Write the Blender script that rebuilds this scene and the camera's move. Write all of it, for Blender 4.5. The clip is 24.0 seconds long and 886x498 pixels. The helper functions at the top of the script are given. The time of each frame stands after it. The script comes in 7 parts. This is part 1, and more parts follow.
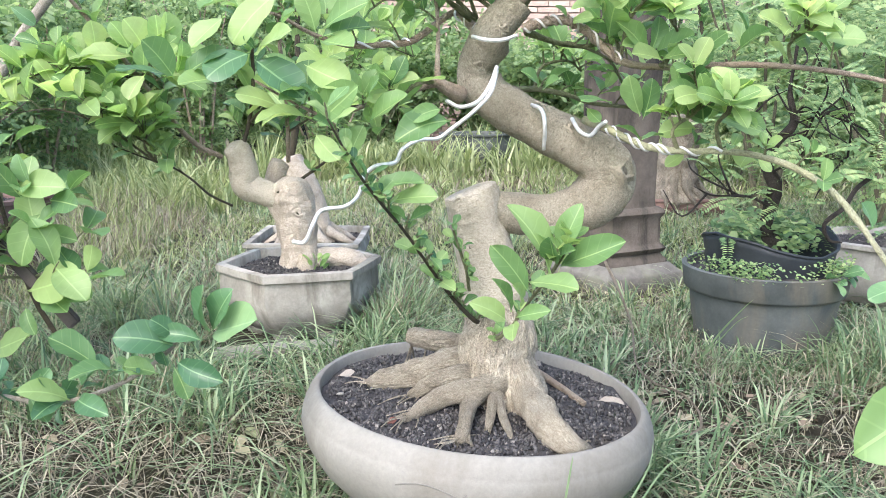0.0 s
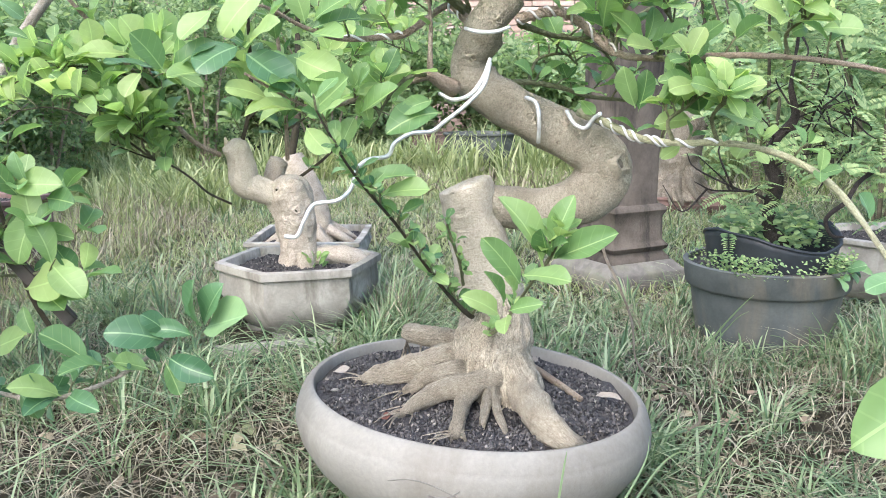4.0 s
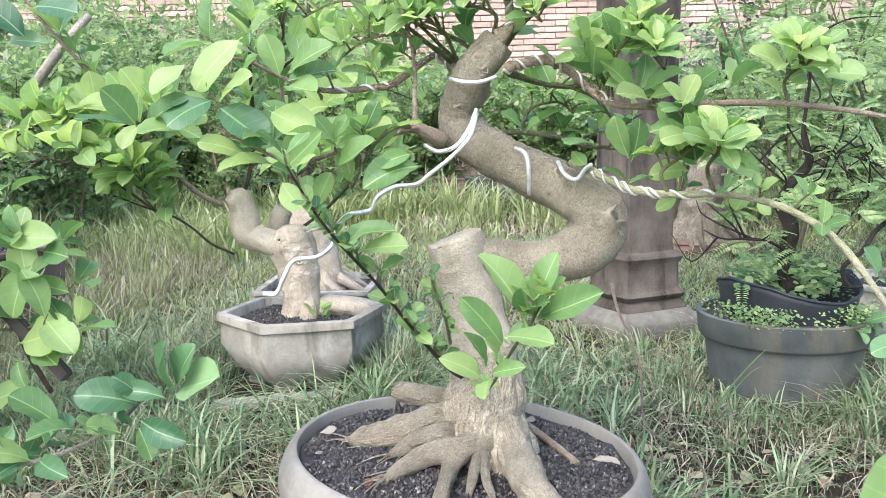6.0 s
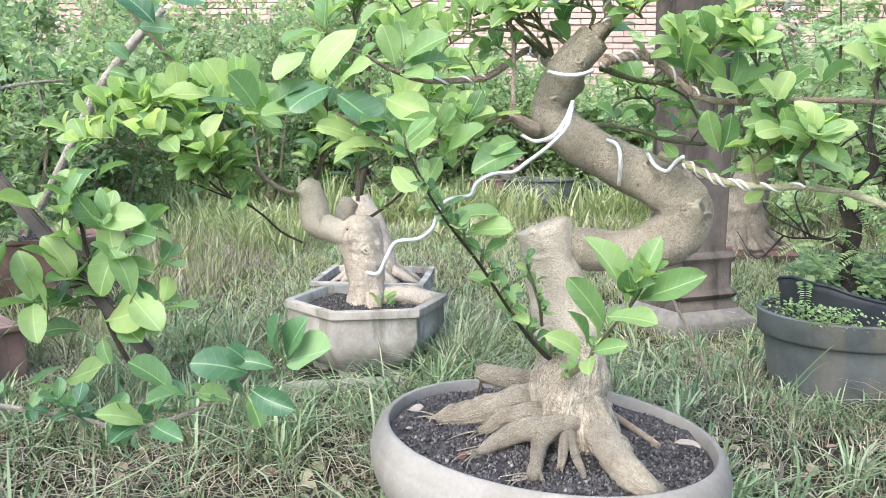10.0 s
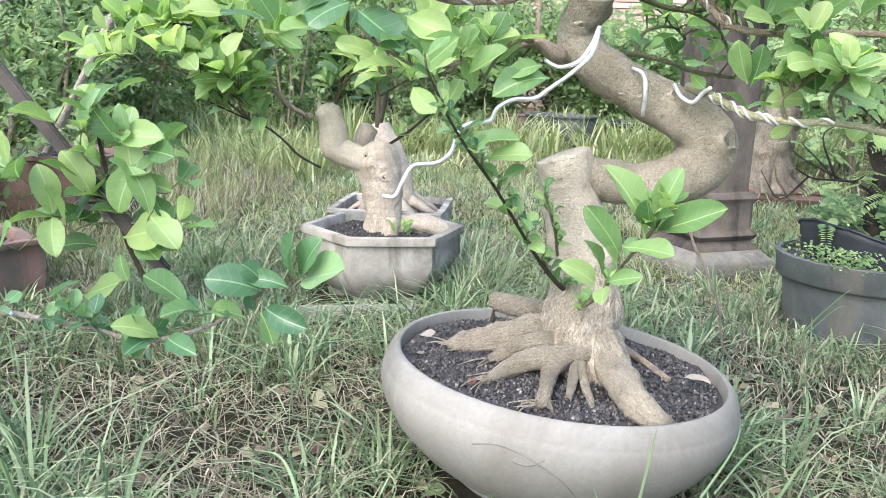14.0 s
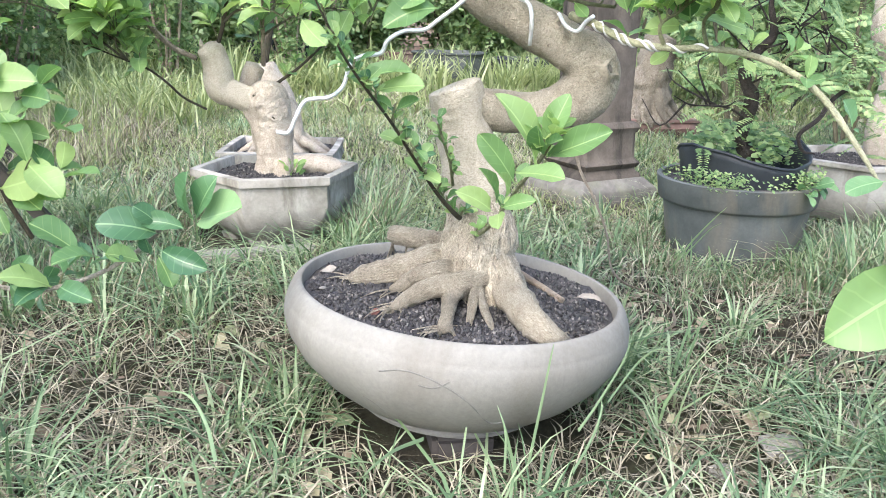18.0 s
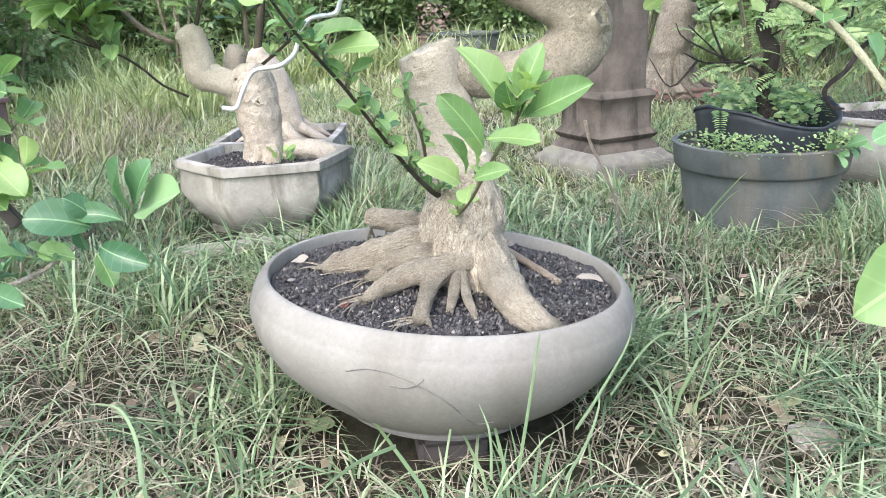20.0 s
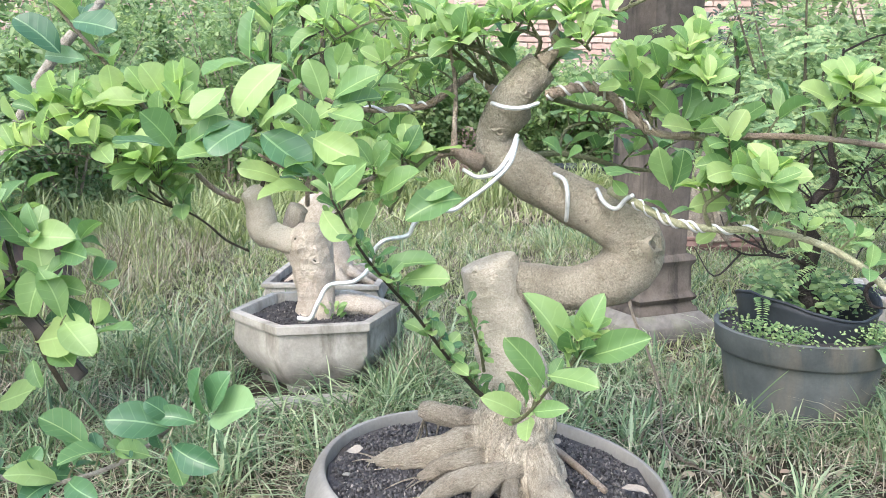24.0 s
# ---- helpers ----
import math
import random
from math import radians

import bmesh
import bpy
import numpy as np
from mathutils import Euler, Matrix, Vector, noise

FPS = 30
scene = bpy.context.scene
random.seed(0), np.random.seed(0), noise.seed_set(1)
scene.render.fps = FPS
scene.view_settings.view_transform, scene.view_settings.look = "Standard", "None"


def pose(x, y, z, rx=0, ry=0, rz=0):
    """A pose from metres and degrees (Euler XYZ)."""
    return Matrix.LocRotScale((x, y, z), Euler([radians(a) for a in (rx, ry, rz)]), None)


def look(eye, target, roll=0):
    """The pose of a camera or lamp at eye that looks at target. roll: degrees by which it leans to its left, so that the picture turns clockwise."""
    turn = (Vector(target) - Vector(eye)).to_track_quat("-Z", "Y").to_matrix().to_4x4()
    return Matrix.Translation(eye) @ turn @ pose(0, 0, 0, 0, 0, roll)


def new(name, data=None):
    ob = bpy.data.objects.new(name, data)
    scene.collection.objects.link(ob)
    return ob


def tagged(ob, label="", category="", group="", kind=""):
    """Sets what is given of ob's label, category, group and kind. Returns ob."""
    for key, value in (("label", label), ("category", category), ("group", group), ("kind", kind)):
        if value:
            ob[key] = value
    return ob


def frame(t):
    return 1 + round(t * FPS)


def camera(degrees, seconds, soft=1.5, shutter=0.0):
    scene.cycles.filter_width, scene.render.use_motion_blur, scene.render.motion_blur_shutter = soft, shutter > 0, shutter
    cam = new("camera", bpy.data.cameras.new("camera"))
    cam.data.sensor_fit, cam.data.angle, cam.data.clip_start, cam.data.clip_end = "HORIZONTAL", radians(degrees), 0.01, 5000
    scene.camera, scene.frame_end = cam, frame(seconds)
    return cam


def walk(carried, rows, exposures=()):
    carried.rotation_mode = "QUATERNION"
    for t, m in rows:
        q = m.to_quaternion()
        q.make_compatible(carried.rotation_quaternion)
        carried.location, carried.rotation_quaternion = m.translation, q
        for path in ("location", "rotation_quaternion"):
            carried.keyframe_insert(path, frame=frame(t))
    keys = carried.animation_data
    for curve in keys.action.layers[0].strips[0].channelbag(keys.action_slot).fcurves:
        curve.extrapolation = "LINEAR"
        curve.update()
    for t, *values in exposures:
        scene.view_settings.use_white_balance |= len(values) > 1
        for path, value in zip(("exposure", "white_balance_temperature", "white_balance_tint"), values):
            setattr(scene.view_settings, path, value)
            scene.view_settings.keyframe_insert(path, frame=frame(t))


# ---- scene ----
cam = camera(55.5, 24.0, soft=0.45)
METRES, EYE, TILT, LEAN, TURN = 1.25, 0.63, -11.0, 0.0, 0.0
ROWS = [
    (0.0, 0.0, 0.0, 0.0, 0.0, 0.0, -0.0),
    (0.5, 0.0093, -0.0031, 0.0053, 1.25, 1.15, 0.9),
    (1.0, 0.013, -0.0212, 0.0031, 1.01, 2.51, 1.06),
    (1.5, 0.0043, -0.0345, -0.0057, 0.5, 2.6, 0.55),
    (2.0, -0.0037, -0.0349, -0.0077, -0.21, 2.24, -0.41),
    (2.5, -0.003, -0.036, -0.0085, -0.54, 1.77, 0.01),
    (4.5, 0.0278, 0.0261, -0.005, 1.69, -0.09, 0.37),
    (5.0, 0.0456, 0.0372, 0.0079, 2.97, 0.49, 0.22),
    (5.5, 0.0573, 0.0429, 0.0148, 2.79, 2.29, 0.27),
    (6.0, 0.0575, 0.0413, 0.0072, 2.57, 2.95, 0.45),
    (6.5, 0.0508, 0.0358, 0.0039, 2.57, 2.82, 0.44),
    (7.0, 0.0434, 0.0264, 0.0019, 2.84, 3.05, 0.48),
    (7.5, 0.0338, 0.0195, -0.0011, 3.21, 3.32, 0.57),
    (8.0, 0.0248, 0.0109, -0.0014, 3.55, 3.57, 0.3),
    (8.5, 0.0212, 0.0046, -0.0031, 3.49, 3.75, 0.03),
    (9.0, 0.0183, 0.0056, -0.0106, 3.07, 3.58, -0.23),
    (9.5, 0.0109, -0.0002, -0.0107, 2.6, 2.28, -0.58),
    (10.0, -0.0146, 0.0022, -0.0142, 3.97, 3.17, -1.05),
    (10.5, -0.0481, -0.0046, -0.0226, 11.23, 2.1, -1.7),
    (11.0, -0.0976, -0.0134, -0.0274, 18.4, 1.75, -2.4),
    (11.5, -0.1251, -0.0228, -0.0335, 25.03, 0.89, -3.75),
    (13.5, -0.0295, -0.0064, -0.028, 9.64, -1.28, -4.55),
    (14.0, -0.0124, 0.0094, -0.024, 5.19, -1.26, -3.16),
    (14.5, -0.0053, 0.0195, -0.0248, 3.41, -2.06, -1.26),
    (15.0, -0.0014, 0.0208, -0.0237, 2.57, -2.57, -0.4),
    (15.5, -0.0026, -0.0042, -0.021, 0.9, -1.15, -0.87),
    (16.0, -0.0139, -0.0433, -0.0088, -2.86, -0.86, -1.18),
    (16.5, -0.0218, -0.0325, -0.0164, -3.14, -1.34, -0.81),
    (17.0, -0.022, -0.0145, -0.0259, -3.5, -2.05, -1.04),
    (17.5, -0.0191, -0.0074, -0.0307, -2.62, -4.04, -1.26),
    (19.5, 0.0043, 0.033, -0.0479, -0.68, -5.62, 0.59),
    (20.0, 0.0427, 0.0876, -0.0483, 0.0, -5.76, 1.9),
    (20.5, 0.0775, 0.1173, -0.0293, 1.07, -6.13, 1.55),
    (21.0, 0.0918, 0.1148, 0.0114, 1.74, -4.89, 0.96),
    (21.5, 0.0956, 0.1013, 0.0391, 1.62, -1.03, 0.84),
    (22.0, 0.0916, 0.0894, 0.0548, 1.54, 0.18, 0.93),
    (22.5, 0.0827, 0.078, 0.0731, 1.56, 1.1, 1.05),
    (23.0, 0.0673, 0.0661, 0.0784, 1.58, 1.59, 1.16),
    (23.5, 0.043, 0.0603, 0.0719, 1.49, 1.05, 0.26),
    (24.0, 0.0145, 0.0493, 0.06, 2.03, 1.07, -1.07),
]
walk(cam, [(t, pose(0, 0, EYE, TILT, LEAN, TURN) @ pose(METRES * x, METRES * y, METRES * z, 90 + pitch, roll, yaw)) for t, x, y, z, yaw, pitch, roll in ROWS], exposures=[(0, 1.41, 5950, 11), (7, 1.37, 5950, 11), (11, 1.46, 5950, 11), (14, 1.49, 5950, 11), (17, 1.55, 5950, 11), (21, 1.52, 5950, 11), (23, 1.38, 5950, 11), (24, 1.39, 5950, 11)])

# ---------------------------------------------------------------- world and light
world = bpy.data.worlds.new("overcast_sky")
scene.world = world
world.use_nodes = True
wn = world.node_tree.nodes
sky = wn.new("ShaderNodeTexSky")
sky.sky_type = "NISHITA"
sky.sun_disc = False
sky.sun_elevation, sky.sun_rotation = radians(48), radians(206)
sky.air_density, sky.dust_density, sky.ozone_density = 1.0, 4.0, 1.0
wn["Background"].inputs[1].default_value = 0.232
world.node_tree.links.new(sky.outputs[0], wn["Background"].inputs[0])
sun = new("sun", bpy.data.lights.new("sun", "SUN"))
sun.data.energy, sun.data.angle, sun.data.color = 0.58, radians(70), (0.98, 0.98, 1.0)
sun.matrix_world = look((-1.8, -2.5, 4.5), (0, 1.2, 0))


# ---------------------------------------------------------------- materials
def surface(name, rough=0.7, metal=0.0, spec=0.5):
    m = bpy.data.materials.new(name)
    m.use_nodes = True
    nt = m.node_tree
    b = nt.nodes["Principled BSDF"]
    b.inputs["Roughness"].default_value = rough
    b.inputs["Metallic"].default_value = metal
    b.inputs["Specular IOR Level"].default_value = spec
    return m, nt, b


def node(nt, kind, **values):
    n = nt.nodes.new(kind)
    for k, v in values.items():
        if k in n.inputs:
            n.inputs[k].default_value = v
    return n


def ramp(nt, fac, *stops):
    r = nt.nodes.new("ShaderNodeValToRGB")
    e = r.color_ramp.elements
    while len(e) < len(stops):
        e.new(0.5)
    for el, (p, c) in zip(e, stops):
        el.position, el.color = p, (*c, 1)
    nt.links.new(fac, r.inputs[0])
    return r.outputs[0]


def blend(nt, fac, a, b, mode="MIX"):
    m = nt.nodes.new("ShaderNodeMix")
    m.data_type, m.blend_type = "RGBA", mode
    for sock, val in ((m.inputs[0], fac), (m.inputs[6], a), (m.inputs[7], b)):
        if hasattr(val, "is_output"):
            nt.links.new(val, sock)
        elif sock == m.inputs[0]:
            sock.default_value = val
        else:
            sock.default_value = (*val, 1)
    return m.outputs[2]


def maths(nt, op, a, b=0.0, c=None):
    m = nt.nodes.new("ShaderNodeMath")
    m.operation = op
    for i, v in enumerate((a, b, c)):
        if v is None:
            continue
        if hasattr(v, "is_output"):
            nt.links.new(v, m.inputs[i])
        else:
            m.inputs[i].default_value = v
    return m.outputs[0]


def coords(nt, kind="Object", scale=(1, 1, 1)):
    c = nt.nodes.new("ShaderNodeTexCoord")
    m = nt.nodes.new("ShaderNodeMapping")
    m.inputs["Scale"].default_value = scale
    nt.links.new(c.outputs[kind], m.inputs[0])
    return m.outputs[0]


def grain(nt, vec, scale, detail=4.0, rough=0.6, distort=0.0):
    n = node(nt, "ShaderNodeTexNoise", Scale=scale, Detail=detail, Roughness=rough, Distortion=distort)
    nt.links.new(vec, n.inputs["Vector"])
    return n.outputs["Fac"]


def relief(nt, b, height, strength=0.4, distance=0.004):
    n = node(nt, "ShaderNodeBump", Strength=strength, Distance=distance)
    nt.links.new(height, n.inputs["Height"])
    nt.links.new(n.outputs[0], b.inputs["Normal"])


def link_color(nt, b, out):
    nt.links.new(out, b.inputs["Base Color"])


def stone_like(name, dark, light, scale=9.0, fine=90.0, rough=0.85, stain=None, bump=0.35, streak=(1, 1, 1)):
    m, nt, b = surface(name, rough, spec=0.3)
    v = coords(nt)
    vs = coords(nt, "Object", streak)
    col = ramp(nt, grain(nt, v, scale, 6), (0.3, dark), (0.7, light))
    if stain:
        s = grain(nt, vs, scale * 0.6, 5, 0.65, 0.6)
        col = blend(nt, ramp(nt, s, (0.48, (0, 0, 0)), (0.68, (1, 1, 1))), col, stain)
    f = grain(nt, v, fine, 5, 0.7)
    col = blend(nt, 0.35, col, ramp(nt, f, (0.3, (0.45, 0.45, 0.45)), (0.7, (0.95, 0.95, 0.95))), "MULTIPLY")
    link_color(nt, b, col)
    relief(nt, b, f, bump, 0.003)
    return m


def bark_like(name, dark, light, ring=1.0, blotch=(0.30, 0.30, 0.22), weave=(5.0, 70.0, 1.0), speck=0.55):
    """Bark with broad blotches, wavy wrinkles laid across or along the limb, and fine specks."""
    m, nt, b = surface(name, 0.85, spec=0.2)
    uv = coords(nt, "UV", weave)
    v = coords(nt)
    wr = grain(nt, uv, 2.6, 5, 0.62, 1.3)
    wr2 = grain(nt, uv, 6.5, 4, 0.65, 0.8)
    big = grain(nt, v, 16.0, 6, 0.65)
    col = ramp(nt, big, (0.30, dark), (0.66, light))
    col = blend(nt, ramp(nt, grain(nt, v, 38, 5, 0.65), (0.52, (0, 0, 0)), (0.72, (0.75, 0.75, 0.75))), col, blotch)
    lines = ramp(nt, wr, (0.34, (1, 1, 1)), (0.38, (0.22, 0.19, 0.15)), (0.43, (1, 1, 1)), (0.47, (0.16, 0.14, 0.11)), (0.52, (1, 1, 1)), (0.56, (0.22, 0.19, 0.15)), (0.61, (1, 1, 1)))
    col = blend(nt, min(0.85, 0.6 * ring), col, lines, "MULTIPLY")
    fines = ramp(nt, wr2, (0.36, (0.42, 0.39, 0.34)), (0.5, (1, 1, 1)), (0.66, (0.7, 0.68, 0.64)))
    col = blend(nt, min(0.9, 0.65 * ring), col, fines, "MULTIPLY")
    fine = grain(nt, v, 330, 3, 0.7)
    col = blend(nt, speck, col, ramp(nt, fine, (0.34, (0.5, 0.48, 0.44)), (0.52, (1, 1, 1)), (0.7, (1.0, 1.0, 1.0))), "MULTIPLY")
    h = maths(nt, "MULTIPLY_ADD", wr, ring, maths(nt, "MULTIPLY_ADD", wr2, 0.6 * ring, maths(nt, "MULTIPLY", fine, 0.3)))
    link_color(nt, b, col)
    relief(nt, b, h, 1.0, 0.009)
    return m


def leaf_like(name, deep, mid, bright, joined=False, gloss=0.32, thin=0.32, veins=True):
    deep, mid, bright = ([(0.95 * c + 0.05 * (0.3 * q[0] + 0.6 * q[1] + 0.1 * q[2])) * k for c, k in zip(q, (1.0, 1.0, 1.02))] for q in (deep, mid, bright))
    m, nt, b = surface(name, gloss + 0.1, spec=0.42)
    if joined:
        rnd = nt.nodes.new("ShaderNodeNewGeometry").outputs["Random Per Island"]
    else:
        rnd = nt.nodes.new("ShaderNodeObjectInfo").outputs["Random"]
    col = ramp(nt, rnd, (0.0, deep), (0.5, mid), (1.0, bright))
    uv = nt.nodes.new("ShaderNodeTexCoord").outputs["UV"]
    sep = nt.nodes.new("ShaderNodeSeparateXYZ")
    nt.links.new(uv, sep.inputs[0])
    side = maths(nt, "ABSOLUTE", maths(nt, "SUBTRACT", sep.outputs[1], 0.5))
    if veins:
        rib = maths(nt, "LESS_THAN", side, 0.013)
        wave = maths(nt, "SINE", maths(nt, "MULTIPLY", maths(nt, "SUBTRACT", sep.outputs[0], maths(nt, "MULTIPLY", side, 0.75)), 36.0))
        lines = maths(nt, "MULTIPLY", maths(nt, "GREATER_THAN", wave, 0.95), 0.22)
        col = blend(nt, maths(nt, "MULTIPLY", maths(nt, "MAXIMUM", rib, lines), 0.36), col, [min(1, c * 1.5 + 0.05) for c in bright])
        relief(nt, b, wave, 0.07, 0.002)
    v = coords(nt)
    col = blend(nt, 0.3, col, ramp(nt, grain(nt, v, 60 if joined else 3.0, 4), (0.3, (0.6, 0.62, 0.55)), (0.7, (1, 1, 1))), "MULTIPLY")
    link_color(nt, b, col)
    tr = nt.nodes.new("ShaderNodeBsdfTranslucent")
    nt.links.new(blend(nt, 1.0, col, (1.35, 1.35, 0.95), "MULTIPLY"), tr.inputs[0])
    mix = nt.nodes.new("ShaderNodeMixShader")
    mix.inputs[0].default_value = thin
    nt.links.new(b.outputs[0], mix.inputs[1])
    nt.links.new(tr.outputs[0], mix.inputs[2])
    nt.links.new(mix.outputs[0], nt.nodes["Material Output"].inputs[0])
    return m


M_BARK = bark_like("pale_bark", (0.47, 0.42, 0.325), (0.67, 0.61, 0.49), 0.55, (0.46, 0.42, 0.31), (9.0, 70.0, 1.0), 0.42)
M_BARK_LIMB = bark_like("wrinkled_grey_bark", (0.38, 0.34, 0.258), (0.60, 0.545, 0.43), 0.85, (0.26, 0.235, 0.165), (9.0, 62.0, 1.0), 0.5)
M_BARK_ROOT = bark_like("root_bark", (0.43, 0.38, 0.295), (0.68, 0.615, 0.485), 1.0, (0.37, 0.32, 0.24), (15.0, 20.0, 1.0))
M_BARK_PALE = bark_like("grey_pale_bark", (0.46, 0.395, 0.315), (0.67, 0.60, 0.495), 0.6, (0.37, 0.31, 0.235), (8.0, 34.0, 1.0), 0.35)
M_BARK_CREAM = bark_like("smooth_cream_bark", (0.42, 0.365, 0.29), (0.56, 0.50, 0.41), 0.35, (0.33, 0.28, 0.21), (8.0, 34.0, 1.0), 0.25)
M_BARK_OLD = bark_like("old_stump_bark", (0.24, 0.21, 0.165), (0.40, 0.36, 0.29), 1.0, (0.2, 0.175, 0.135), (10.0, 14.0, 1.0))
M_BARK_DARK = bark_like("black_bark", (0.035, 0.03, 0.026), (0.10, 0.085, 0.075), 1.0, (0.03, 0.03, 0.03))
M_BARK_SPIKY = bark_like("rough_grey_bark", (0.16, 0.165, 0.14), (0.36, 0.36, 0.31), 1.0, (0.2, 0.21, 0.17))
M_TWIG = bark_like("brown_twig", (0.36, 0.275, 0.20), (0.58, 0.49, 0.385), 0.6, (0.38, 0.33, 0.24))
M_TWIG_DARK = bark_like("dark_twig", (0.045, 0.045, 0.03), (0.12, 0.10, 0.07), 0.5, (0.06, 0.07, 0.035))
M_TWIG_PALE = bark_like("pale_green_twig", (0.30, 0.31, 0.18), (0.50, 0.50, 0.33), 0.4, (0.36, 0.32, 0.2))
M_STRAW = bark_like("dry_stalk", (0.22, 0.18, 0.125), (0.38, 0.33, 0.25), 0.6, (0.2, 0.17, 0.12))
M_TWIG_STEM = bark_like("shrub_stem", (0.10, 0.095, 0.06), (0.22, 0.20, 0.135), 0.5, (0.13, 0.13, 0.075))
M_TWIG_GREEN = bark_like("green_twig", (0.17, 0.19, 0.09), (0.34, 0.35, 0.20), 0.5, (0.2, 0.19, 0.11))
M_BAMBOO = bark_like("weathered_stake", (0.36, 0.325, 0.26), (0.54, 0.505, 0.43), 0.5, (0.3, 0.27, 0.21))
M_POT = stone_like("white_cast_pot", (0.216, 0.207, 0.18), (0.258, 0.248, 0.218), 7.0, 160, 0.78, (0.17, 0.157, 0.13), 0.18, (1, 1, 0.3))
M_POT_OLD = stone_like("weathered_white_pot", (0.27, 0.253, 0.215), (0.46, 0.438, 0.385), 15.0, 140, 0.85, (0.15, 0.14, 0.113), 0.4, (1, 1, 0.35))
M_POT_GREY = stone_like("grey_pot", (0.04, 0.047, 0.042), (0.085, 0.094, 0.085), 9.0, 120, 0.7, (0.12, 0.13, 0.12), 0.2)
M_POT_DULL = stone_like("grey_green_cast_pot", (0.15, 0.165, 0.145), (0.25, 0.26, 0.23), 9.0, 120, 0.8, (0.2, 0.19, 0.16), 0.3)
M_PLASTIC = stone_like("dusty_black_plastic", (0.05, 0.058, 0.058), (0.115, 0.125, 0.12), 12.0, 200, 0.6, (0.15, 0.135, 0.105), 0.15, (1, 1, 0.4))
M_PLASTIC_DARK = stone_like("black_plastic", (0.018, 0.022, 0.026), (0.04, 0.046, 0.052), 12.0, 200, 0.5, None, 0.1)
M_TERRA = stone_like("faded_terracotta", (0.15, 0.092, 0.078), (0.26, 0.17, 0.145), 14.0, 130, 0.9, (0.11, 0.095, 0.08), 0.4, (1, 1, 0.4))
M_PILLAR = stone_like("stained_concrete", (0.056, 0.047, 0.038), (0.165, 0.141, 0.115), 11.0, 160, 0.95, (0.018, 0.0165, 0.015), 0.8, (2.0, 2.0, 0.45))
M_PLINTH = stone_like("mossy_plinth_concrete", (0.095, 0.088, 0.076), (0.23, 0.217, 0.19), 20.0, 120, 0.9, (0.18, 0.18, 0.13), 0.5)
M_BOARD = stone_like("grey_old_board", (0.05, 0.043, 0.038), (0.105, 0.092, 0.082), 6.0, 150, 0.9, (0.035, 0.031, 0.027), 0.4, (0.3, 0.3, 3))
M_SLAB = stone_like("dusty_concrete_slab", (0.25, 0.235, 0.20), (0.40, 0.38, 0.33), 14.0, 160, 0.95, (0.25, 0.22, 0.17), 0.5)
M_MORTAR = stone_like("pale_mortar", (0.31, 0.26, 0.22), (0.39, 0.335, 0.29), 5.0, 60, 0.95, None, 0.4)
M_SOIL = stone_like("dark_potting_soil", (0.028, 0.027, 0.030), (0.075, 0.072, 0.074), 60.0, 400, 0.95, (0.075, 0.065, 0.055), 1.0)
M_PINK = stone_like("faded_red_panel", (0.42, 0.16, 0.15), (0.55, 0.25, 0.23), 6.0, 80, 0.8, None, 0.2)

m, nt, b = surface("soil_granule", 0.95, spec=0.2)
link_color(nt, b, ramp(nt, nt.nodes.new("ShaderNodeNewGeometry").outputs["Random Per Island"], (0.0, (0.022, 0.021, 0.021)), (0.55, (0.075, 0.072, 0.072)), (0.94, (0.115, 0.108, 0.10)), (1.0, (0.27, 0.25, 0.22))))
M_GRANULE = m

m, nt, b = surface("aluminium_wire", 0.42, 0.55)
v = coords(nt)
link_color(nt, b, ramp(nt, grain(nt, v, 120, 4), (0.3, (0.52, 0.52, 0.50)), (0.7, (0.78, 0.78, 0.77))))
M_WIRE = m
m, nt, b = surface("oxidised_wire", 0.5, 0.35)
link_color(nt, b, ramp(nt, grain(nt, coords(nt), 120, 4), (0.3, (0.40, 0.38, 0.34)), (0.7, (0.62, 0.60, 0.56))))
M_WIRE_OLD = m

m, nt, b = surface("brick_face", 0.9, spec=0.2)
rnd = nt.nodes.new("ShaderNodeObjectInfo").outputs["Random"]
col = ramp(nt, rnd, (0.0, (0.39, 0.29, 0.24)), (0.5, (0.45, 0.345, 0.29)), (1.0, (0.50, 0.41, 0.35)))
f = grain(nt, coords(nt), 25, 5)
link_color(nt, b, blend(nt, 0.5, col, ramp(nt, f, (0.3, (0.55, 0.52, 0.5)), (0.7, (1.1, 1.05, 1.0))), "MULTIPLY"))
relief(nt, b, f, 0.6, 0.006)
M_BRICK = m
m, nt, b = surface("brick_face_joined", 0.9, spec=0.2)
rnd = nt.nodes.new("ShaderNodeNewGeometry").outputs["Random Per Island"]
col = ramp(nt, rnd, (0.0, (0.39, 0.29, 0.24)), (0.5, (0.45, 0.345, 0.29)), (1.0, (0.50, 0.41, 0.35)))
f = grain(nt, coords(nt), 25, 5)
link_color(nt, b, blend(nt, 0.5, col, ramp(nt, f, (0.3, (0.55, 0.52, 0.5)), (0.7, (1.1, 1.05, 1.0))), "MULTIPLY"))
relief(nt, b, f, 0.6, 0.006)
M_BRICK_J = m

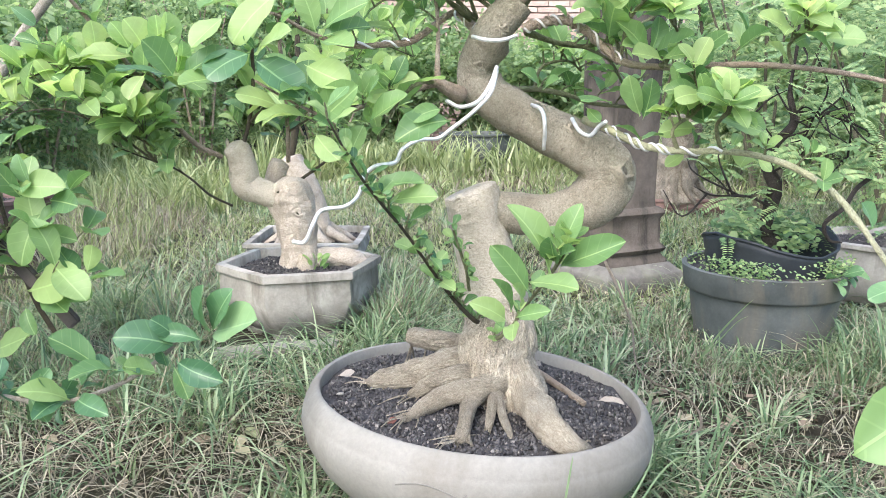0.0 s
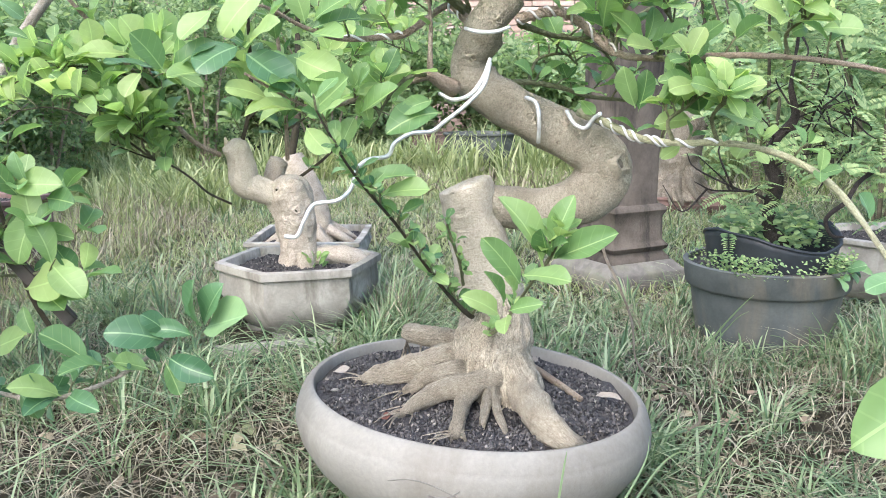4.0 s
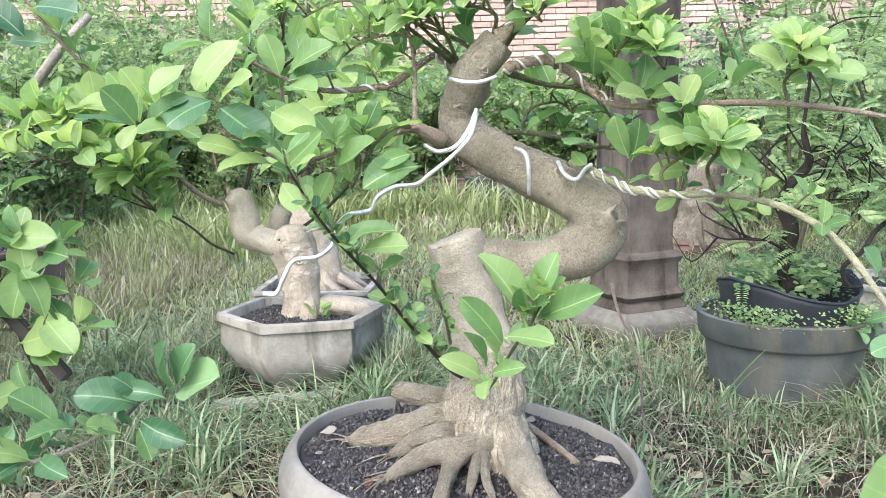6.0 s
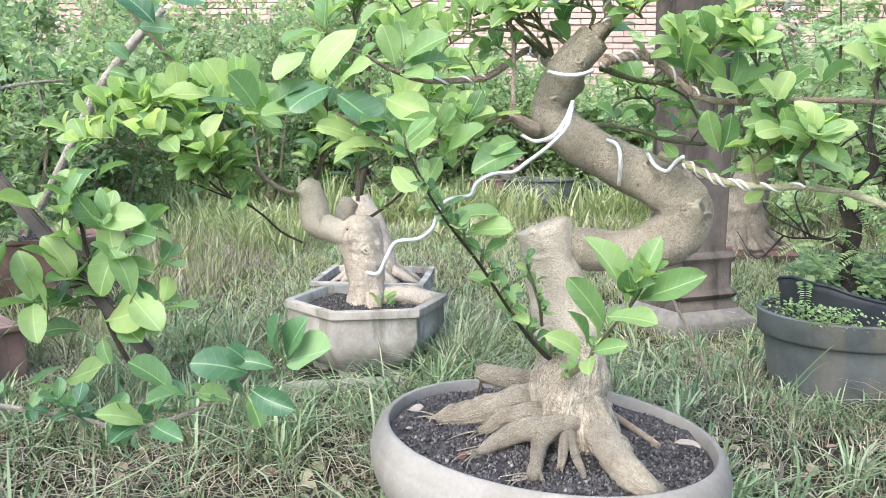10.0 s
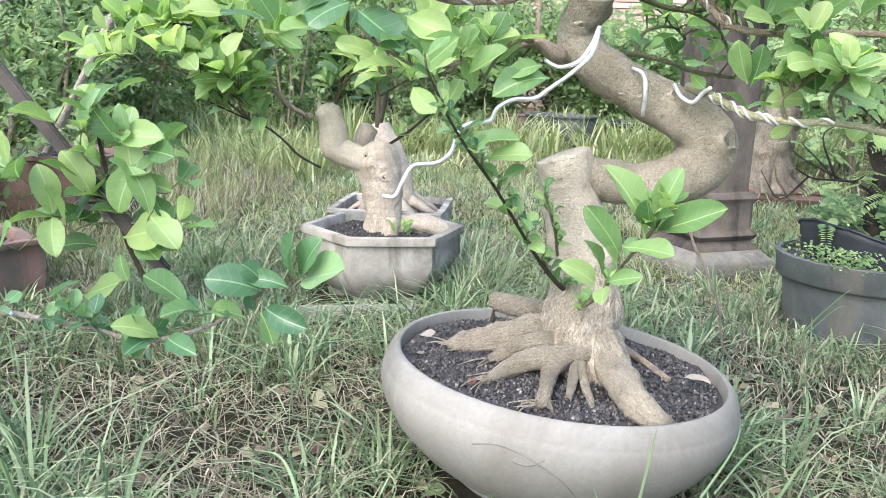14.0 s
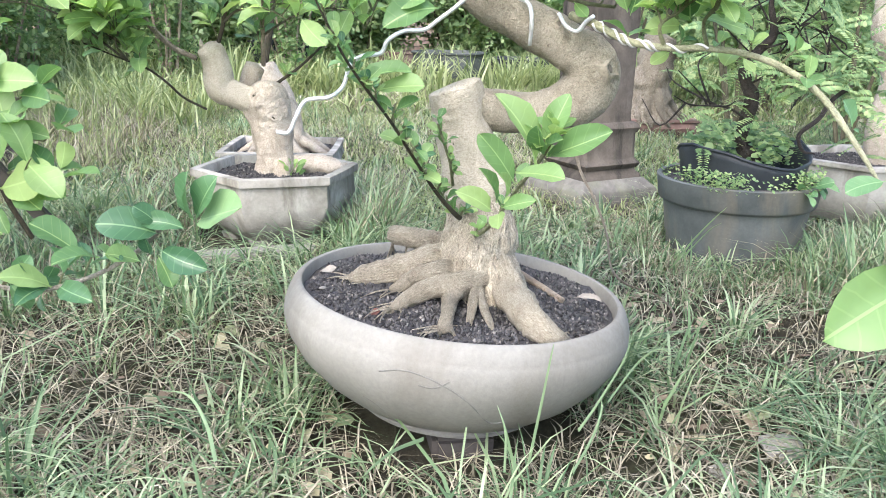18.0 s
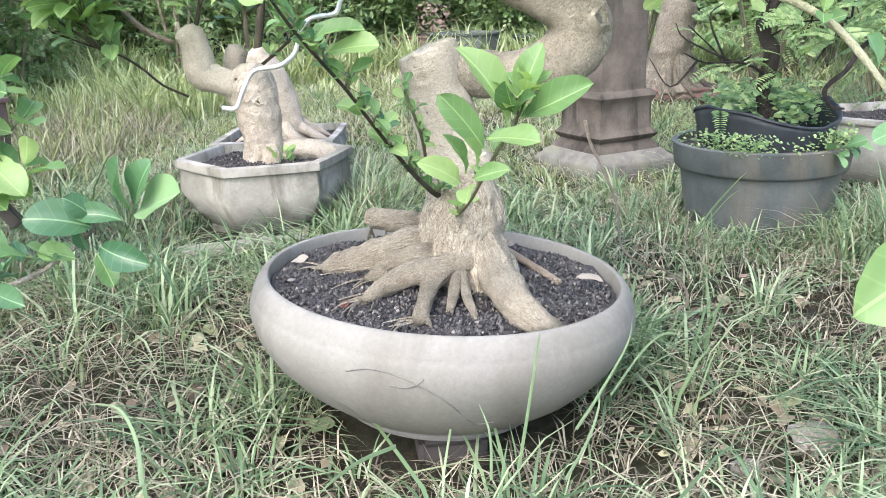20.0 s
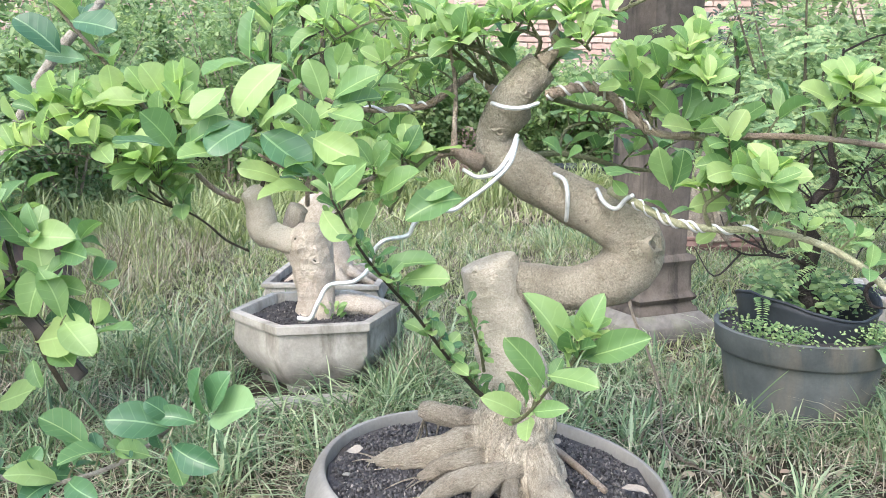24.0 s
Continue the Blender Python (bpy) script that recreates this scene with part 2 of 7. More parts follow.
M_LEAF = leaf_like("fresh_leaf", (0.085, 0.18, 0.06), (0.17, 0.30, 0.10), (0.31, 0.43, 0.15), thin=0.42)
M_LEAF_LIGHT = leaf_like("young_leaf", (0.17, 0.30, 0.095), (0.235, 0.37, 0.115), (0.34, 0.45, 0.15), thin=0.45)
M_LEAF_DARK = leaf_like("mature_leaf", (0.045, 0.12, 0.055), (0.11, 0.225, 0.09), (0.22, 0.35, 0.15), gloss=0.26, thin=0.32)
M_LEAF_J = leaf_like("fresh_leaf_joined", (0.18, 0.31, 0.11), (0.31, 0.45, 0.165), (0.46, 0.57, 0.23), True, thin=0.6)
M_LEAF_BACK = leaf_like("bush_leaf", (0.14, 0.235, 0.105), (0.245, 0.35, 0.16), (0.38, 0.47, 0.24), True, 0.5, 0.57, False)
M_LEAF_HEDGE = leaf_like("hedge_leaf", (0.09, 0.17, 0.08), (0.22, 0.34, 0.15), (0.42, 0.53, 0.24), True, 0.45, 0.5, False)
M_LEAF_FEATHER = leaf_like("feather_leaflet", (0.12, 0.215, 0.085), (0.205, 0.315, 0.125), (0.36, 0.44, 0.19), True, 0.5, 0.35, False)
M_LEAF_PURPLE = leaf_like("dull_purple_leaf", (0.06, 0.09, 0.07), (0.12, 0.15, 0.11), (0.20, 0.22, 0.17), True, 0.5, 0.25, False)
M_GRASS = leaf_like("grass_blade", (0.07, 0.13, 0.06), (0.17, 0.255, 0.12), (0.41, 0.48, 0.29), True, 0.5, 0.35, False)
M_GRASS_PALE = leaf_like("pale_lawn_blade", (0.14, 0.19, 0.07), (0.29, 0.345, 0.145), (0.47, 0.50, 0.27), True, 0.55, 0.4, False)
M_GRASS_DRY = leaf_like("dry_grass", (0.11, 0.095, 0.065), (0.27, 0.24, 0.165), (0.54, 0.49, 0.36), True, 0.7, 0.25, False)
M_LITTER = leaf_like("fallen_leaf", (0.16, 0.11, 0.075), (0.30, 0.23, 0.16), (0.48, 0.44, 0.26), True, 0.8, 0.1, False)

m, nt, b = surface("bare_earth", 0.97, spec=0.15)
v = coords(nt)
c1 = ramp(nt, grain(nt, v, 3.0, 6), (0.35, (0.04, 0.033, 0.026)), (0.65, (0.105, 0.09, 0.07)))
c2 = ramp(nt, grain(nt, v, 1.1, 5), (0.42, (0, 0, 0)), (0.62, (1, 1, 1)))
col = blend(nt, c2, c1, (0.06, 0.07, 0.035))
f = grain(nt, v, 70, 6, 0.75)
col = blend(nt, 0.7, col, ramp(nt, f, (0.3, (0.35, 0.33, 0.3)), (0.7, (1.15, 1.1, 1.0))), "MULTIPLY")
link_color(nt, b, col)
relief(nt, b, f, 1.0, 0.02)
M_EARTH = m


# ---------------------------------------------------------------- building helpers
def mesh_of(name, verts, faces, uvs=None, smooth=True):
    me = bpy.data.meshes.new(name)
    me.from_pydata([tuple(v) for v in verts], [], faces)
    if uvs is not None:
        lay = me.uv_layers.new(name="UVMap")
        idx = np.empty(len(me.loops), dtype=np.int32)
        me.loops.foreach_get("vertex_index", idx)
        lay.data.foreach_set("uv", np.asarray(uvs, dtype=np.float32)[idx].ravel())
    if smooth:
        me.polygons.foreach_set("use_smooth", [True] * len(me.polygons))
    me.update()
    return me


def part(name, me, material, parent=None, label="", m=None):
    """Link a mesh or a bmesh as one object under a thing or a part."""
    if isinstance(me, bmesh.types.BMesh):
        bm, me = me, bpy.data.meshes.new(name)
        bm.to_mesh(me)
        bm.free()
    if material and not me.materials:
        me.materials.append(material)
    ob = new(name, me)
    if parent is not None:
        ob.parent = parent
    if m is not None:
        ob.matrix_basis = m
    return tagged(ob, label) if label else ob


def thing(name, label, category, m=None, group="", kind=""):
    ob = new(name)
    ob.empty_display_size = 0.05
    if m is not None:
        ob.matrix_basis = m
    return tagged(ob, label, category, group, kind)


def spline(rows, sub):
    a = np.array(rows, float)
    if len(a) < 3 or sub < 2:
        return a
    p = np.vstack([2 * a[0] - a[1], a, 2 * a[-1] - a[-2]])
    out = []
    for i in range(1, len(p) - 2):
        for k in range(sub):
            t = k / sub
            out.append(0.5 * (2 * p[i] + (p[i + 1] - p[i - 1]) * t + (2 * p[i - 1] - 5 * p[i] + 4 * p[i + 1] - p[i + 2]) * t * t
                              + (3 * p[i] - p[i - 1] - 3 * p[i + 1] + p[i + 2]) * t ** 3))
    out.append(a[-1])
    return np.array(out)


def frames_along(c):
    t = np.gradient(c, axis=0)
    t /= np.linalg.norm(t, axis=1)[:, None] + 1e-9
    up = np.array([0, 0, 1.0]) if abs(t[0][2]) < 0.8 else np.array([0, 1.0, 0])
    n = np.cross(t[0], up)
    n /= np.linalg.norm(n)
    ns = []
    for d in t:
        n = n - d * (n @ d)
        n /= np.linalg.norm(n) + 1e-9
        ns.append(n.copy())
    ns = np.array(ns)
    return t, ns, np.cross(t, ns)


def tube(rows, seg=8, sub=4, bump=0.0, freq=30.0, ridge=0.0, dome=0.35, lumps=(), furrow=0.0):
    """A round limb along rows of (x, y, z, radius), with uneven girth and domed ends. lumps: (place along 0..1, turn, size)."""
    a = spline(rows, sub)
    c, r = a[:, :3], np.maximum(a[:, 3], 0.0004)
    t, n1, n2 = frames_along(c)
    length = np.concatenate([[0], np.cumsum(np.linalg.norm(np.diff(c, axis=0), axis=1))])
    verts, uvs, faces = [], [], []
    for i in range(len(c)):
        for k in range(seg):
            ang = 2 * math.pi * k / seg
            d = n1[i] * math.cos(ang) + n2[i] * math.sin(ang)
            rad = r[i]
            if bump:
                q = Vector(c[i] + d * r[i])
                rad *= 1 + bump * noise.noise(q * freq) + 0.5 * bump * noise.noise(q * freq * 2.7)
            if ridge:
                rad *= 1 + ridge * math.sin(ang * 5 + 9 * length[i]) * 0.5
            if furrow:
                q = Vector((math.cos(ang) * 2.6 + c[0][0] * 9, math.sin(ang) * 2.6, length[i] * 9))
                deep = furrow if isinstance(furrow, float) else np.interp(i / (len(c) - 1), (0, 0.3, 0.45, 1), (furrow[0], furrow[0], furrow[1], furrow[1]))
                rad *= 1 + deep * (0.45 - 1.5 * abs(noise.noise(q)) - 0.8 * abs(noise.noise(q * 2.3)))
            for pl, turn, size, *wide in lumps:
                dd = (length[i] / length[-1] - pl) * length[-1]
                da = math.atan2(math.sin(ang - turn), math.cos(ang - turn)) * r[i]
                rad += size * math.exp(-(dd * dd + da * da) / (2 * (wide[0] if wide else size * 1.3) ** 2))
            verts.append(c[i] + d * rad)
            uvs.append((abs(k / seg - 0.5), length[i]))
    for i in range(len(c) - 1):
        for k in range(seg):
            j = (k + 1) % seg
            faces.append((i * seg + k, i * seg + j, (i + 1) * seg + j, (i + 1) * seg + k))
    for end, sgn in ((0, -1), (len(c) - 1, 1)):
        verts.append(c[end] + t[end] * sgn * r[end] * dome)
        uvs.append((0.5, length[end]))
        for k in range(seg):
            j = (k + 1) % seg
            f = (end * seg + k, end * seg + j, len(verts) - 1)
            faces.append(f if sgn > 0 else f[::-1])
    return mesh_of("limb", verts, faces, uvs)


def coil(rows, radius, turns, gauge, sub=10, phase=0.0):
    """A wire wound round a limb."""
    a = spline(rows, sub * 3)
    t, n1, n2 = frames_along(a[:, :3])
    s = np.linspace(0, 1, len(a))
    ang = 2 * math.pi * turns * s + phase
    off = (radius + gauge * 0.6 + 0 * s) + (a[:, 3] if radius == 0 else 0)
    c = a[:, :3] + (n1 * np.cos(ang)[:, None] + n2 * np.sin(ang)[:, None]) * off[:, None]
    return tube([(*p, gauge) for p in c], 6, 1)


def leaf_shape(seed, slim=0.30, petiole=0.07, droop=0.22, fold=0.4):
    """One leaf of unit length along x, with a folded, drooping, slightly wavy blade."""
    rng = random.Random(seed)
    droop *= rng.uniform(0.3, 1.6)
    fold *= rng.uniform(0.25, 1.4)
    slim *= rng.uniform(0.85, 1.12)
    lean = rng.uniform(-0.06, 0.06)
    verts, uvs, faces = [], [], []
    prof = [(0.0, 0.012), (petiole, 0.018)]
    for q, w in ((0.04, 0.07), (0.13, 0.175), (0.26, 0.27), (0.42, 0.35), (0.57, 0.39), (0.72, 0.375), (0.84, 0.31), (0.93, 0.205), (0.98, 0.10), (1.0, 0.006)):
        prof.append((petiole + (1 - petiole) * q, w))
    for s, w in prof:
        w *= slim / 0.36 * 0.92
        z = -droop * (s ** 2.2) + 0.14 * s
        y0 = lean * math.sin(s * 3.0)
        for k, q in enumerate((-1, -0.5, 0, 0.5, 1)):
            wav = 0.028 * math.sin(9 * s + q * 2 + seed * 1.7) + 0.012 * math.sin(23 * s + q * 5 + seed)
            verts.append((s, y0 + q * w, z + abs(q) * w * fold + wav * abs(q)))
            uvs.append((s, 0.5 + q * w))
    for i in range(len(prof) - 1):
        for k in range(4):
            faces.append((i * 5 + k, (i + 1) * 5 + k, (i + 1) * 5 + k + 1, i * 5 + k + 1))
    return verts, faces, uvs


LEAF_MESH = {}


def leaf_data(material, seed):
    key = (material.name, seed)
    if key not in LEAF_MESH:
        v, f, uv = leaf_shape(seed)
        LEAF_MESH[key] = mesh_of("leaf", v, f, uv)
        LEAF_MESH[key].materials.append(material)
    return LEAF_MESH[key]


def leaf_pose(base, tip, face=(0.0, -0.45, 0.9), width=1.0):
    x = Vector(tip) - Vector(base)
    size = max(x.length, 0.004)
    x.normalize()
    n = Vector(face)
    n -= x * n.dot(x)
    if n.length < 1e-3:
        n = Vector((0, -1, 0.2))
    n.normalize()
    y = n.cross(x)
    rot = Matrix((x, y, n)).transposed().to_4x4()
    return Matrix.Translation(base) @ rot @ Matrix.Diagonal((size, size * width, size, 1))


GATHERED = []
GATHER = [False]


def add_leaf(parent, base, tip, material, rng, width=1.0, face=None):
    if face is None:
        face = (rng.uniform(-0.5, 0.5), -0.55 + rng.uniform(-0.4, 0.4), 0.8)
    if GATHER[0]:
        GATHERED.append(leaf_pose(base, tip, face, width))
        return None
    return part("leaf", leaf_data(material, rng.randrange(5)), None, parent, m=leaf_pose(base, tip, face, width))


def gathered_foliage(parent, material):
    """The small leaves collected since GATHER was set, joined into one part."""
    shapes = [leaf_shape(k) for k in range(5)]
    tf, k = shapes[0][1], len(shapes[0][0])
    V, U = [], []
    for i, m in enumerate(GATHERED):
        v, _, uv = shapes[i % 5]
        a = np.array(m)
        V.append(np.array(v) @ a[:3, :3].T + a[:3, 3])
        U.append(uv)
    n = len(V)
    GATHERED.clear()
    GATHER[0] = False
    return tagged(part("foliage", joined(np.array(V).reshape(-1, 3), tf, k, n, np.array(U).reshape(-1, 2)), material, parent), kind="stuff")


def rosette(parent, base, axis, pairs, size, rng, mats, spread=(0.7, 1.2), gap=0.25):
    """A shoot tip: crossed pairs of leaves that shorten towards the end."""
    ax = Vector(axis).normalized()
    side = ax.orthogonal().normalized()
    turn = rng.uniform(0, 3.14)
    for i in range(pairs):
        p = Vector(base) + ax * size * gap * i
        turn += math.pi / 2 + rng.uniform(-0.3, 0.3)
        f = size * (1.0 - 0.5 * i / max(pairs, 1)) * rng.uniform(0.8, 1.15)
        for s in (0, math.pi):
            d = Matrix.Rotation(turn + s + rng.uniform(-0.2, 0.2), 3, ax) @ side
            op = rng.uniform(*spread) * (1 - 0.35 * i / max(pairs, 1))
            v = ax * math.cos(op) + d * math.sin(op)
            add_leaf(parent, p, p + v * f, mats[min(i * len(mats) // max(pairs, 1), len(mats) - 1)], rng,
                     rng.uniform(0.85, 1.1), ax * 0.7 + Vector((0, -0.4, 0.6)) - d * 0.2)


def along(rows, s):
    a = spline(rows, 6)
    q = s * (len(a) - 1)
    i = min(int(q), len(a) - 2)
    p = a[i] + (a[i + 1] - a[i]) * (q - i)
    return Vector(p[:3]), Vector(a[i + 1][:3] - a[i][:3]).normalized()


def many_leaves(name, base, direction, normal, size, material, parent, slim=0.36, simple=True):
    """Thousands of small leaves in one mesh, from arrays of places, ways and sizes."""
    if simple:
        tv = np.array([(0, 0, 0), (0.3, -0.55, 0.05), (0.3, 0.55, 0.05), (0.55, 0, -0.02), (0.72, -0.75, 0.02), (0.72, 0.75, 0.02), (1.0, 0, -0.1)], float)
        tv[:, 1] *= slim
        tf = [(0, 1, 3), (0, 3, 2), (1, 4, 6, 3), (3, 6, 5, 2)]
    else:
        v, f, _ = leaf_shape(3, slim)
        tv, tf = np.array(v), f
    base, direction, normal, size = (np.asarray(q, float) for q in (base, direction, normal, size))
    x = direction / (np.linalg.norm(direction, axis=1)[:, None] + 1e-9)
    n = normal - x * (normal * x).sum(1)[:, None]
    n /= np.linalg.norm(n, axis=1)[:, None] + 1e-9
    y = np.cross(n, x)
    k = len(tv)
    verts = base[:, None, :] + size[:, None, None] * (tv[None, :, 0:1] * x[:, None, :] + tv[None, :, 1:2] * y[:, None, :] + tv[None, :, 2:3] * n[:, None, :])
    uv = np.tile(np.stack([tv[:, 0], 0.5 + tv[:, 1]], 1), (len(base), 1))
    return part(name, joined(verts.reshape(-1, 3), tf, k, len(base), uv), material, parent)


def joined(verts, tf, k, count, uv=None):
    """One mesh of count copies of a template's faces, each on its own k vertices."""
    me = bpy.data.meshes.new("joined")
    me.vertices.add(len(verts))
    me.vertices.foreach_set("co", np.asarray(verts, np.float32).ravel())
    flat = np.concatenate([np.array(f) for f in tf])
    tot = np.array([len(f) for f in tf])
    loops = (flat[None, :] + (np.arange(count) * k)[:, None]).ravel()
    totals = np.tile(tot, count)
    me.loops.add(len(loops))
    me.loops.foreach_set("vertex_index", loops.astype(np.int32))
    me.polygons.add(len(totals))
    me.polygons.foreach_set("loop_start", np.concatenate([[0], np.cumsum(totals)[:-1]]).astype(np.int32))
    me.polygons.foreach_set("loop_total", totals.astype(np.int32))
    me.polygons.foreach_set("use_smooth", np.ones(len(totals), bool))
    if uv is not None:
        me.uv_layers.new(name="UVMap").data.foreach_set("uv", np.asarray(uv, np.float32)[loops].ravel())
    me.update()
    me.validate()
    return me


def ring_radius(ang, n, soft):
    if n < 3:
        return 1.0
    w = 2 * math.pi / n
    poly = math.cos(w / 2) / math.cos((ang % w) - w / 2)
    return poly * (1 - soft) + soft * 0.5 * (1 + math.cos(w / 2))


def vessel(prof, n=0, soft=0.1, seg=48, uneven=0.0):
    """A pot's wall turned from a profile of (radius, height), round or with n sides; bevelled by its own profile."""
    verts, faces = [], []
    for r, z in prof:
        for k in range(seg):
            a = 2 * math.pi * k / seg
            q = r * ring_radius(a, n, soft)
            q *= 1 + uneven * noise.noise(Vector((math.cos(a) * 1.5, math.sin(a) * 1.5, z * 9)))
            verts.append((q * math.cos(a), q * math.sin(a), z))
    for i in range(len(prof) - 1):
        for k in range(seg):
            j = (k + 1) % seg
            faces.append((i * seg + k, i * seg + j, (i + 1) * seg + j, (i + 1) * seg + k))
    faces.append(tuple(reversed(range(seg))))
    faces.append(tuple(range((len(prof) - 1) * seg, len(prof) * seg)))
    me = mesh_of("wall", verts, faces)
    me.set_sharp_from_angle(angle=radians(40))
    return me


def soil_disc(radius, z, n=0, soft=0.1, rough=0.006, seg=40, rings=9, dome=0.01):
    verts, faces = [(0, 0, z + dome)], []
    for i in range(1, rings + 1):
        for k in range(seg):
            a = 2 * math.pi * k / seg
            r = radius * i / rings * ring_radius(a, n, soft)
            x, y = r * math.cos(a), r * math.sin(a)
            verts.append((x, y, z + dome * (1 - (i / rings) ** 2) + rough * noise.noise(Vector((x * 25, y * 25, 1)))))
    for k in range(seg):
        faces.append((0, 1 + k, 1 + (k + 1) % seg))
    for i in range(rings - 1):
        for k in range(seg):
            j = (k + 1) % seg
            faces.append((1 + i * seg + k, 1 + (i + 1) * seg + k, 1 + (i + 1) * seg + j, 1 + i * seg + j))
    return mesh_of("soil", verts, faces)


def granules(radius, z, count, size, rng, n=0, soft=0.1, dome=0.01):
    """Loose crumbs over a soil surface."""
    tv = np.array([(1, 0, 0), (0, 1, 0), (-1, 0, 0), (0, -1, 0), (0, 0, 0.8), (0, 0, -0.8)], float)
    tf = [(0, 1, 4), (1, 2, 4), (2, 3, 4), (3, 0, 4), (1, 0, 5), (2, 1, 5), (3, 2, 5), (0, 3, 5)]
    out = []
    for i in range(count):
        a, q = rng.uniform(0, 2 * math.pi), math.sqrt(rng.random())
        r = q * radius * ring_radius(a, n, soft) * 0.985
        x, y = r * math.cos(a), r * math.sin(a)
        s = size * rng.uniform(0.4, 1.3)
        m = np.array(Euler((rng.uniform(0, 6), rng.uniform(0, 6), rng.uniform(0, 6))).to_matrix())
        p = (tv * (s, s * rng.uniform(0.5, 1), s * rng.uniform(0.4, 0.9))) @ m.T
        out.append(p + (x, y, z + dome * (1 - q * q) + 0.006 * noise.noise(Vector((x * 25, y * 25, 1))) + s * 0.25))
    return joined(np.array(out).reshape(-1, 3), tf, 6, count)


def box(size, bevel=0.004):
    bm = bmesh.new()
    bmesh.ops.create_cube(bm, size=1.0)
    bmesh.ops.scale(bm, vec=size, verts=bm.verts)
    if bevel:
        bmesh.ops.bevel(bm, geom=bm.edges[:], offset=bevel, segments=2, affect="EDGES")
    return bm


def ground_height(x, y):
    """The yard dips a little where the bowl stands and rises behind it."""
    s = min(1.0, max(0.0, (y - 0.95) / 0.65))
    z = 0.08 * s * s * (3 - 2 * s)
    return z + 0.012 * noise.noise(Vector((x * 1.7, y * 1.7, 0))) + 0.006 * noise.noise(Vector((x * 6, y * 6, 3)))


# ---------------------------------------------------------------- the lines of limbs, wires and leaves, in metres
TRUNK = [(0.078, 1.135, 0.285, 0.032), (0.078, 1.135, 0.305, 0.037), (0.075, 1.145, 0.331, 0.0448), (0.068, 1.15, 0.367, 0.042), (0.06, 1.155, 0.402, 0.0404), (0.05, 1.155, 0.437, 0.0393), (0.044, 1.155, 0.468, 0.0383), (0.039, 1.155, 0.484, 0.0372), (0.0375, 1.155, 0.4885, 0.033), (0.0365, 1.155, 0.491, 0.016)]
LIMB = [(0.068, 1.16, 0.46, 0.0275), (0.103, 1.16, 0.455, 0.0291), (0.142, 1.16, 0.453, 0.0283), (0.178, 1.16, 0.46, 0.0314), (0.21, 1.16, 0.477, 0.0361), (0.223, 1.16, 0.505, 0.0359), (0.211, 1.16, 0.53, 0.0334), (0.183, 1.16, 0.549, 0.0325), (0.148, 1.16, 0.567, 0.0317), (0.109, 1.16, 0.587, 0.03), (0.074, 1.16, 0.607, 0.0291), (0.049, 1.16, 0.63, 0.0275), (0.045, 1.16, 0.655, 0.0259), (0.057, 1.14, 0.682, 0.0261), (0.068, 1.125, 0.704, 0.024), (0.087, 1.125, 0.724, 0.0232), (0.098, 1.125, 0.736, 0.0217)]
LEADER = [(0.097, 1.110, 0.740, 0.0113), (0.110, 1.110, 0.752, 0.0066), (0.111, 1.110, 0.771, 0.0056), (0.104, 1.110, 0.797, 0.0049), (0.098, 1.110, 0.822, 0.0046), (0.097, 1.110, 0.860, 0.0039), (0.102, 1.110, 0.910, 0.0032)]
ROOT_R = [(0.093, 1.105, 0.264, 0.0197), (0.106, 1.08, 0.245, 0.0228), (0.115, 1.055, 0.224, 0.0231), (0.126, 0.992, 0.219, 0.0211), (0.143, 0.956, 0.212, 0.0179), (0.158, 0.945, 0.203, 0.0135), (0.178, 0.969, 0.186, 0.0076)]
ROOT_F = [(0.078, 1.09, 0.25, 0.0195), (0.071, 1.07, 0.239, 0.0178), (0.04, 1.05, 0.238, 0.0155), (0.009, 1.045, 0.233, 0.0141), (-0.014, 1.037, 0.224, 0.0127), (-0.033, 1.021, 0.219, 0.0099), (-0.049, 1.006, 0.208, 0.0033)]
ROOT_M = [(0.061, 1.1, 0.259, 0.0182), (0.04, 1.09, 0.247, 0.016), (0.009, 1.07, 0.247, 0.0137), (-0.017, 1.093, 0.231, 0.0126), (-0.033, 1.089, 0.22, 0.0098), (-0.049, 1.091, 0.21, 0.0042)]
ROOT_L = [(0.055, 1.12, 0.268, 0.0214), (0.026, 1.12, 0.255, 0.0207), (-0.006, 1.11, 0.249, 0.0213), (-0.039, 1.118, 0.236, 0.0201), (-0.069, 1.117, 0.228, 0.0173), (-0.091, 1.121, 0.222, 0.013), (-0.11, 1.139, 0.211, 0.0052)]
ROOT_B = [(0.055, 1.15, 0.271, 0.0161), (0.022, 1.17, 0.263, 0.0157), (-0.009, 1.18, 0.264, 0.0158), (-0.035, 1.19, 0.267, 0.0152), (-0.051, 1.195, 0.269, 0.0114)]
ROOT_D = [(0.06, 1.06, 0.239, 0.0129), (0.043, 1.045, 0.232, 0.0121), (0.033, 1.025, 0.223, 0.0106), (0.027, 0.976, 0.221, 0.0088), (0.022, 0.953, 0.212, 0.0074), (0.016, 0.947, 0.206, 0.0025)]
ROOT_D2 = [(0.025, 0.971, 0.216, 0.0044), (0.031, 0.95, 0.211, 0.0034), (0.035, 0.946, 0.205, 0.0018)]
ROOT_E = [(0.069, 1.07, 0.235, 0.0065), (0.06, 1.002, 0.22, 0.0058), (0.055, 0.984, 0.204, 0.0048)]
ROOT_G = [(0.071, 1.07, 0.235, 0.0058), (0.076, 1.004, 0.219, 0.0052), (0.084, 0.979, 0.202, 0.0035)]
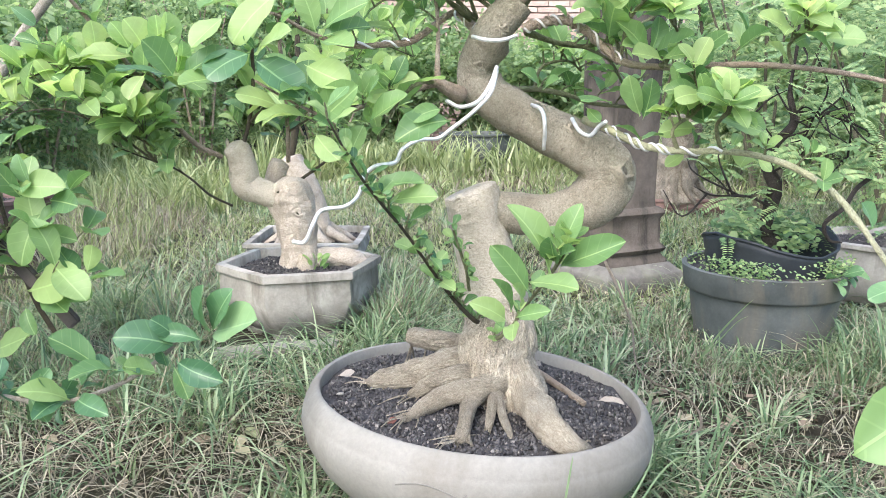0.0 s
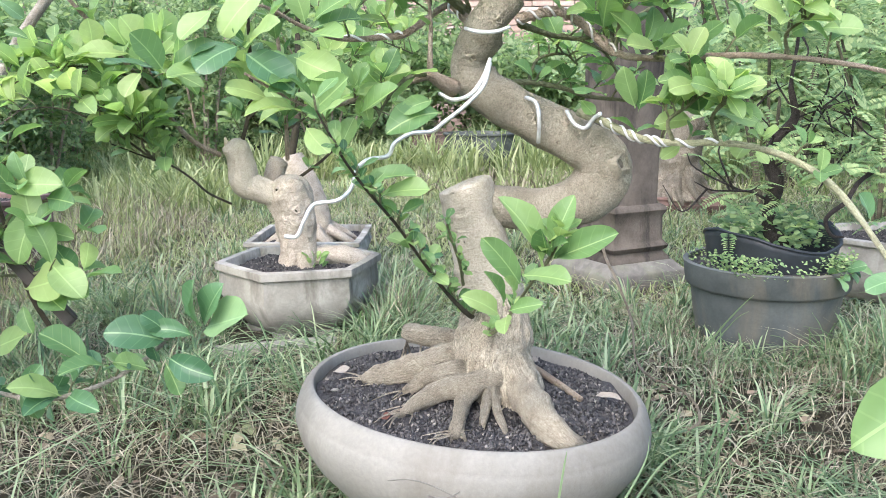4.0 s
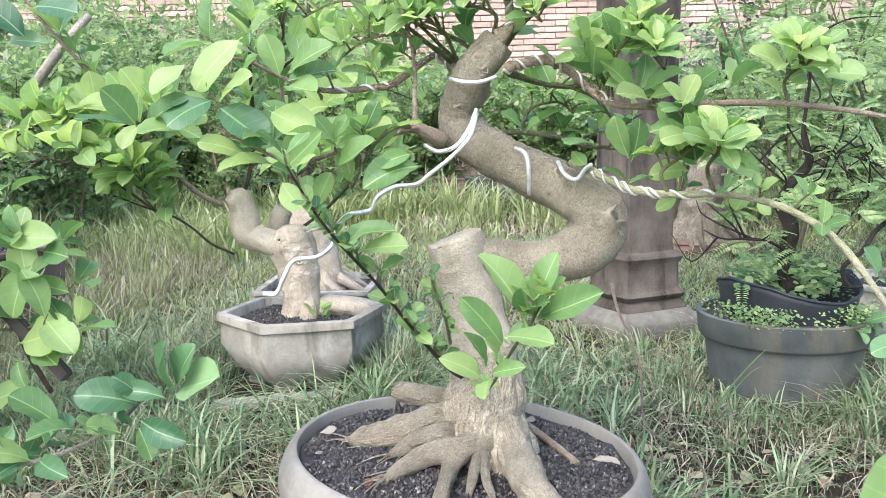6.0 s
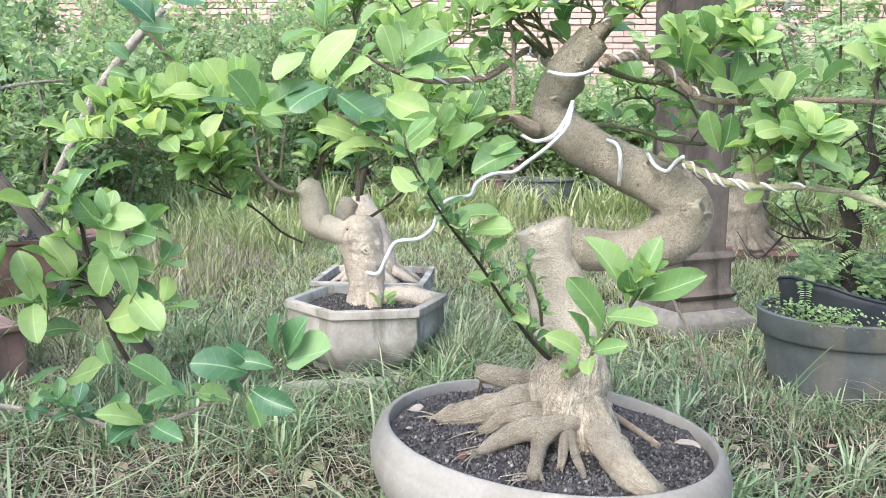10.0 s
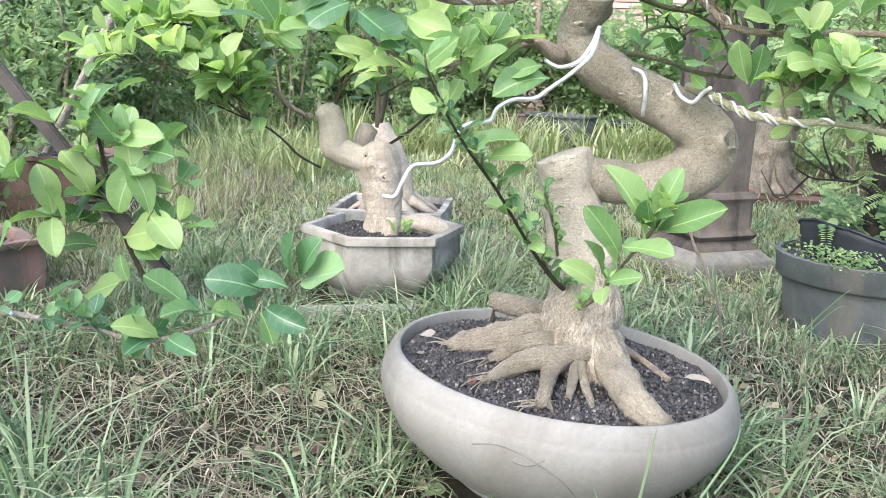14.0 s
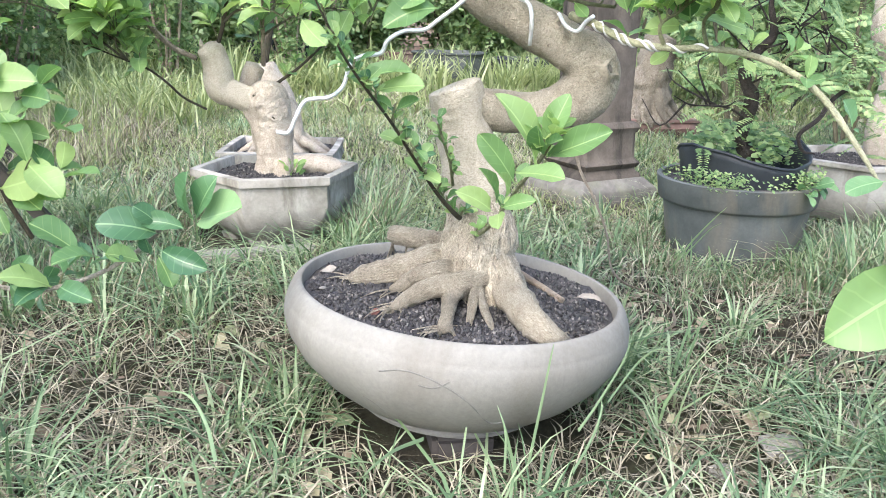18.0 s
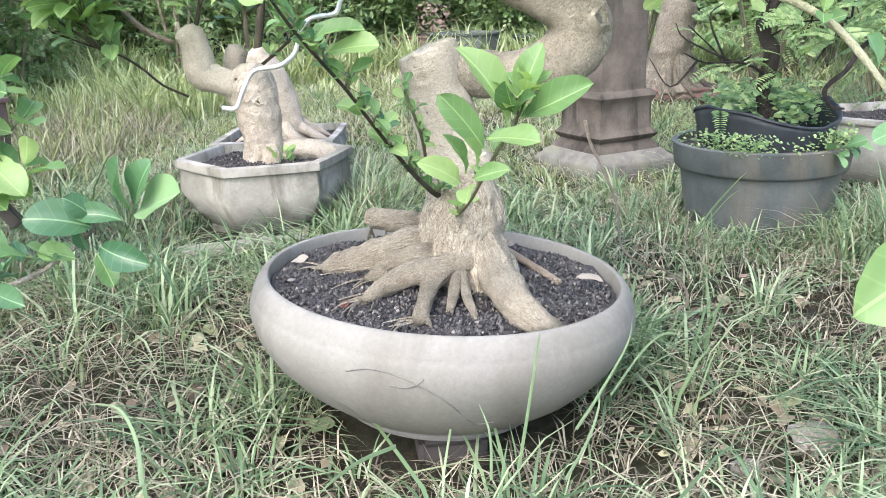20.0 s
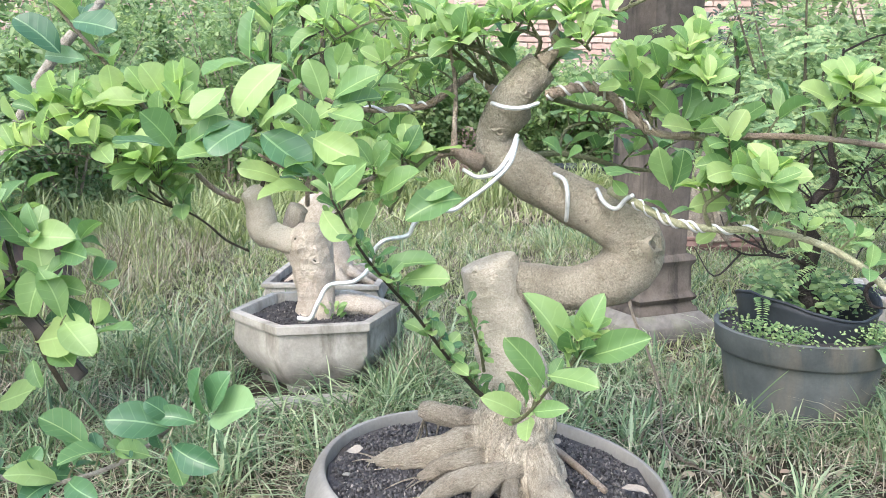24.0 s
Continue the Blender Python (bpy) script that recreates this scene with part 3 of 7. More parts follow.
STICK = [(0.133, 1.215, 0.211, 0.0055), (0.166, 1.16, 0.203, 0.0053), (0.195, 1.101, 0.198, 0.0043)]
WIRE_A = [(0.004, 1.100, 0.611, 0.0029), (0.022, 1.090, 0.603, 0.0032), (0.044, 1.080, 0.610, 0.0032), (0.060, 1.090, 0.631, 0.0032), (0.069, 1.100, 0.654, 0.0032)]
WIRE_B = [(0.069, 1.100, 0.649, 0.0033), (0.060, 1.085, 0.620, 0.0032), (0.037, 1.080, 0.596, 0.0032), (0.011, 1.080, 0.576, 0.0032), (-0.006, 1.080, 0.564, 0.0032), (-0.031, 1.070, 0.562, 0.0032), (-0.051, 1.060, 0.551, 0.0032), (-0.060, 1.060, 0.535, 0.0032), (-0.084, 1.050, 0.531, 0.0032), (-0.098, 1.050, 0.519, 0.0032), (-0.106, 1.050, 0.495, 0.0032), (-0.122, 1.040, 0.482, 0.0032), (-0.151, 1.040, 0.477, 0.0032), (-0.162, 1.030, 0.459, 0.0032), (-0.172, 1.030, 0.439, 0.0032), (-0.187, 1.030, 0.439, 0.0032)]
WIRE_C = [(0.037, 1.100, 0.691, 0.0029), (0.054, 1.085, 0.686, 0.0032), (0.075, 1.085, 0.686, 0.0032), (0.093, 1.090, 0.692, 0.0028)]
WIRE_D = [(0.117, 1.130, 0.605, 0.0030), (0.129, 1.115, 0.598, 0.0033), (0.133, 1.110, 0.577, 0.0033), (0.134, 1.125, 0.546, 0.0030)]
WIRE_E = [(0.171, 1.130, 0.587, 0.0030), (0.178, 1.110, 0.572, 0.0033), (0.191, 1.100, 0.566, 0.0033), (0.200, 1.090, 0.578, 0.0033), (0.207, 1.080, 0.585, 0.0032)]
STALK = [(0.378, 2.000, 0.267, 0.0083), (0.373, 1.900, 0.233, 0.0061), (0.373, 1.750, 0.207, 0.0051), (0.371, 1.600, 0.168, 0.0042), (0.340, 1.420, 0.152, 0.0037), (0.343, 1.320, 0.152, 0.0035), (0.365, 1.240, 0.163, 0.0032), (0.373, 1.170, 0.164, 0.0031), (0.358, 1.100, 0.166, 0.0036), (0.332, 1.060, 0.171, 0.0028)]
BR_UP = [(0.102, 1.100, 0.701, 0.0077), (0.129, 1.100, 0.708, 0.0070), (0.156, 1.100, 0.711, 0.0070), (0.189, 1.110, 0.693, 0.0063), (0.228, 1.110, 0.661, 0.0060), (0.284, 1.110, 0.653, 0.0053), (0.364, 1.100, 0.656, 0.0049), (0.442, 1.090, 0.653, 0.0045), (0.527, 1.070, 0.640, 0.0040), (0.604, 1.040, 0.614, 0.0033), (0.658, 1.020, 0.579, 0.0019)]
BR_LOW = [(0.188, 1.130, 0.585, 0.0065), (0.210, 1.090, 0.576, 0.0060), (0.250, 1.070, 0.556, 0.0055), (0.295, 1.060, 0.549, 0.0051), (0.346, 1.050, 0.550, 0.0050), (0.392, 1.030, 0.544, 0.0046), (0.427, 1.000, 0.529, 0.0048), (0.453, 0.970, 0.507, 0.0047), (0.468, 0.940, 0.480, 0.0042), (0.483, 0.900, 0.442, 0.0032), (0.492, 0.870, 0.414, 0.0017)]
BR_SHOOT = [(0.042, 1.080, 0.323, 0.0058), (0.013, 1.050, 0.361, 0.0046), (-0.015, 1.010, 0.409, 0.0037), (-0.044, 0.975, 0.460, 0.0035), (-0.071, 0.945, 0.500, 0.0031), (-0.094, 0.920, 0.537, 0.0027), (-0.110, 0.900, 0.572, 0.0023), (-0.121, 0.890, 0.596, 0.0017)]
BR_LEFT = [(0.023, 1.130, 0.617, 0.0124), (0.004, 1.110, 0.627, 0.0093), (-0.009, 1.100, 0.634, 0.0071), (-0.034, 1.090, 0.625, 0.0035), (-0.067, 1.070, 0.617, 0.0031), (-0.105, 1.040, 0.602, 0.0027), (-0.138, 1.000, 0.595, 0.0023), (-0.172, 0.980, 0.611, 0.0019), (-0.210, 0.960, 0.635, 0.0016)]
BR_LEFT2 = [(-0.007, 1.100, 0.634, 0.0043), (-0.007, 1.100, 0.664, 0.0032), (-0.006, 1.100, 0.698, 0.0025), (-0.010, 1.090, 0.738, 0.0021), (-0.022, 1.080, 0.784, 0.0017)]
BR_WIRED = [(0.051, 1.160, 0.695, 0.0082), (0.033, 1.180, 0.716, 0.0068), (0.013, 1.200, 0.728, 0.0046), (-0.038, 1.160, 0.690, 0.0048), (-0.067, 1.150, 0.684, 0.0044), (-0.123, 1.130, 0.681, 0.0036), (-0.168, 1.100, 0.695, 0.0028), (-0.207, 1.060, 0.716, 0.0020), (-0.243, 1.020, 0.711, 0.0016)]
BR_FRONT = [(0.069, 1.070, 0.300, 0.0057), (0.085, 1.020, 0.331, 0.0044), (0.106, 0.960, 0.387, 0.0038), (0.125, 0.920, 0.428, 0.0030), (0.133, 0.900, 0.451, 0.0021)]
BR_BEHIND = [(0.089, 1.190, 0.623, 0.0046), (0.129, 1.220, 0.625, 0.0039), (0.179, 1.250, 0.617, 0.0036), (0.222, 1.270, 0.604, 0.0033), (0.280, 1.280, 0.598, 0.0025)]
BR_TOPR = [(0.111, 1.160, 0.700, 0.0052), (0.166, 1.200, 0.686, 0.0034), (0.214, 1.220, 0.686, 0.0031), (0.273, 1.250, 0.710, 0.0028), (0.335, 1.250, 0.747, 0.0020)]
BR_TINY = [(0.034, 1.060, 0.369, 0.0021), (0.029, 1.050, 0.400, 0.0017), (0.020, 1.050, 0.428, 0.0017), (0.013, 1.050, 0.450, 0.0014)]
H_TRUNK = [(-0.329, 1.88, 0.2, 0.05), (-0.327, 1.88, 0.233, 0.043), (-0.327, 1.88, 0.272, 0.04), (-0.329, 1.88, 0.311, 0.0425), (-0.336, 1.88, 0.35, 0.047), (-0.345, 1.88, 0.382, 0.0495), (-0.352, 1.88, 0.408, 0.044), (-0.357, 1.88, 0.422, 0.022)]
H_LIMB = [(-0.371, 1.87, 0.384, 0.0283), (-0.409, 1.87, 0.399, 0.0294), (-0.436, 1.87, 0.412, 0.0326), (-0.442, 1.87, 0.441, 0.0312), (-0.447, 1.87, 0.472, 0.0291), (-0.453, 1.87, 0.494, 0.0252), (-0.457, 1.87, 0.507, 0.0165)]
H_STUB = [(-0.391, 1.94, 0.401, 0.0235), (-0.383, 1.94, 0.436, 0.0235), (-0.373, 1.94, 0.456, 0.0215)]
H_ROOTR = [(-0.312, 1.885, 0.235, 0.028), (-0.268, 1.893, 0.241, 0.026), (-0.226, 1.90, 0.239, 0.024), (-0.196, 1.905, 0.233, 0.019), (-0.178, 1.91, 0.225, 0.010)]
H_ROOTL = [(-0.337, 1.880, 0.246, 0.0258), (-0.347, 1.860, 0.224, 0.0192), (-0.355, 1.850, 0.209, 0.0140)]
H_ROOTC = [(-0.311, 1.860, 0.244, 0.0229), (-0.308, 1.840, 0.222, 0.0190), (-0.307, 1.830, 0.211, 0.0151)]
H_BR1 = [(-0.489, 1.870, 0.474, 0.0056), (-0.540, 1.850, 0.504, 0.0056), (-0.583, 1.820, 0.562, 0.0055), (-0.622, 1.790, 0.631, 0.0048), (-0.660, 1.760, 0.693, 0.0047), (-0.707, 1.720, 0.765, 0.0040), (-0.751, 1.680, 0.833, 0.0033), (-0.791, 1.640, 0.908, 0.0027)]
H_BR2 = [(-0.471, 1.870, 0.365, 0.0044), (-0.515, 1.850, 0.392, 0.0044), (-0.544, 1.830, 0.426, 0.0043), (-0.576, 1.800, 0.457, 0.0036), (-0.618, 1.770, 0.478, 0.0030), (-0.681, 1.750, 0.507, 0.0024)]
H_BR3 = [(-0.446, 1.870, 0.489, 0.0050), (-0.424, 1.860, 0.551, 0.0043), (-0.409, 1.850, 0.637, 0.0043), (-0.403, 1.820, 0.766, 0.0036), (-0.390, 1.800, 0.901, 0.0029)]
H_BR4 = [(-0.361, 1.970, 0.454, 0.0053), (-0.357, 1.950, 0.610, 0.0045), (-0.365, 1.930, 0.773, 0.0044), (-0.326, 1.900, 0.962, 0.0037)]
H_BR5 = [(-0.322, 1.900, 0.421, 0.0038), (-0.265, 1.870, 0.461, 0.0031), (-0.210, 1.850, 0.512, 0.0025)]
LV_LEFT_A = [(-0.183, 0.975, 0.732, -0.236, 0.955, 0.676), (-0.244, 0.975, 0.706, -0.277, 0.955, 0.671), (-0.213, 0.975, 0.658, -0.155, 0.955, 0.627), (-0.217, 0.975, 0.666, -0.259, 0.955, 0.637), (-0.134, 0.975, 0.692, -0.087, 0.955, 0.724), (-0.143, 0.975, 0.688, -0.157, 0.955, 0.734), (-0.139, 0.975, 0.682, -0.085, 0.955, 0.703), (-0.138, 0.975, 0.679, -0.097, 0.955, 0.669), (-0.212, 0.975, 0.663, -0.164, 0.955, 0.688), (-0.147, 0.975, 0.585, -0.090, 0.955, 0.630), (-0.159, 0.975, 0.610, -0.129, 0.955, 0.646), (-0.187, 0.975, 0.606, -0.231, 0.955, 0.620), (-0.150, 0.975, 0.593, -0.207, 0.955, 0.599), (-0.311, 0.975, 0.641, -0.359, 0.955, 0.647), (-0.305, 0.975, 0.638, -0.328, 0.955, 0.678)]
LV_LEFT_B = [(-0.296, 0.975, 0.638, -0.247, 0.955, 0.674), (-0.248, 0.975, 0.637, -0.290, 0.955, 0.631), (-0.110, 0.975, 0.544, -0.091, 0.955, 0.585), (-0.087, 0.975, 0.587, -0.038, 0.955, 0.618), (-0.001, 0.975, 0.604, -0.035, 0.955, 0.594), (0.009, 0.975, 0.590, -0.050, 0.955, 0.576), (-0.157, 0.975, 0.653, -0.102, 0.955, 0.629), (-0.086, 0.975, 0.617, -0.071, 0.955, 0.638), (-0.085, 0.975, 0.510, -0.025, 0.955, 0.529), (-0.063, 0.975, 0.497, -0.006, 0.955, 0.504), (-0.185, 0.975, 0.691, -0.161, 0.955, 0.709), (-0.129, 0.975, 0.727, -0.115, 0.955, 0.752), (-0.212, 0.975, 0.670, -0.222, 0.955, 0.684), (-0.163, 0.975, 0.606, -0.175, 0.955, 0.620), (-0.147, 0.975, 0.576, -0.115, 0.955, 0.548)]
LV_RIGHT_A = [(0.202, 1.100, 0.713, 0.183, 1.080, 0.755), (0.202, 1.100, 0.713, 0.223, 1.080, 0.735), (0.235, 1.100, 0.719, 0.216, 1.080, 0.764), (0.240, 1.100, 0.719, 0.278, 1.080, 0.758), (0.253, 1.100, 0.718, 0.309, 1.080, 0.733), (0.263, 1.100, 0.670, 0.276, 1.080, 0.716), (0.266, 1.100, 0.668, 0.311, 1.080, 0.690), (0.259, 1.100, 0.665, 0.222, 1.080, 0.707), (0.258, 1.100, 0.586, 0.265, 1.080, 0.639), (0.255, 1.100, 0.591, 0.234, 1.080, 0.643), (0.337, 1.100, 0.583, 0.304, 1.080, 0.654), (0.342, 1.100, 0.585, 0.363, 1.080, 0.633), (0.349, 1.100, 0.594, 0.390, 1.080, 0.621), (0.344, 1.100, 0.590, 0.415, 1.080, 0.570), (0.340, 1.100, 0.580, 0.296, 1.080, 0.615)]
LV_RIGHT_B = [(0.331, 1.100, 0.575, 0.280, 1.080, 0.572), (0.218, 1.100, 0.608, 0.172, 1.080, 0.611), (0.463, 1.100, 0.693, 0.490, 1.080, 0.724), (0.466, 1.100, 0.689, 0.437, 1.080, 0.681), (0.483, 1.100, 0.688, 0.519, 1.080, 0.690), (0.437, 1.100, 0.660, 0.416, 1.080, 0.684), (0.492, 1.100, 0.502, 0.516, 1.080, 0.514), (0.315, 1.100, 0.543, 0.288, 1.080, 0.527), (0.259, 1.100, 0.671, 0.227, 1.080, 0.684), (0.268, 1.100, 0.664, 0.282, 1.080, 0.670), (0.411, 1.100, 0.537, 0.423, 1.080, 0.520), (0.406, 1.100, 0.544, 0.377, 1.080, 0.535), (0.161, 1.100, 0.710, 0.140, 1.080, 0.727), (0.161, 1.100, 0.708, 0.186, 1.080, 0.712), (0.123, 1.100, 0.627, 0.103, 1.080, 0.650)]
LV_RIGHT_C = [(0.128, 1.100, 0.624, 0.145, 1.080, 0.636), (0.185, 1.100, 0.602, 0.201, 1.080, 0.584)]
LV_FRONT_A = [(0.118, 0.910, 0.425, 0.080, 0.880, 0.505), (0.126, 0.910, 0.441, 0.144, 0.880, 0.504), (0.130, 0.910, 0.434, 0.194, 0.880, 0.468), (0.096, 0.910, 0.402, 0.051, 0.880, 0.462), (0.096, 0.910, 0.415, 0.144, 0.880, 0.417), (0.072, 0.910, 0.370, 0.035, 0.880, 0.400), (0.076, 0.910, 0.381, 0.061, 0.880, 0.423), (0.082, 0.910, 0.375, 0.111, 0.880, 0.393), (0.080, 0.910, 0.370, 0.074, 0.880, 0.362), (0.130, 0.910, 0.441, 0.132, 0.880, 0.464), (0.086, 0.910, 0.387, 0.082, 0.880, 0.419), (0.124, 0.910, 0.437, 0.113, 0.880, 0.475), (0.130, 0.910, 0.433, 0.147, 0.880, 0.448)]
LV_SPRAY_A = [(-0.277, 0.965, 0.343, -0.286, 0.935, 0.401), (-0.273, 0.965, 0.345, -0.25, 0.935, 0.399), (-0.273, 0.965, 0.341, -0.21, 0.935, 0.366), (-0.287, 0.965, 0.331, -0.336, 0.935, 0.345), (-0.318, 0.965, 0.324, -0.378, 0.935, 0.347), (-0.317, 0.965, 0.333, -0.343, 0.935, 0.361), (-0.331, 0.965, 0.298, -0.332, 0.935, 0.325), (-0.319, 0.965, 0.305, -0.263, 0.935, 0.295), (-0.323, 0.965, 0.298, -0.304, 0.935, 0.262), (-0.343, 0.965, 0.29, -0.381, 0.935, 0.301), (-0.413, 0.965, 0.298, -0.466, 0.935, 0.337), (-0.391, 0.965, 0.294, -0.425, 0.935, 0.309), (-0.452, 0.965, 0.256, -0.483, 0.935, 0.287), (-0.442, 0.965, 0.257, -0.396, 0.935, 0.261), (-0.464, 0.965, 0.248, -0.459, 0.935, 0.231), (-0.477, 0.965, 0.244, -0.485, 0.935, 0.241), (-0.456, 0.965, 0.255, -0.469, 0.935, 0.259)]
LV_SAP_A = [(-0.823, 1.5, 0.45, -0.796, 1.46, 0.536), (-0.753, 1.5, 0.43, -0.792, 1.46, 0.495), (-0.735, 1.5, 0.449, -0.748, 1.46, 0.508), (-0.719, 1.5, 0.409, -0.757, 1.46, 0.319), (-0.815, 1.5, 0.332, -0.852, 1.46, 0.422), (-0.798, 1.5, 0.396, -0.8, 1.46, 0.421), (-0.76, 1.5, 0.26, -0.639, 1.46, 0.304), (-0.699, 1.5, 0.286, -0.631, 1.46, 0.252), (-0.725, 1.5, 0.373, -0.657, 1.46, 0.367), (-0.768, 1.5, 0.231, -0.745, 1.46, 0.187), (-0.727, 1.5, 0.26, -0.666, 1.46, 0.232), (-0.804, 1.5, 0.24, -0.872, 1.46, 0.248), (-0.801, 1.5, 0.28, -0.864, 1.46, 0.305), (-0.842, 1.5, 0.174, -0.877, 1.46, 0.154), (-0.845, 1.5, 0.141, -0.751, 1.46, 0.183), (-0.866, 1.5, 0.134, -0.882, 1.46, 0.128), (-0.765, 1.5, 0.45, -0.67, 1.46, 0.463), (-0.705, 1.5, 0.427, -0.636, 1.46, 0.423), (-0.851, 1.5, 0.312, -0.881, 1.46, 0.289)]
LV_HANG_A = [(0.490, 0.860, 0.422, 0.446, 0.840, 0.409), (0.494, 0.860, 0.421, 0.512, 0.820, 0.392), (0.543, 0.840, 0.320, 0.421, 0.780, 0.277), (0.499, 0.870, 0.420, 0.515, 0.860, 0.454), (0.492, 0.950, 0.468, 0.474, 0.950, 0.499), (0.487, 0.940, 0.467, 0.498, 0.930, 0.464), (0.529, 0.840, 0.374, 0.477, 0.800, 0.353), (0.542, 0.840, 0.347, 0.566, 0.800, 0.308)]
LV_NEARL_A = [(-0.423, 0.980, 0.734, -0.464, 0.960, 0.777), (-0.472, 0.950, 0.715, -0.449, 0.950, 0.697), (-0.423, 1.000, 0.773, -0.365, 1.000, 0.762), (-0.465, 1.000, 0.675, -0.491, 1.000, 0.686), (-0.404, 1.000, 0.732, -0.450, 1.000, 0.736)]
SH_MAIN = [(0.044, 1.150, 0.715, -0.062, 1.200, 0.774), (0.044, 1.150, 0.715, -0.114, 1.120, 0.709), (0.044, 1.150, 0.718, -0.002, 1.080, 0.751), (0.091, 1.130, 0.747, 0.145, 1.050, 0.750), (0.091, 1.130, 0.747, 0.059, 1.100, 0.775), (0.037, 1.170, 0.715, -0.151, 1.100, 0.763), (0.228, 1.110, 0.661, 0.258, 1.060, 0.736), (0.284, 1.110, 0.653, 0.272, 1.030, 0.704), (0.228, 1.110, 0.661, 0.226, 1.200, 0.715), (0.295, 1.060, 0.549, 0.314, 1.060, 0.596), (0.346, 1.050, 0.550, 0.336, 1.000, 0.597), (0.442, 1.090, 0.653, 0.441, 1.040, 0.694), (-0.009, 1.100, 0.634, -0.080, 1.050, 0.562), (0.129, 1.220, 0.625, 0.209, 1.300, 0.650), (0.284, 1.110, 0.653, 0.318, 1.050, 0.616), (0.166, 1.200, 0.686, 0.261, 1.220, 0.624)]
SH_HEX = [(-0.450, 1.870, 0.489, -0.789, 1.720, 0.620), (-0.450, 1.870, 0.489, -0.689, 1.700, 0.574), (-0.450, 1.870, 0.489, -0.644, 1.780, 0.523), (-0.450, 1.870, 0.489, -0.548, 1.750, 0.730), (-0.450, 1.870, 0.489, -0.477, 1.800, 0.812), (-0.361, 1.970, 0.454, -0.354, 1.900, 0.879), (-0.361, 1.970, 0.454, -0.250, 1.850, 0.777), (-0.361, 1.970, 0.454, -0.187, 1.800, 0.644), (-0.361, 1.970, 0.454, -0.111, 1.850, 0.559), (-0.361, 1.970, 0.454, -0.264, 1.750, 0.554), (-0.450, 1.870, 0.489, -0.551, 1.650, 0.639), (-0.450, 1.870, 0.489, -0.841, 1.680, 0.577), (-0.450, 1.870, 0.489, -0.770, 1.800, 0.737), (-0.361, 1.970, 0.454, -0.068, 2.000, 0.695), (-0.450, 1.870, 0.489, -0.674, 1.850, 0.845), (-0.361, 1.970, 0.454, -0.181, 2.100, 0.822)]
SH_SAP = [(-0.782, 1.520, 0.315, -0.892, 1.450, 0.343), (-0.782, 1.520, 0.315, -0.673, 1.500, 0.347), (-0.795, 1.510, 0.373, -0.864, 1.500, 0.452), (-0.795, 1.510, 0.373, -0.715, 1.520, 0.420), (-0.776, 1.520, 0.281, -0.830, 1.420, 0.273), (-0.776, 1.520, 0.281, -0.656, 1.450, 0.268), (-0.788, 1.520, 0.326, -0.907, 1.400, 0.248), (-0.795, 1.510, 0.396, -0.798, 1.550, 0.495)]
BOARD = (-0.568, 1.494, 0.070, -1.074, 1.534, 0.642)
BLADES = [([(0.121, 0.860, 0.081), (0.132, 0.865, 0.149), (0.141, 0.870, 0.208), (0.144, 0.870, 0.228)], 0.0050), ([(0.482, 1.500, 0.134), (0.507, 1.480, 0.188), (0.532, 1.450, 0.238), (0.547, 1.440, 0.259)], 0.0060), ([(0.473, 1.500, 0.124), (0.495, 1.470, 0.167), (0.520, 1.440, 0.217), (0.533, 1.420, 0.235)], 0.0040), ([(0.092, 0.850, 0.075), (0.092, 0.860, 0.121), (0.082, 0.870, 0.151)], 0.0040), ([(0.186, 0.900, 0.102), (0.213, 0.920, 0.131), (0.249, 0.950, 0.176), (0.261, 0.980, 0.197)], 0.0050), ([(0.160, 0.800, 0.104), (0.188, 0.840, 0.123), (0.202, 0.860, 0.149), (0.202, 0.870, 0.163)], 0.0050), ([(0.232, 0.950, 0.115), (0.280, 1.000, 0.147), (0.306, 1.000, 0.167), (0.323, 0.980, 0.168)], 0.0040), ([(-0.003, 0.840, 0.123), (-0.033, 0.800, 0.132), (-0.054, 0.760, 0.137), (-0.067, 0.740, 0.133)], 0.0060), ([(-0.201, 0.700, 0.175), (-0.221, 0.750, 0.188), (-0.245, 0.780, 0.204), (-0.272, 0.780, 0.210)], 0.0050)]
SH_HEX_LOW = [(-0.450, 1.870, 0.489, -0.908, 1.750, 0.528), (-0.450, 1.870, 0.489, -0.854, 1.800, 0.464), (-0.450, 1.870, 0.489, -0.740, 1.750, 0.508), (-0.450, 1.870, 0.489, -0.692, 1.800, 0.467), (-0.450, 1.870, 0.489, -0.882, 1.750, 0.409), (-0.450, 1.870, 0.489, -0.897, 1.700, 0.600), (-0.450, 1.870, 0.489, -0.607, 1.720, 0.537), (-0.450, 1.870, 0.489, -0.578, 1.800, 0.520)]
SAP_STEM = [(-0.721, 1.520, 0.163, 0.0046), (-0.758, 1.520, 0.236, 0.0051), (-0.782, 1.520, 0.315, 0.0046), (-0.795, 1.510, 0.396, 0.0039), (-0.802, 1.500, 0.464, 0.0028)]
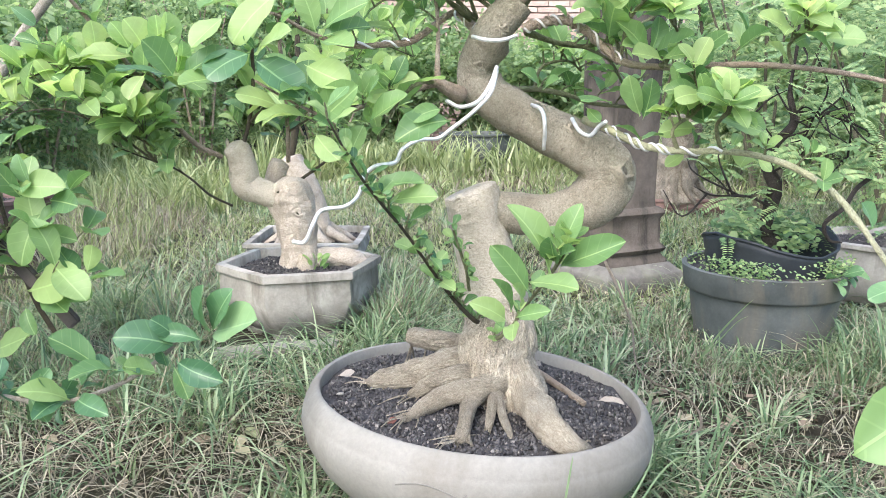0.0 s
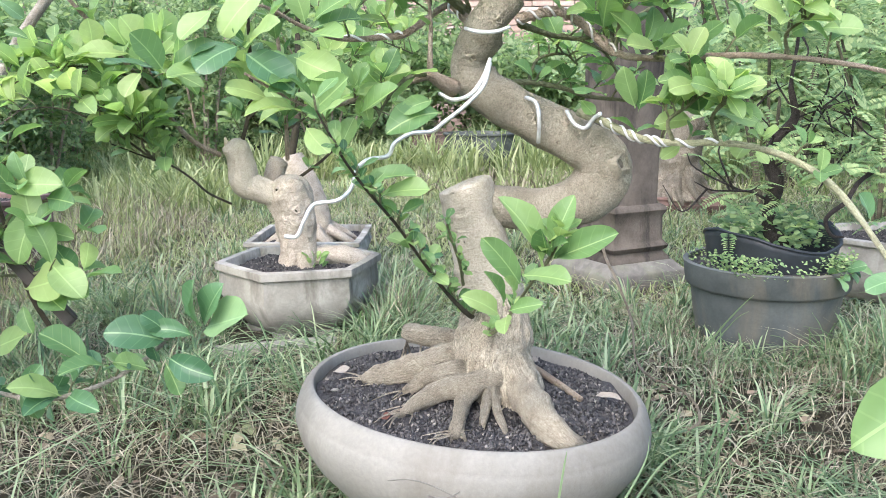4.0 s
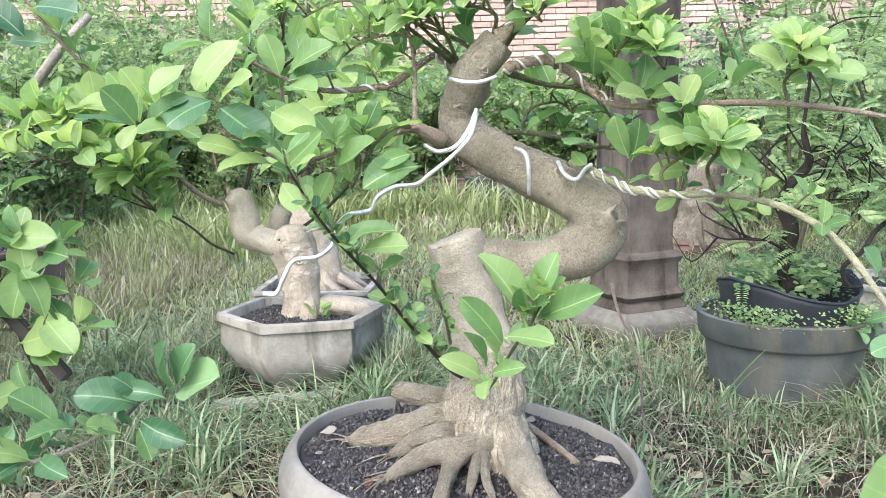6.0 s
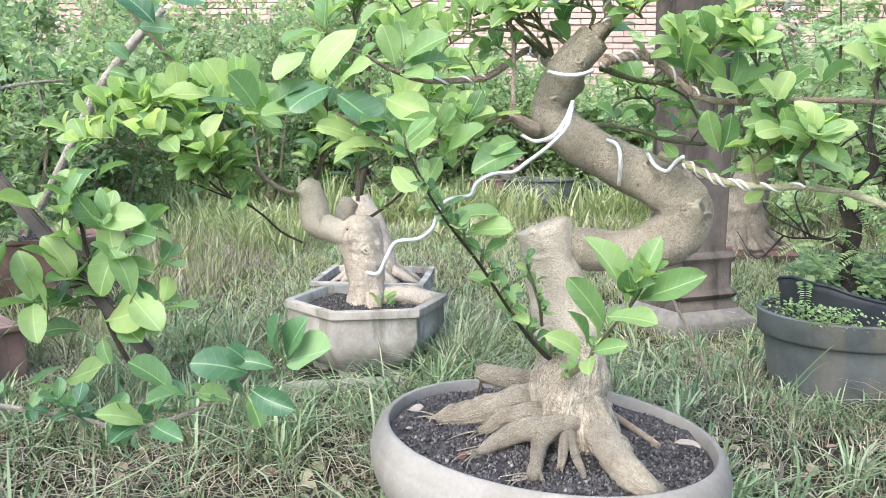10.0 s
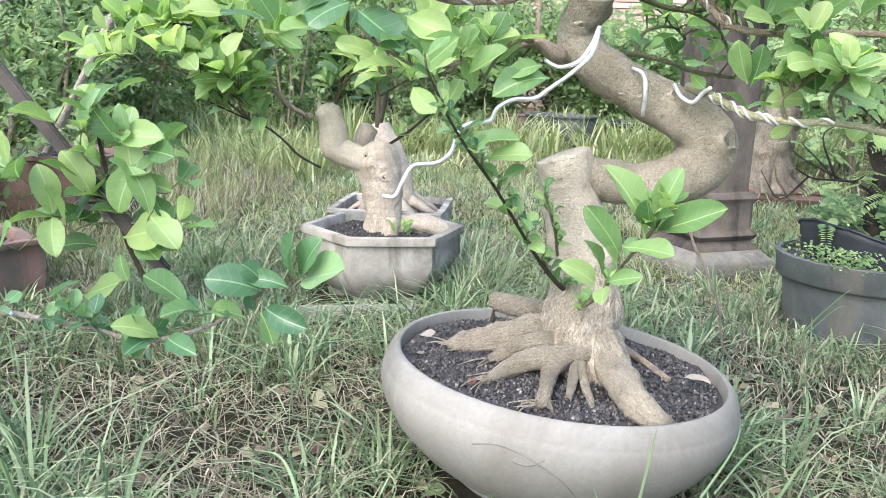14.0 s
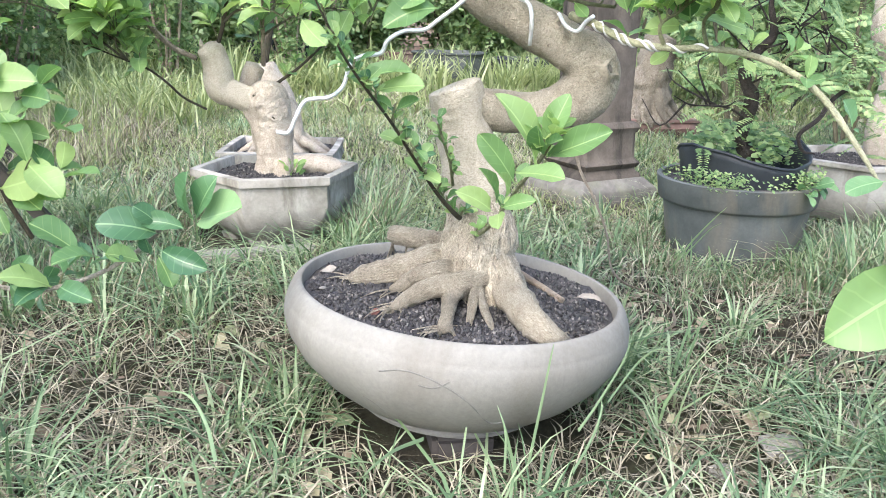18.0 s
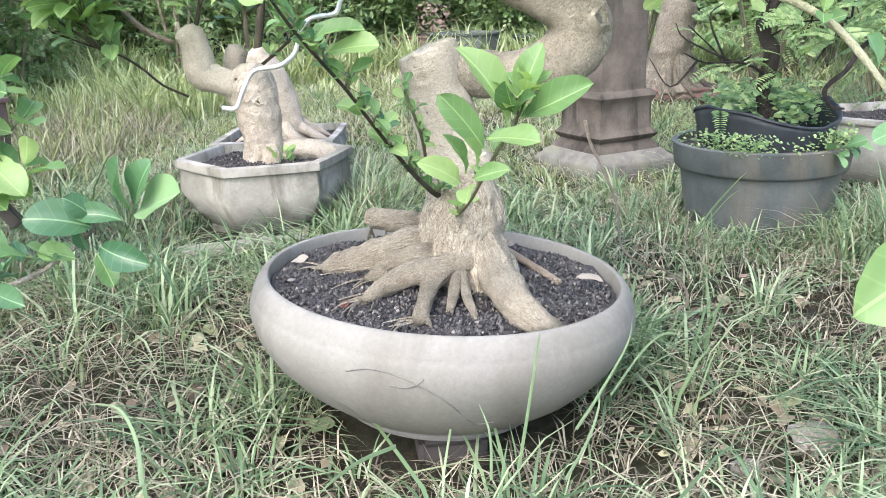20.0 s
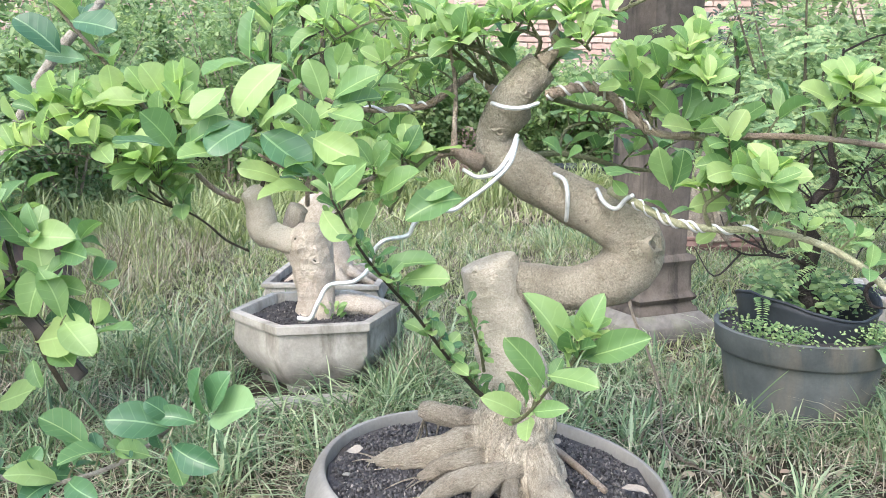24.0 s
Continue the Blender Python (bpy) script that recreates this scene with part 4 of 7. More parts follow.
L_TRUNK = [(-1.016, 0.7, 0.202, 0.0545), (-1.013, 0.7, 0.237, 0.0462), (-1.009, 0.7, 0.264, 0.0395), (-1.009, 0.7, 0.293, 0.0329), (-1.0, 0.7, 0.331, 0.0326), (-1.003, 0.7, 0.361, 0.0346), (-1.01, 0.7, 0.387, 0.0331), (-1.024, 0.7, 0.414, 0.0311), (-1.031, 0.7, 0.444, 0.0275), (-1.035, 0.7, 0.464, 0.0218), (-1.038, 0.7, 0.483, 0.0211), (-1.028, 0.7, 0.499, 0.021), (-1.0, 0.7, 0.513, 0.0165), (-0.974, 0.7, 0.519, 0.0123)]
L_LIMBL = [(-1.042, 0.7, 0.49, 0.0169), (-1.075, 0.7, 0.507, 0.0156), (-1.104, 0.7, 0.519, 0.0144), (-1.125, 0.7, 0.534, 0.013), (-1.134, 0.7, 0.562, 0.0116)]
L_LIMBR = [(-1.025, 0.71, 0.436, 0.022), (-1.012, 0.73, 0.429, 0.0216), (-0.991, 0.75, 0.424, 0.0203), (-0.973, 0.77, 0.417, 0.0202), (-0.945, 0.79, 0.407, 0.0196), (-0.912, 0.8, 0.398, 0.0188), (-0.881, 0.81, 0.391, 0.0169), (-0.871, 0.82, 0.385, 0.0103)]
L_STUB = [(-0.887, 0.8, 0.402, 0.0109), (-0.897, 0.8, 0.436, 0.0091), (-0.904, 0.8, 0.473, 0.0076)]
L_ROOT1 = [(-1.012, 0.71, 0.253, 0.0254), (-0.985, 0.72, 0.234, 0.0167), (-0.994, 0.774, 0.197, 0.0145), (-0.952, 0.771, 0.189, 0.0113), (-0.931, 0.783, 0.179, 0.0053)]
L_ROOT2 = [(-0.994, 0.69, 0.261, 0.0248), (-0.956, 0.67, 0.237, 0.0158), (-0.982, 0.714, 0.195, 0.0138), (-0.946, 0.703, 0.186, 0.0099), (-0.937, 0.708, 0.177, 0.005)]
L_ROOT3 = [(-1.009, 0.69, 0.259, 0.0271), (-0.998, 0.66, 0.23, 0.0194), (-1.009, 0.646, 0.201, 0.0173), (-0.984, 0.609, 0.191, 0.0139), (-0.987, 0.604, 0.175, 0.01)]
L_ROOT4 = [(-1.026, 0.7, 0.254, 0.0275), (-1.064, 0.69, 0.218, 0.0183), (-1.1, 0.674, 0.195, 0.0155), (-1.11, 0.644, 0.187, 0.0123), (-1.13, 0.638, 0.177, 0.0065)]
L_ROOT5 = [(-0.983, 0.68, 0.258, 0.0231), (-0.957, 0.66, 0.229, 0.0137), (-0.971, 0.673, 0.193, 0.0126), (-0.96, 0.667, 0.179, 0.0076)]
L_BRANCH = [(-0.878, 0.820, 0.388, 0.0044), (-0.826, 0.830, 0.395, 0.0047), (-0.795, 0.840, 0.369, 0.0047), (-0.737, 0.870, 0.371, 0.0048), (-0.716, 0.890, 0.350, 0.0048), (-0.710, 0.900, 0.314, 0.0049), (-0.683, 0.920, 0.296, 0.0045), (-0.626, 0.940, 0.284, 0.0041), (-0.578, 0.960, 0.270, 0.0030), (-0.526, 0.970, 0.258, 0.0030), (-0.475, 0.970, 0.249, 0.0029), (-0.399, 0.970, 0.271, 0.0028), (-0.337, 0.970, 0.310, 0.0024), (-0.304, 0.970, 0.347, 0.0020)]
L_TWIG1 = [(-0.906, 0.800, 0.469, 0.0036), (-0.937, 0.820, 0.488, 0.0037), (-0.936, 0.900, 0.508, 0.0040), (-0.934, 0.950, 0.537, 0.0041), (-0.918, 1.000, 0.589, 0.0046), (-0.889, 1.030, 0.567, 0.0051), (-0.869, 1.060, 0.568, 0.0052), (-0.842, 1.100, 0.601, 0.0048), (-0.808, 1.150, 0.642, 0.0036), (-0.742, 1.200, 0.677, 0.0031), (-0.676, 1.250, 0.690, 0.0027)]
L_TWIG2 = [(-0.924, 0.820, 0.406, 0.0030), (-0.961, 0.900, 0.443, 0.0036), (-0.959, 0.950, 0.472, 0.0046), (-0.946, 1.000, 0.470, 0.0047), (-0.920, 1.030, 0.481, 0.0043), (-0.903, 1.050, 0.475, 0.0031)]
SPIKY = [(-1.322, 1.550, 0.307, 0.0197), (-1.323, 1.550, 0.438, 0.0188), (-1.323, 1.550, 0.567, 0.0180), (-1.318, 1.550, 0.705, 0.0165), (-1.316, 1.550, 0.803, 0.0138)]
SPIKY2 = [(-1.264, 1.500, 0.291, 0.0114), (-1.231, 1.500, 0.344, 0.0100), (-1.213, 1.500, 0.407, 0.0087)]
R_TRUNK = [(1.200, 2.100, 0.213, 0.0523), (1.185, 2.100, 0.281, 0.0490), (1.189, 2.100, 0.341, 0.0546), (1.205, 2.100, 0.415, 0.0571), (1.197, 2.100, 0.487, 0.0523), (1.157, 2.100, 0.557, 0.0476), (1.150, 2.100, 0.627, 0.0429), (1.147, 2.100, 0.710, 0.0383), (1.134, 2.100, 0.818, 0.0350)]
BK_STEM = [(0.694, 1.720, 0.292, 0.0339), (0.670, 1.720, 0.338, 0.0191), (0.676, 1.720, 0.384, 0.0191), (0.681, 1.720, 0.429, 0.0201), (0.659, 1.720, 0.474, 0.0167), (0.679, 1.720, 0.518, 0.0144), (0.710, 1.720, 0.556, 0.0110), (0.697, 1.720, 0.617, 0.0066), (0.704, 1.720, 0.703, 0.0044), (0.705, 1.720, 0.799, 0.0032)]
BK_TWIG = [(0.669, 1.700, 0.384, 0.0089), (0.619, 1.660, 0.409, 0.0076), (0.581, 1.640, 0.418, 0.0064), (0.522, 1.620, 0.421, 0.0048), (0.480, 1.600, 0.440, 0.0026)]
BK_TWIG2 = [(0.666, 1.720, 0.452, 0.0067), (0.725, 1.720, 0.479, 0.0050), (0.800, 1.720, 0.483, 0.0039), (0.876, 1.720, 0.488, 0.0028)]
BK_TWIG3 = [(0.680, 1.720, 0.507, 0.0056), (0.617, 1.700, 0.553, 0.0044), (0.572, 1.700, 0.597, 0.0033), (0.529, 1.700, 0.620, 0.0022)]
BK_TWIG4 = [(0.705, 1.720, 0.551, 0.0055), (0.755, 1.700, 0.573, 0.0038), (0.818, 1.700, 0.593, 0.0027)]
CURVY = [(0.819, 1.600, 0.461, 0.0072), (0.779, 1.580, 0.438, 0.0071), (0.749, 1.560, 0.405, 0.0071), (0.716, 1.560, 0.375, 0.0071), (0.727, 1.560, 0.344, 0.0051), (0.752, 1.560, 0.339, 0.0031)]
STAKE1 = [(-1.263, 2.300, 0.516, 0.0111), (-1.126, 2.250, 0.709, 0.0138), (-1.007, 2.200, 0.830, 0.0134), (-0.910, 2.200, 0.930, 0.0103)]
STAKE2 = [(-3.188, 5.600, 0.571, 0.0275), (-3.084, 5.600, 0.900, 0.0271), (-3.008, 5.600, 1.180, 0.0227)]
STAKE3 = [(-2.929, 5.900, 0.693, 0.0260), (-2.643, 5.900, 1.060, 0.0232)]

# ---------------------------------------------------------------- ground, wall
def ground_sheet():
    xs = np.concatenate([[-400, -60, -18, -8], np.arange(-5, 5.01, 0.1), [8, 18, 60, 400]])
    ys = np.concatenate([[-400, -60, -15, -5], np.arange(-2, 9.01, 0.1), [14, 30, 90, 600]])
    verts = [(x, y, ground_height(x, y)) for y in ys for x in xs]
    w = len(xs)
    faces = [(j * w + i, j * w + i + 1, (j + 1) * w + i + 1, (j + 1) * w + i) for j in range(len(ys) - 1) for i in range(w - 1)]
    ob = part("ground", mesh_of("ground", verts, faces), M_EARTH)
    tagged(ob, "trodden brown earth under patchy grass and straw", "ground", kind="structure")


ground_sheet()

WALL_Y = 9.0
wall = part("wall_back", box((15.0, 0.18, 2.9), 0.01), M_MORTAR, m=pose(0.5, WALL_Y + 0.10, 1.45))
tagged(wall, "garden wall of pale red brick in sandy mortar", "wall", kind="structure")

# ---------------------------------------------------------------- the bowl and its tree
rng = random.Random(5)
BOWL = pose(0.038, 1.122, 0.040, -0.5, 4.2, 0) @ pose(0, 0, 0, 0, 0, 20)
bowl = thing("bonsai_pot", "large round white cast bonsai bowl, slightly tilted, on the grass", "pot", BOWL)
part("bowl", vessel([(0.02, 0.004), (0.122, 0.0), (0.132, 0.001), (0.134, 0.006), (0.131, 0.009), (0.160, 0.024), (0.192, 0.048), (0.220, 0.077), (0.2375, 0.105), (0.2445, 0.128), (0.2438, 0.141), (0.2424, 0.147), (0.2413, 0.149), (0.2410, 0.152), (0.2365, 0.163),
                     (0.2325, 0.1685), (0.2285, 0.1725), (0.2255, 0.1735), (0.2225, 0.1725), (0.2205, 0.169), (0.219, 0.155), (0.214, 0.12), (0.15, 0.10), (0.02, 0.10)], seg=96, uneven=0.006), M_POT, bowl)
# carved leaf outline on the wall of the bowl
def bowl_skin(a, z):
    pr = [(0.131, 0.009), (0.160, 0.024), (0.192, 0.048), (0.220, 0.077), (0.2375, 0.105), (0.2445, 0.128), (0.2424, 0.147)]
    r = np.interp(z, [q[1] for q in pr], [q[0] for q in pr])
    return (r * math.cos(a) * 1.002, r * math.sin(a) * 1.002, z)


# dark colour stands for the shade inside the carved grooves, drawn as thin tubes
M_CARVE = stone_like("shaded_carving_line", (0.13, 0.125, 0.11), (0.22, 0.21, 0.185), 30, 200, 0.9, None, 0.1)
for ends in (((-134.9, 0.129), (-129.2, 0.136), (-123.4, 0.135), (-116.3, 0.125), (-109.3, 0.105), (-102.2, 0.071)), ((-123.4, 0.121), (-119.8, 0.12), (-117.0, 0.125), (-115.0, 0.132)), ((-142.8, 0.079), (-139.0, 0.068), (-137.0, 0.045)), ((-102.2, 0.071), (-99.0, 0.062), (-94.0, 0.064))):
    part("carved_line", tube([(*bowl_skin(radians(a), z), 0.0008) for a, z in ends], 5, 6), M_CARVE, bowl)
soil = thing("potting_soil", "dark crumbly potting soil filling the round bowl", "soil", BOWL @ pose(0, 0, 0.158))
part("soil_surface", soil_disc(0.2185, 0, rough=0.008, dome=0.012), M_SOIL, soil)
tagged(part("crumb_layer", granules(0.214, 0.001, 9000, 0.0034, rng, dome=0.012), M_GRANULE, soil), kind="stuff")

tree = thing("bonsai_tree", "thick pale bonsai with a zigzag trunk, spread roots and green leaves", "tree", pose(0.07, 1.12, 0.2))
INV = pose(0.07, 1.12, 0.2).inverted()


def grow(name, rows, material, parent, inv, label="", **how):
    """A limb given in world metres, hung under a thing whose pose's inverse is inv."""
    me = tube(rows, **how)
    me.transform(inv)
    return part(name, me, material, parent, label)


def knot(parent, inv, rows, s, turn, size, material, rotten=False, core_material=None):
    """An old cut: a raised ring of bark round a shallow hollow, set on a limb's skin."""
    a = spline(rows, 8)
    t, n1, n2 = frames_along(a[:, :3])
    i = int(s * (len(a) - 1))
    d = Vector(n1[i] * math.cos(turn) + n2[i] * math.sin(turn))
    me = vessel([(size * 1.75, -size * 0.5), (size * 1.5, -size * 0.1), (size * 1.2, size * 0.28), (size * 0.95, size * 0.42), (size * 0.72, size * 0.34), (size * 0.5, size * 0.0), (size * 0.3, -size * 0.12), (size * 0.1, -size * 0.02)], seg=20, uneven=0.5)
    for v in me.vertices:
        v.co *= 1 + 0.3 * noise.noise(v.co / size * 0.9 + Vector((s * 9, turn, 0)))
    m = inv @ Matrix.Translation(Vector(a[i][:3]) + d * a[i][3] * 0.97) @ d.to_track_quat("Z", "Y").to_matrix().to_4x4() @ Matrix.Diagonal((1.0, 0.75 if rotten else 1.0, 1.0, 1))
    me.transform(m)
    ob = part("knot", me, material, parent)
    if rotten:
        core = vessel([(size * 0.2, -size * 0.2), (size * 0.85, -size * 0.1), (size * 0.55, size * 0.22), (size * 0.1, size * 0.26)], seg=14, uneven=0.9)
        core.transform(m)
        part("hollow", core, core_material or M_TWIG_DARK, ob, "dark rotten hollow")


def knot_at(parent, inv, rows, point, size, material, **how):
    """An old cut at the place on a limb that lies nearest to a point."""
    a = spline(rows, 8)
    t, n1, n2 = frames_along(a[:, :3])
    i = int(np.argmin(np.linalg.norm(a[:, :3] - np.array(point), axis=1)))
    d = np.array(point) - a[i, :3]
    knot(parent, inv, rows, i / (len(a) - 1) + 1e-4, math.atan2(d @ n2[i], d @ n1[i]), size, material, **how)


trunk = grow("trunk", TRUNK, M_BARK, tree, INV, "smooth tan trunk ending in a flat old cut", seg=80, sub=14, bump=0.08, freq=15, furrow=(0.06, 0.05), dome=0.12, lumps=((0.84, 1.2, 0.006, 0.010), (0.84, 1.2, -0.006, 0.004), (0.45, 0.4, 0.007), (0.32, 2.4, 0.006, 0.014), (0.62, 2.2, 0.003, 0.010), (0.95, 1.9, 0.004, 0.012)))
limb = grow("limb", LIMB, M_BARK_LIMB, tree, INV, "bent upper trunk with wrinkled bark", seg=56, sub=12, bump=0.07, freq=26, dome=0.15, lumps=((0.385, 1.0, 0.009, 0.011), (0.385, 1.0, -0.007, 0.0045), (0.345, 1.57, 0.007, 0.016), (0.27, 1.4, 0.004, 0.02), (0.33, 5.2, -0.004, 0.012), (0.44, 5.6, 0.004, 0.014), (0.80, 0.2, 0.005, 0.008), (0.80, 0.2, -0.004, 0.003), (0.735, 1.5, 0.006, 0.010), (0.865, 1.6, 0.005, 0.007), (0.56, 0.5, 0.003, 0.008), (0.56, 0.5, -0.003, 0.003), (0.66, 1.2, 0.003, 0.010), (0.18, 0.6, 0.003, 0.012)))
CROWN = [(0.072, 1.116, 0.195, 0.072), (0.072, 1.116, 0.215, 0.066), (0.072, 1.117, 0.236, 0.0605), (0.073, 1.124, 0.262, 0.0545), (0.0775, 1.134, 0.297, 0.0492), (0.075, 1.144, 0.325, 0.0446), (0.072, 1.147, 0.345, 0.0415)]
grow("root_crown", CROWN, M_BARK_ROOT, tree, INV, "deeply wrinkled swollen foot of the trunk", seg=120, sub=16, bump=0.12, freq=26, furrow=(0.30, 0.07), dome=0.05)
for point, size in (((0.243, 1.138, 0.519), 0.0145), ((0.047, 1.119, 0.648), 0.0058), ((0.176, 1.12, 0.583), 0.0065), ((0.098, 1.12, 0.56), 0.004), ((0.16, 1.13, 0.545), 0.004), ((0.082, 1.10, 0.70), 0.005), ((0.12, 1.13, 0.455), 0.0035)):
    knot_at(tree, INV, LIMB, point, size, M_BARK_LIMB, rotten=True, core_material=M_BARK_OLD)
for point, size in (((0.019, 1.118, 0.475), 0.006), ((0.03, 1.11, 0.41), 0.0035), ((0.085, 1.10, 0.34), 0.0045)):
    knot_at(tree, INV, TRUNK, point, size, M_BARK, rotten=True, core_material=M_BARK_OLD)
grow("leader", LEADER, M_TWIG, tree, INV, "thin brown leading shoot", seg=10, sub=5, bump=0.08)
for name, rows in (("root", ROOT_R), ("root", ROOT_F), ("root", ROOT_M), ("root", ROOT_L), ("root", ROOT_B), ("root", ROOT_D), ("root", ROOT_D2), ("root", ROOT_E), ("root", ROOT_G)):
    e0, e1 = Vector(rows[-2][:3]), Vector(rows[-1][:3])
    e2 = e1 + (e1 - e0).normalized() * 0.022
    rows = list(rows[:-1]) + [(*e1, min(rows[-1][3], rows[-2][3] * 0.7))]
    if rows[0] != ROOT_B[0]:
        rows.append((e2.x, e2.y, e2.z - 0.02, 0.002))
    grow(name, rows, M_BARK_ROOT, tree, INV, seg=32, sub=10, bump=0.18, freq=44, furrow=0.22)


def soil_z(x, y):
    return 0.2065 - 0.073 * (x - 0.038) - 0.009 * (y - 1.122)


for tip, count in ((ROOT_L, 9), (ROOT_M, 8), (ROOT_F, 9), (ROOT_D, 6), (ROOT_R, 3), (ROOT_B, 4)):
    for k in range(count):
        p, d = along(tip, rng.uniform(0.6, 1.0))
        d = Vector((d.x + rng.gauss(0, 0.7), d.y + rng.gauss(0, 0.7), 0)).normalized()
        ln = rng.uniform(0.02, 0.06)
        q1, q2 = p + d * ln * 0.5 + Vector((rng.gauss(0, 0.005), rng.gauss(0, 0.005), 0)), p + d * ln
        grow("rootlet", [(p.x, p.y, max(soil_z(p.x, p.y) + 0.003, p.z - 0.012), 0.0016), (q1.x, q1.y, soil_z(q1.x, q1.y) + 0.004, 0.0012), (q2.x, q2.y, soil_z(q2.x, q2.y) + 0.001, 0.0006)], M_BARK_ROOT, tree, INV, seg=5, sub=4)

GREEN = (M_LEAF, M_LEAF, M_LEAF_LIGHT)


def rooted(rows):
    """Carry the thick end of a shoot on into the trunk behind it."""
    base = rows[0] if rows[0][3] >= rows[-1][3] else rows[-1]
    x, y, z, r = base
    more = [(0.7 * x + 0.021, min(1.13, y + 0.06), z - 0.012, r)]
    return more + list(rows) if base is rows[0] else list(rows) + more


def branch(rows, material, parent, inv, **how):
    how = {**dict(seg=8, sub=4, bump=0.1, freq=60), **how}
    return grow("branch", rows, material, parent, inv, **how)


def hero(parent, inv, rows, rng, mats, width=(0.85, 1.2)):
    for bx, by, bz, tx, ty, tz in rows:
        b_, t_ = inv @ Vector((bx, by, bz)), inv @ Vector((tx, ty, tz))
        off = Vector((0, rng.uniform(-0.02, 0.02), 0))
        add_leaf(parent, b_, t_ + off, rng.choice(mats), rng, rng.uniform(*width), (rng.uniform(-0.55, 0.55), -0.7 + rng.uniform(-0.35, 0.25), 0.62))


def dress(parent, rows, inv, rng, spans, size, mats, pairs=(1, 2), up=0.6, out=0.6):
    """Rosettes on short spurs along a branch: spans are places along it, 0 to 1."""
    for s in spans:
        p, d = along(rows, s)
        ax = Vector((rng.uniform(-1, 1), rng.uniform(-1, 1), rng.uniform(-0.2, 1))) * out + Vector((0, 0, up)) + d * 0.5
        p = inv @ p
        ax.normalize()
        ln = size * rng.uniform(0.3, 0.9)
        if ln > 0.012:
            part("spur", tube([(*p, 0.0016), (*(p + ax * ln * 0.5 + Vector((0, 0, 0.003))), 0.0013), (*(p + ax * ln), 0.001)], 5, 2), M_TWIG_GREEN, parent)
        rosette(parent, p + ax * ln * 0.6, ax, rng.randint(*pairs), size * rng.uniform(0.7, 1.15), rng, mats)


br = branch([(x, y, z, r * 0.82) for x, y, z, r in BR_UP], M_TWIG, tree, INV, bump=0.18)
hero(br, INV, LV_RIGHT_A, rng, GREEN, (0.78, 1.02))
dress(br, BR_UP, INV, rng, (0.34, 0.42, 0.6, 0.75, 0.86, 0.95), 0.055, GREEN)
br = branch(BR_TOPR, M_TWIG_GREEN, tree, INV)
hero(br, INV, LV_RIGHT_B, rng, GREEN)
br = branch([(x, y, z, r * 0.88) for x, y, z, r in BR_LOW], M_TWIG_PALE, tree, INV, bump=0.18)
hero(br, INV, LV_HANG_A, rng, (M_LEAF_DARK, M_LEAF), (0.85, 1.05))
hero(br, INV, LV_RIGHT_C, rng, GREEN)
dress(br, BR_LOW, INV, rng, (0.2, 0.33, 0.42, 0.5, 0.58, 0.66), 0.030, GREEN, (1, 2))
BR_SHOOT = rooted(BR_SHOOT)
br = branch([(x, y, z, r * 0.55) for x, y, z, r in BR_SHOOT], M_TWIG_DARK, tree, INV)
dress(br, BR_SHOOT, INV, rng, (0.2, 0.3, 0.4, 0.5, 0.6, 0.7, 0.8, 0.88, 0.95, 1.0), 0.034, (M_LEAF, M_LEAF_DARK, M_LEAF), (1, 1), 0.4, 0.7)
dress(br, BR_SHOOT, INV, rng, [0.04 + 0.03 * k for k in range(26)], 0.022, (M_LEAF, M_LEAF_DARK), (1, 2), 0.4, 0.8)
br = branch(BR_LEFT, M_TWIG, tree, INV)
hero(br, INV, LV_LEFT_A[:2], rng, (M_LEAF,))
hero(br, INV, LV_LEFT_A[2:4], rng, (M_LEAF_DARK,), (1.15, 1.3))
hero(br, INV, LV_LEFT_A[4:], rng, GREEN, (0.78, 1.05))
dress(br, BR_LEFT, INV, rng, (0.5, 0.6, 0.7, 0.8), 0.05, GREEN, (1, 2))
br = branch(BR_LEFT2, M_TWIG, tree, INV)
dress(br, BR_LEFT2, INV, rng, (0.4, 0.6, 0.8, 0.95), 0.04, GREEN, (1, 2))
br = branch(BR_WIRED, M_TWIG, tree, INV)
hero(br, INV, LV_LEFT_B, rng, GREEN, (0.78, 1.05))
dress(br, BR_WIRED, INV, rng, (0.2, 0.3, 0.45, 0.6, 0.7, 0.82, 0.92), 0.048, GREEN, (1, 2))
br = branch(BR_BEHIND, M_TWIG_GREEN, tree, INV)
dress(br, BR_BEHIND, INV, rng, (0.3, 0.45, 0.6, 0.75, 0.9, 1.0), 0.045, GREEN, (1, 2))
BR_FRONT = rooted(BR_FRONT)
br = branch([(x, y, z, r * 0.5) for x, y, z, r in BR_FRONT], M_TWIG_GREEN, tree, INV)
dress(br, BR_FRONT, INV, rng, (0.15, 0.3, 0.45, 0.6, 0.75), 0.026, (M_LEAF, M_LEAF_LIGHT), (1, 2), 0.4, 0.8)
dress(br, BR_FRONT, INV, rng, (0.85, 0.95, 1.0), 0.036, (M_LEAF, M_LEAF_LIGHT), (2, 2), 0.9, 0.4)
hero(br, INV, LV_FRONT_A, rng, (M_LEAF,), (0.62, 0.82))
br = branch(BR_TINY, M_TWIG_GREEN, tree, INV)
dress(br, BR_TINY, INV, rng, [0.1 * k for k in range(1, 11)], 0.017, (M_LEAF, M_LEAF_LIGHT), (1, 1), 0.2, 0.8)
br = branch([(0.086, 1.125, 0.70, 0.004), (0.12, 1.12, 0.75, 0.003), (0.17, 1.1, 0.79, 0.0025), (0.23, 1.08, 0.82, 0.002)], M_TWIG_GREEN, tree, INV)
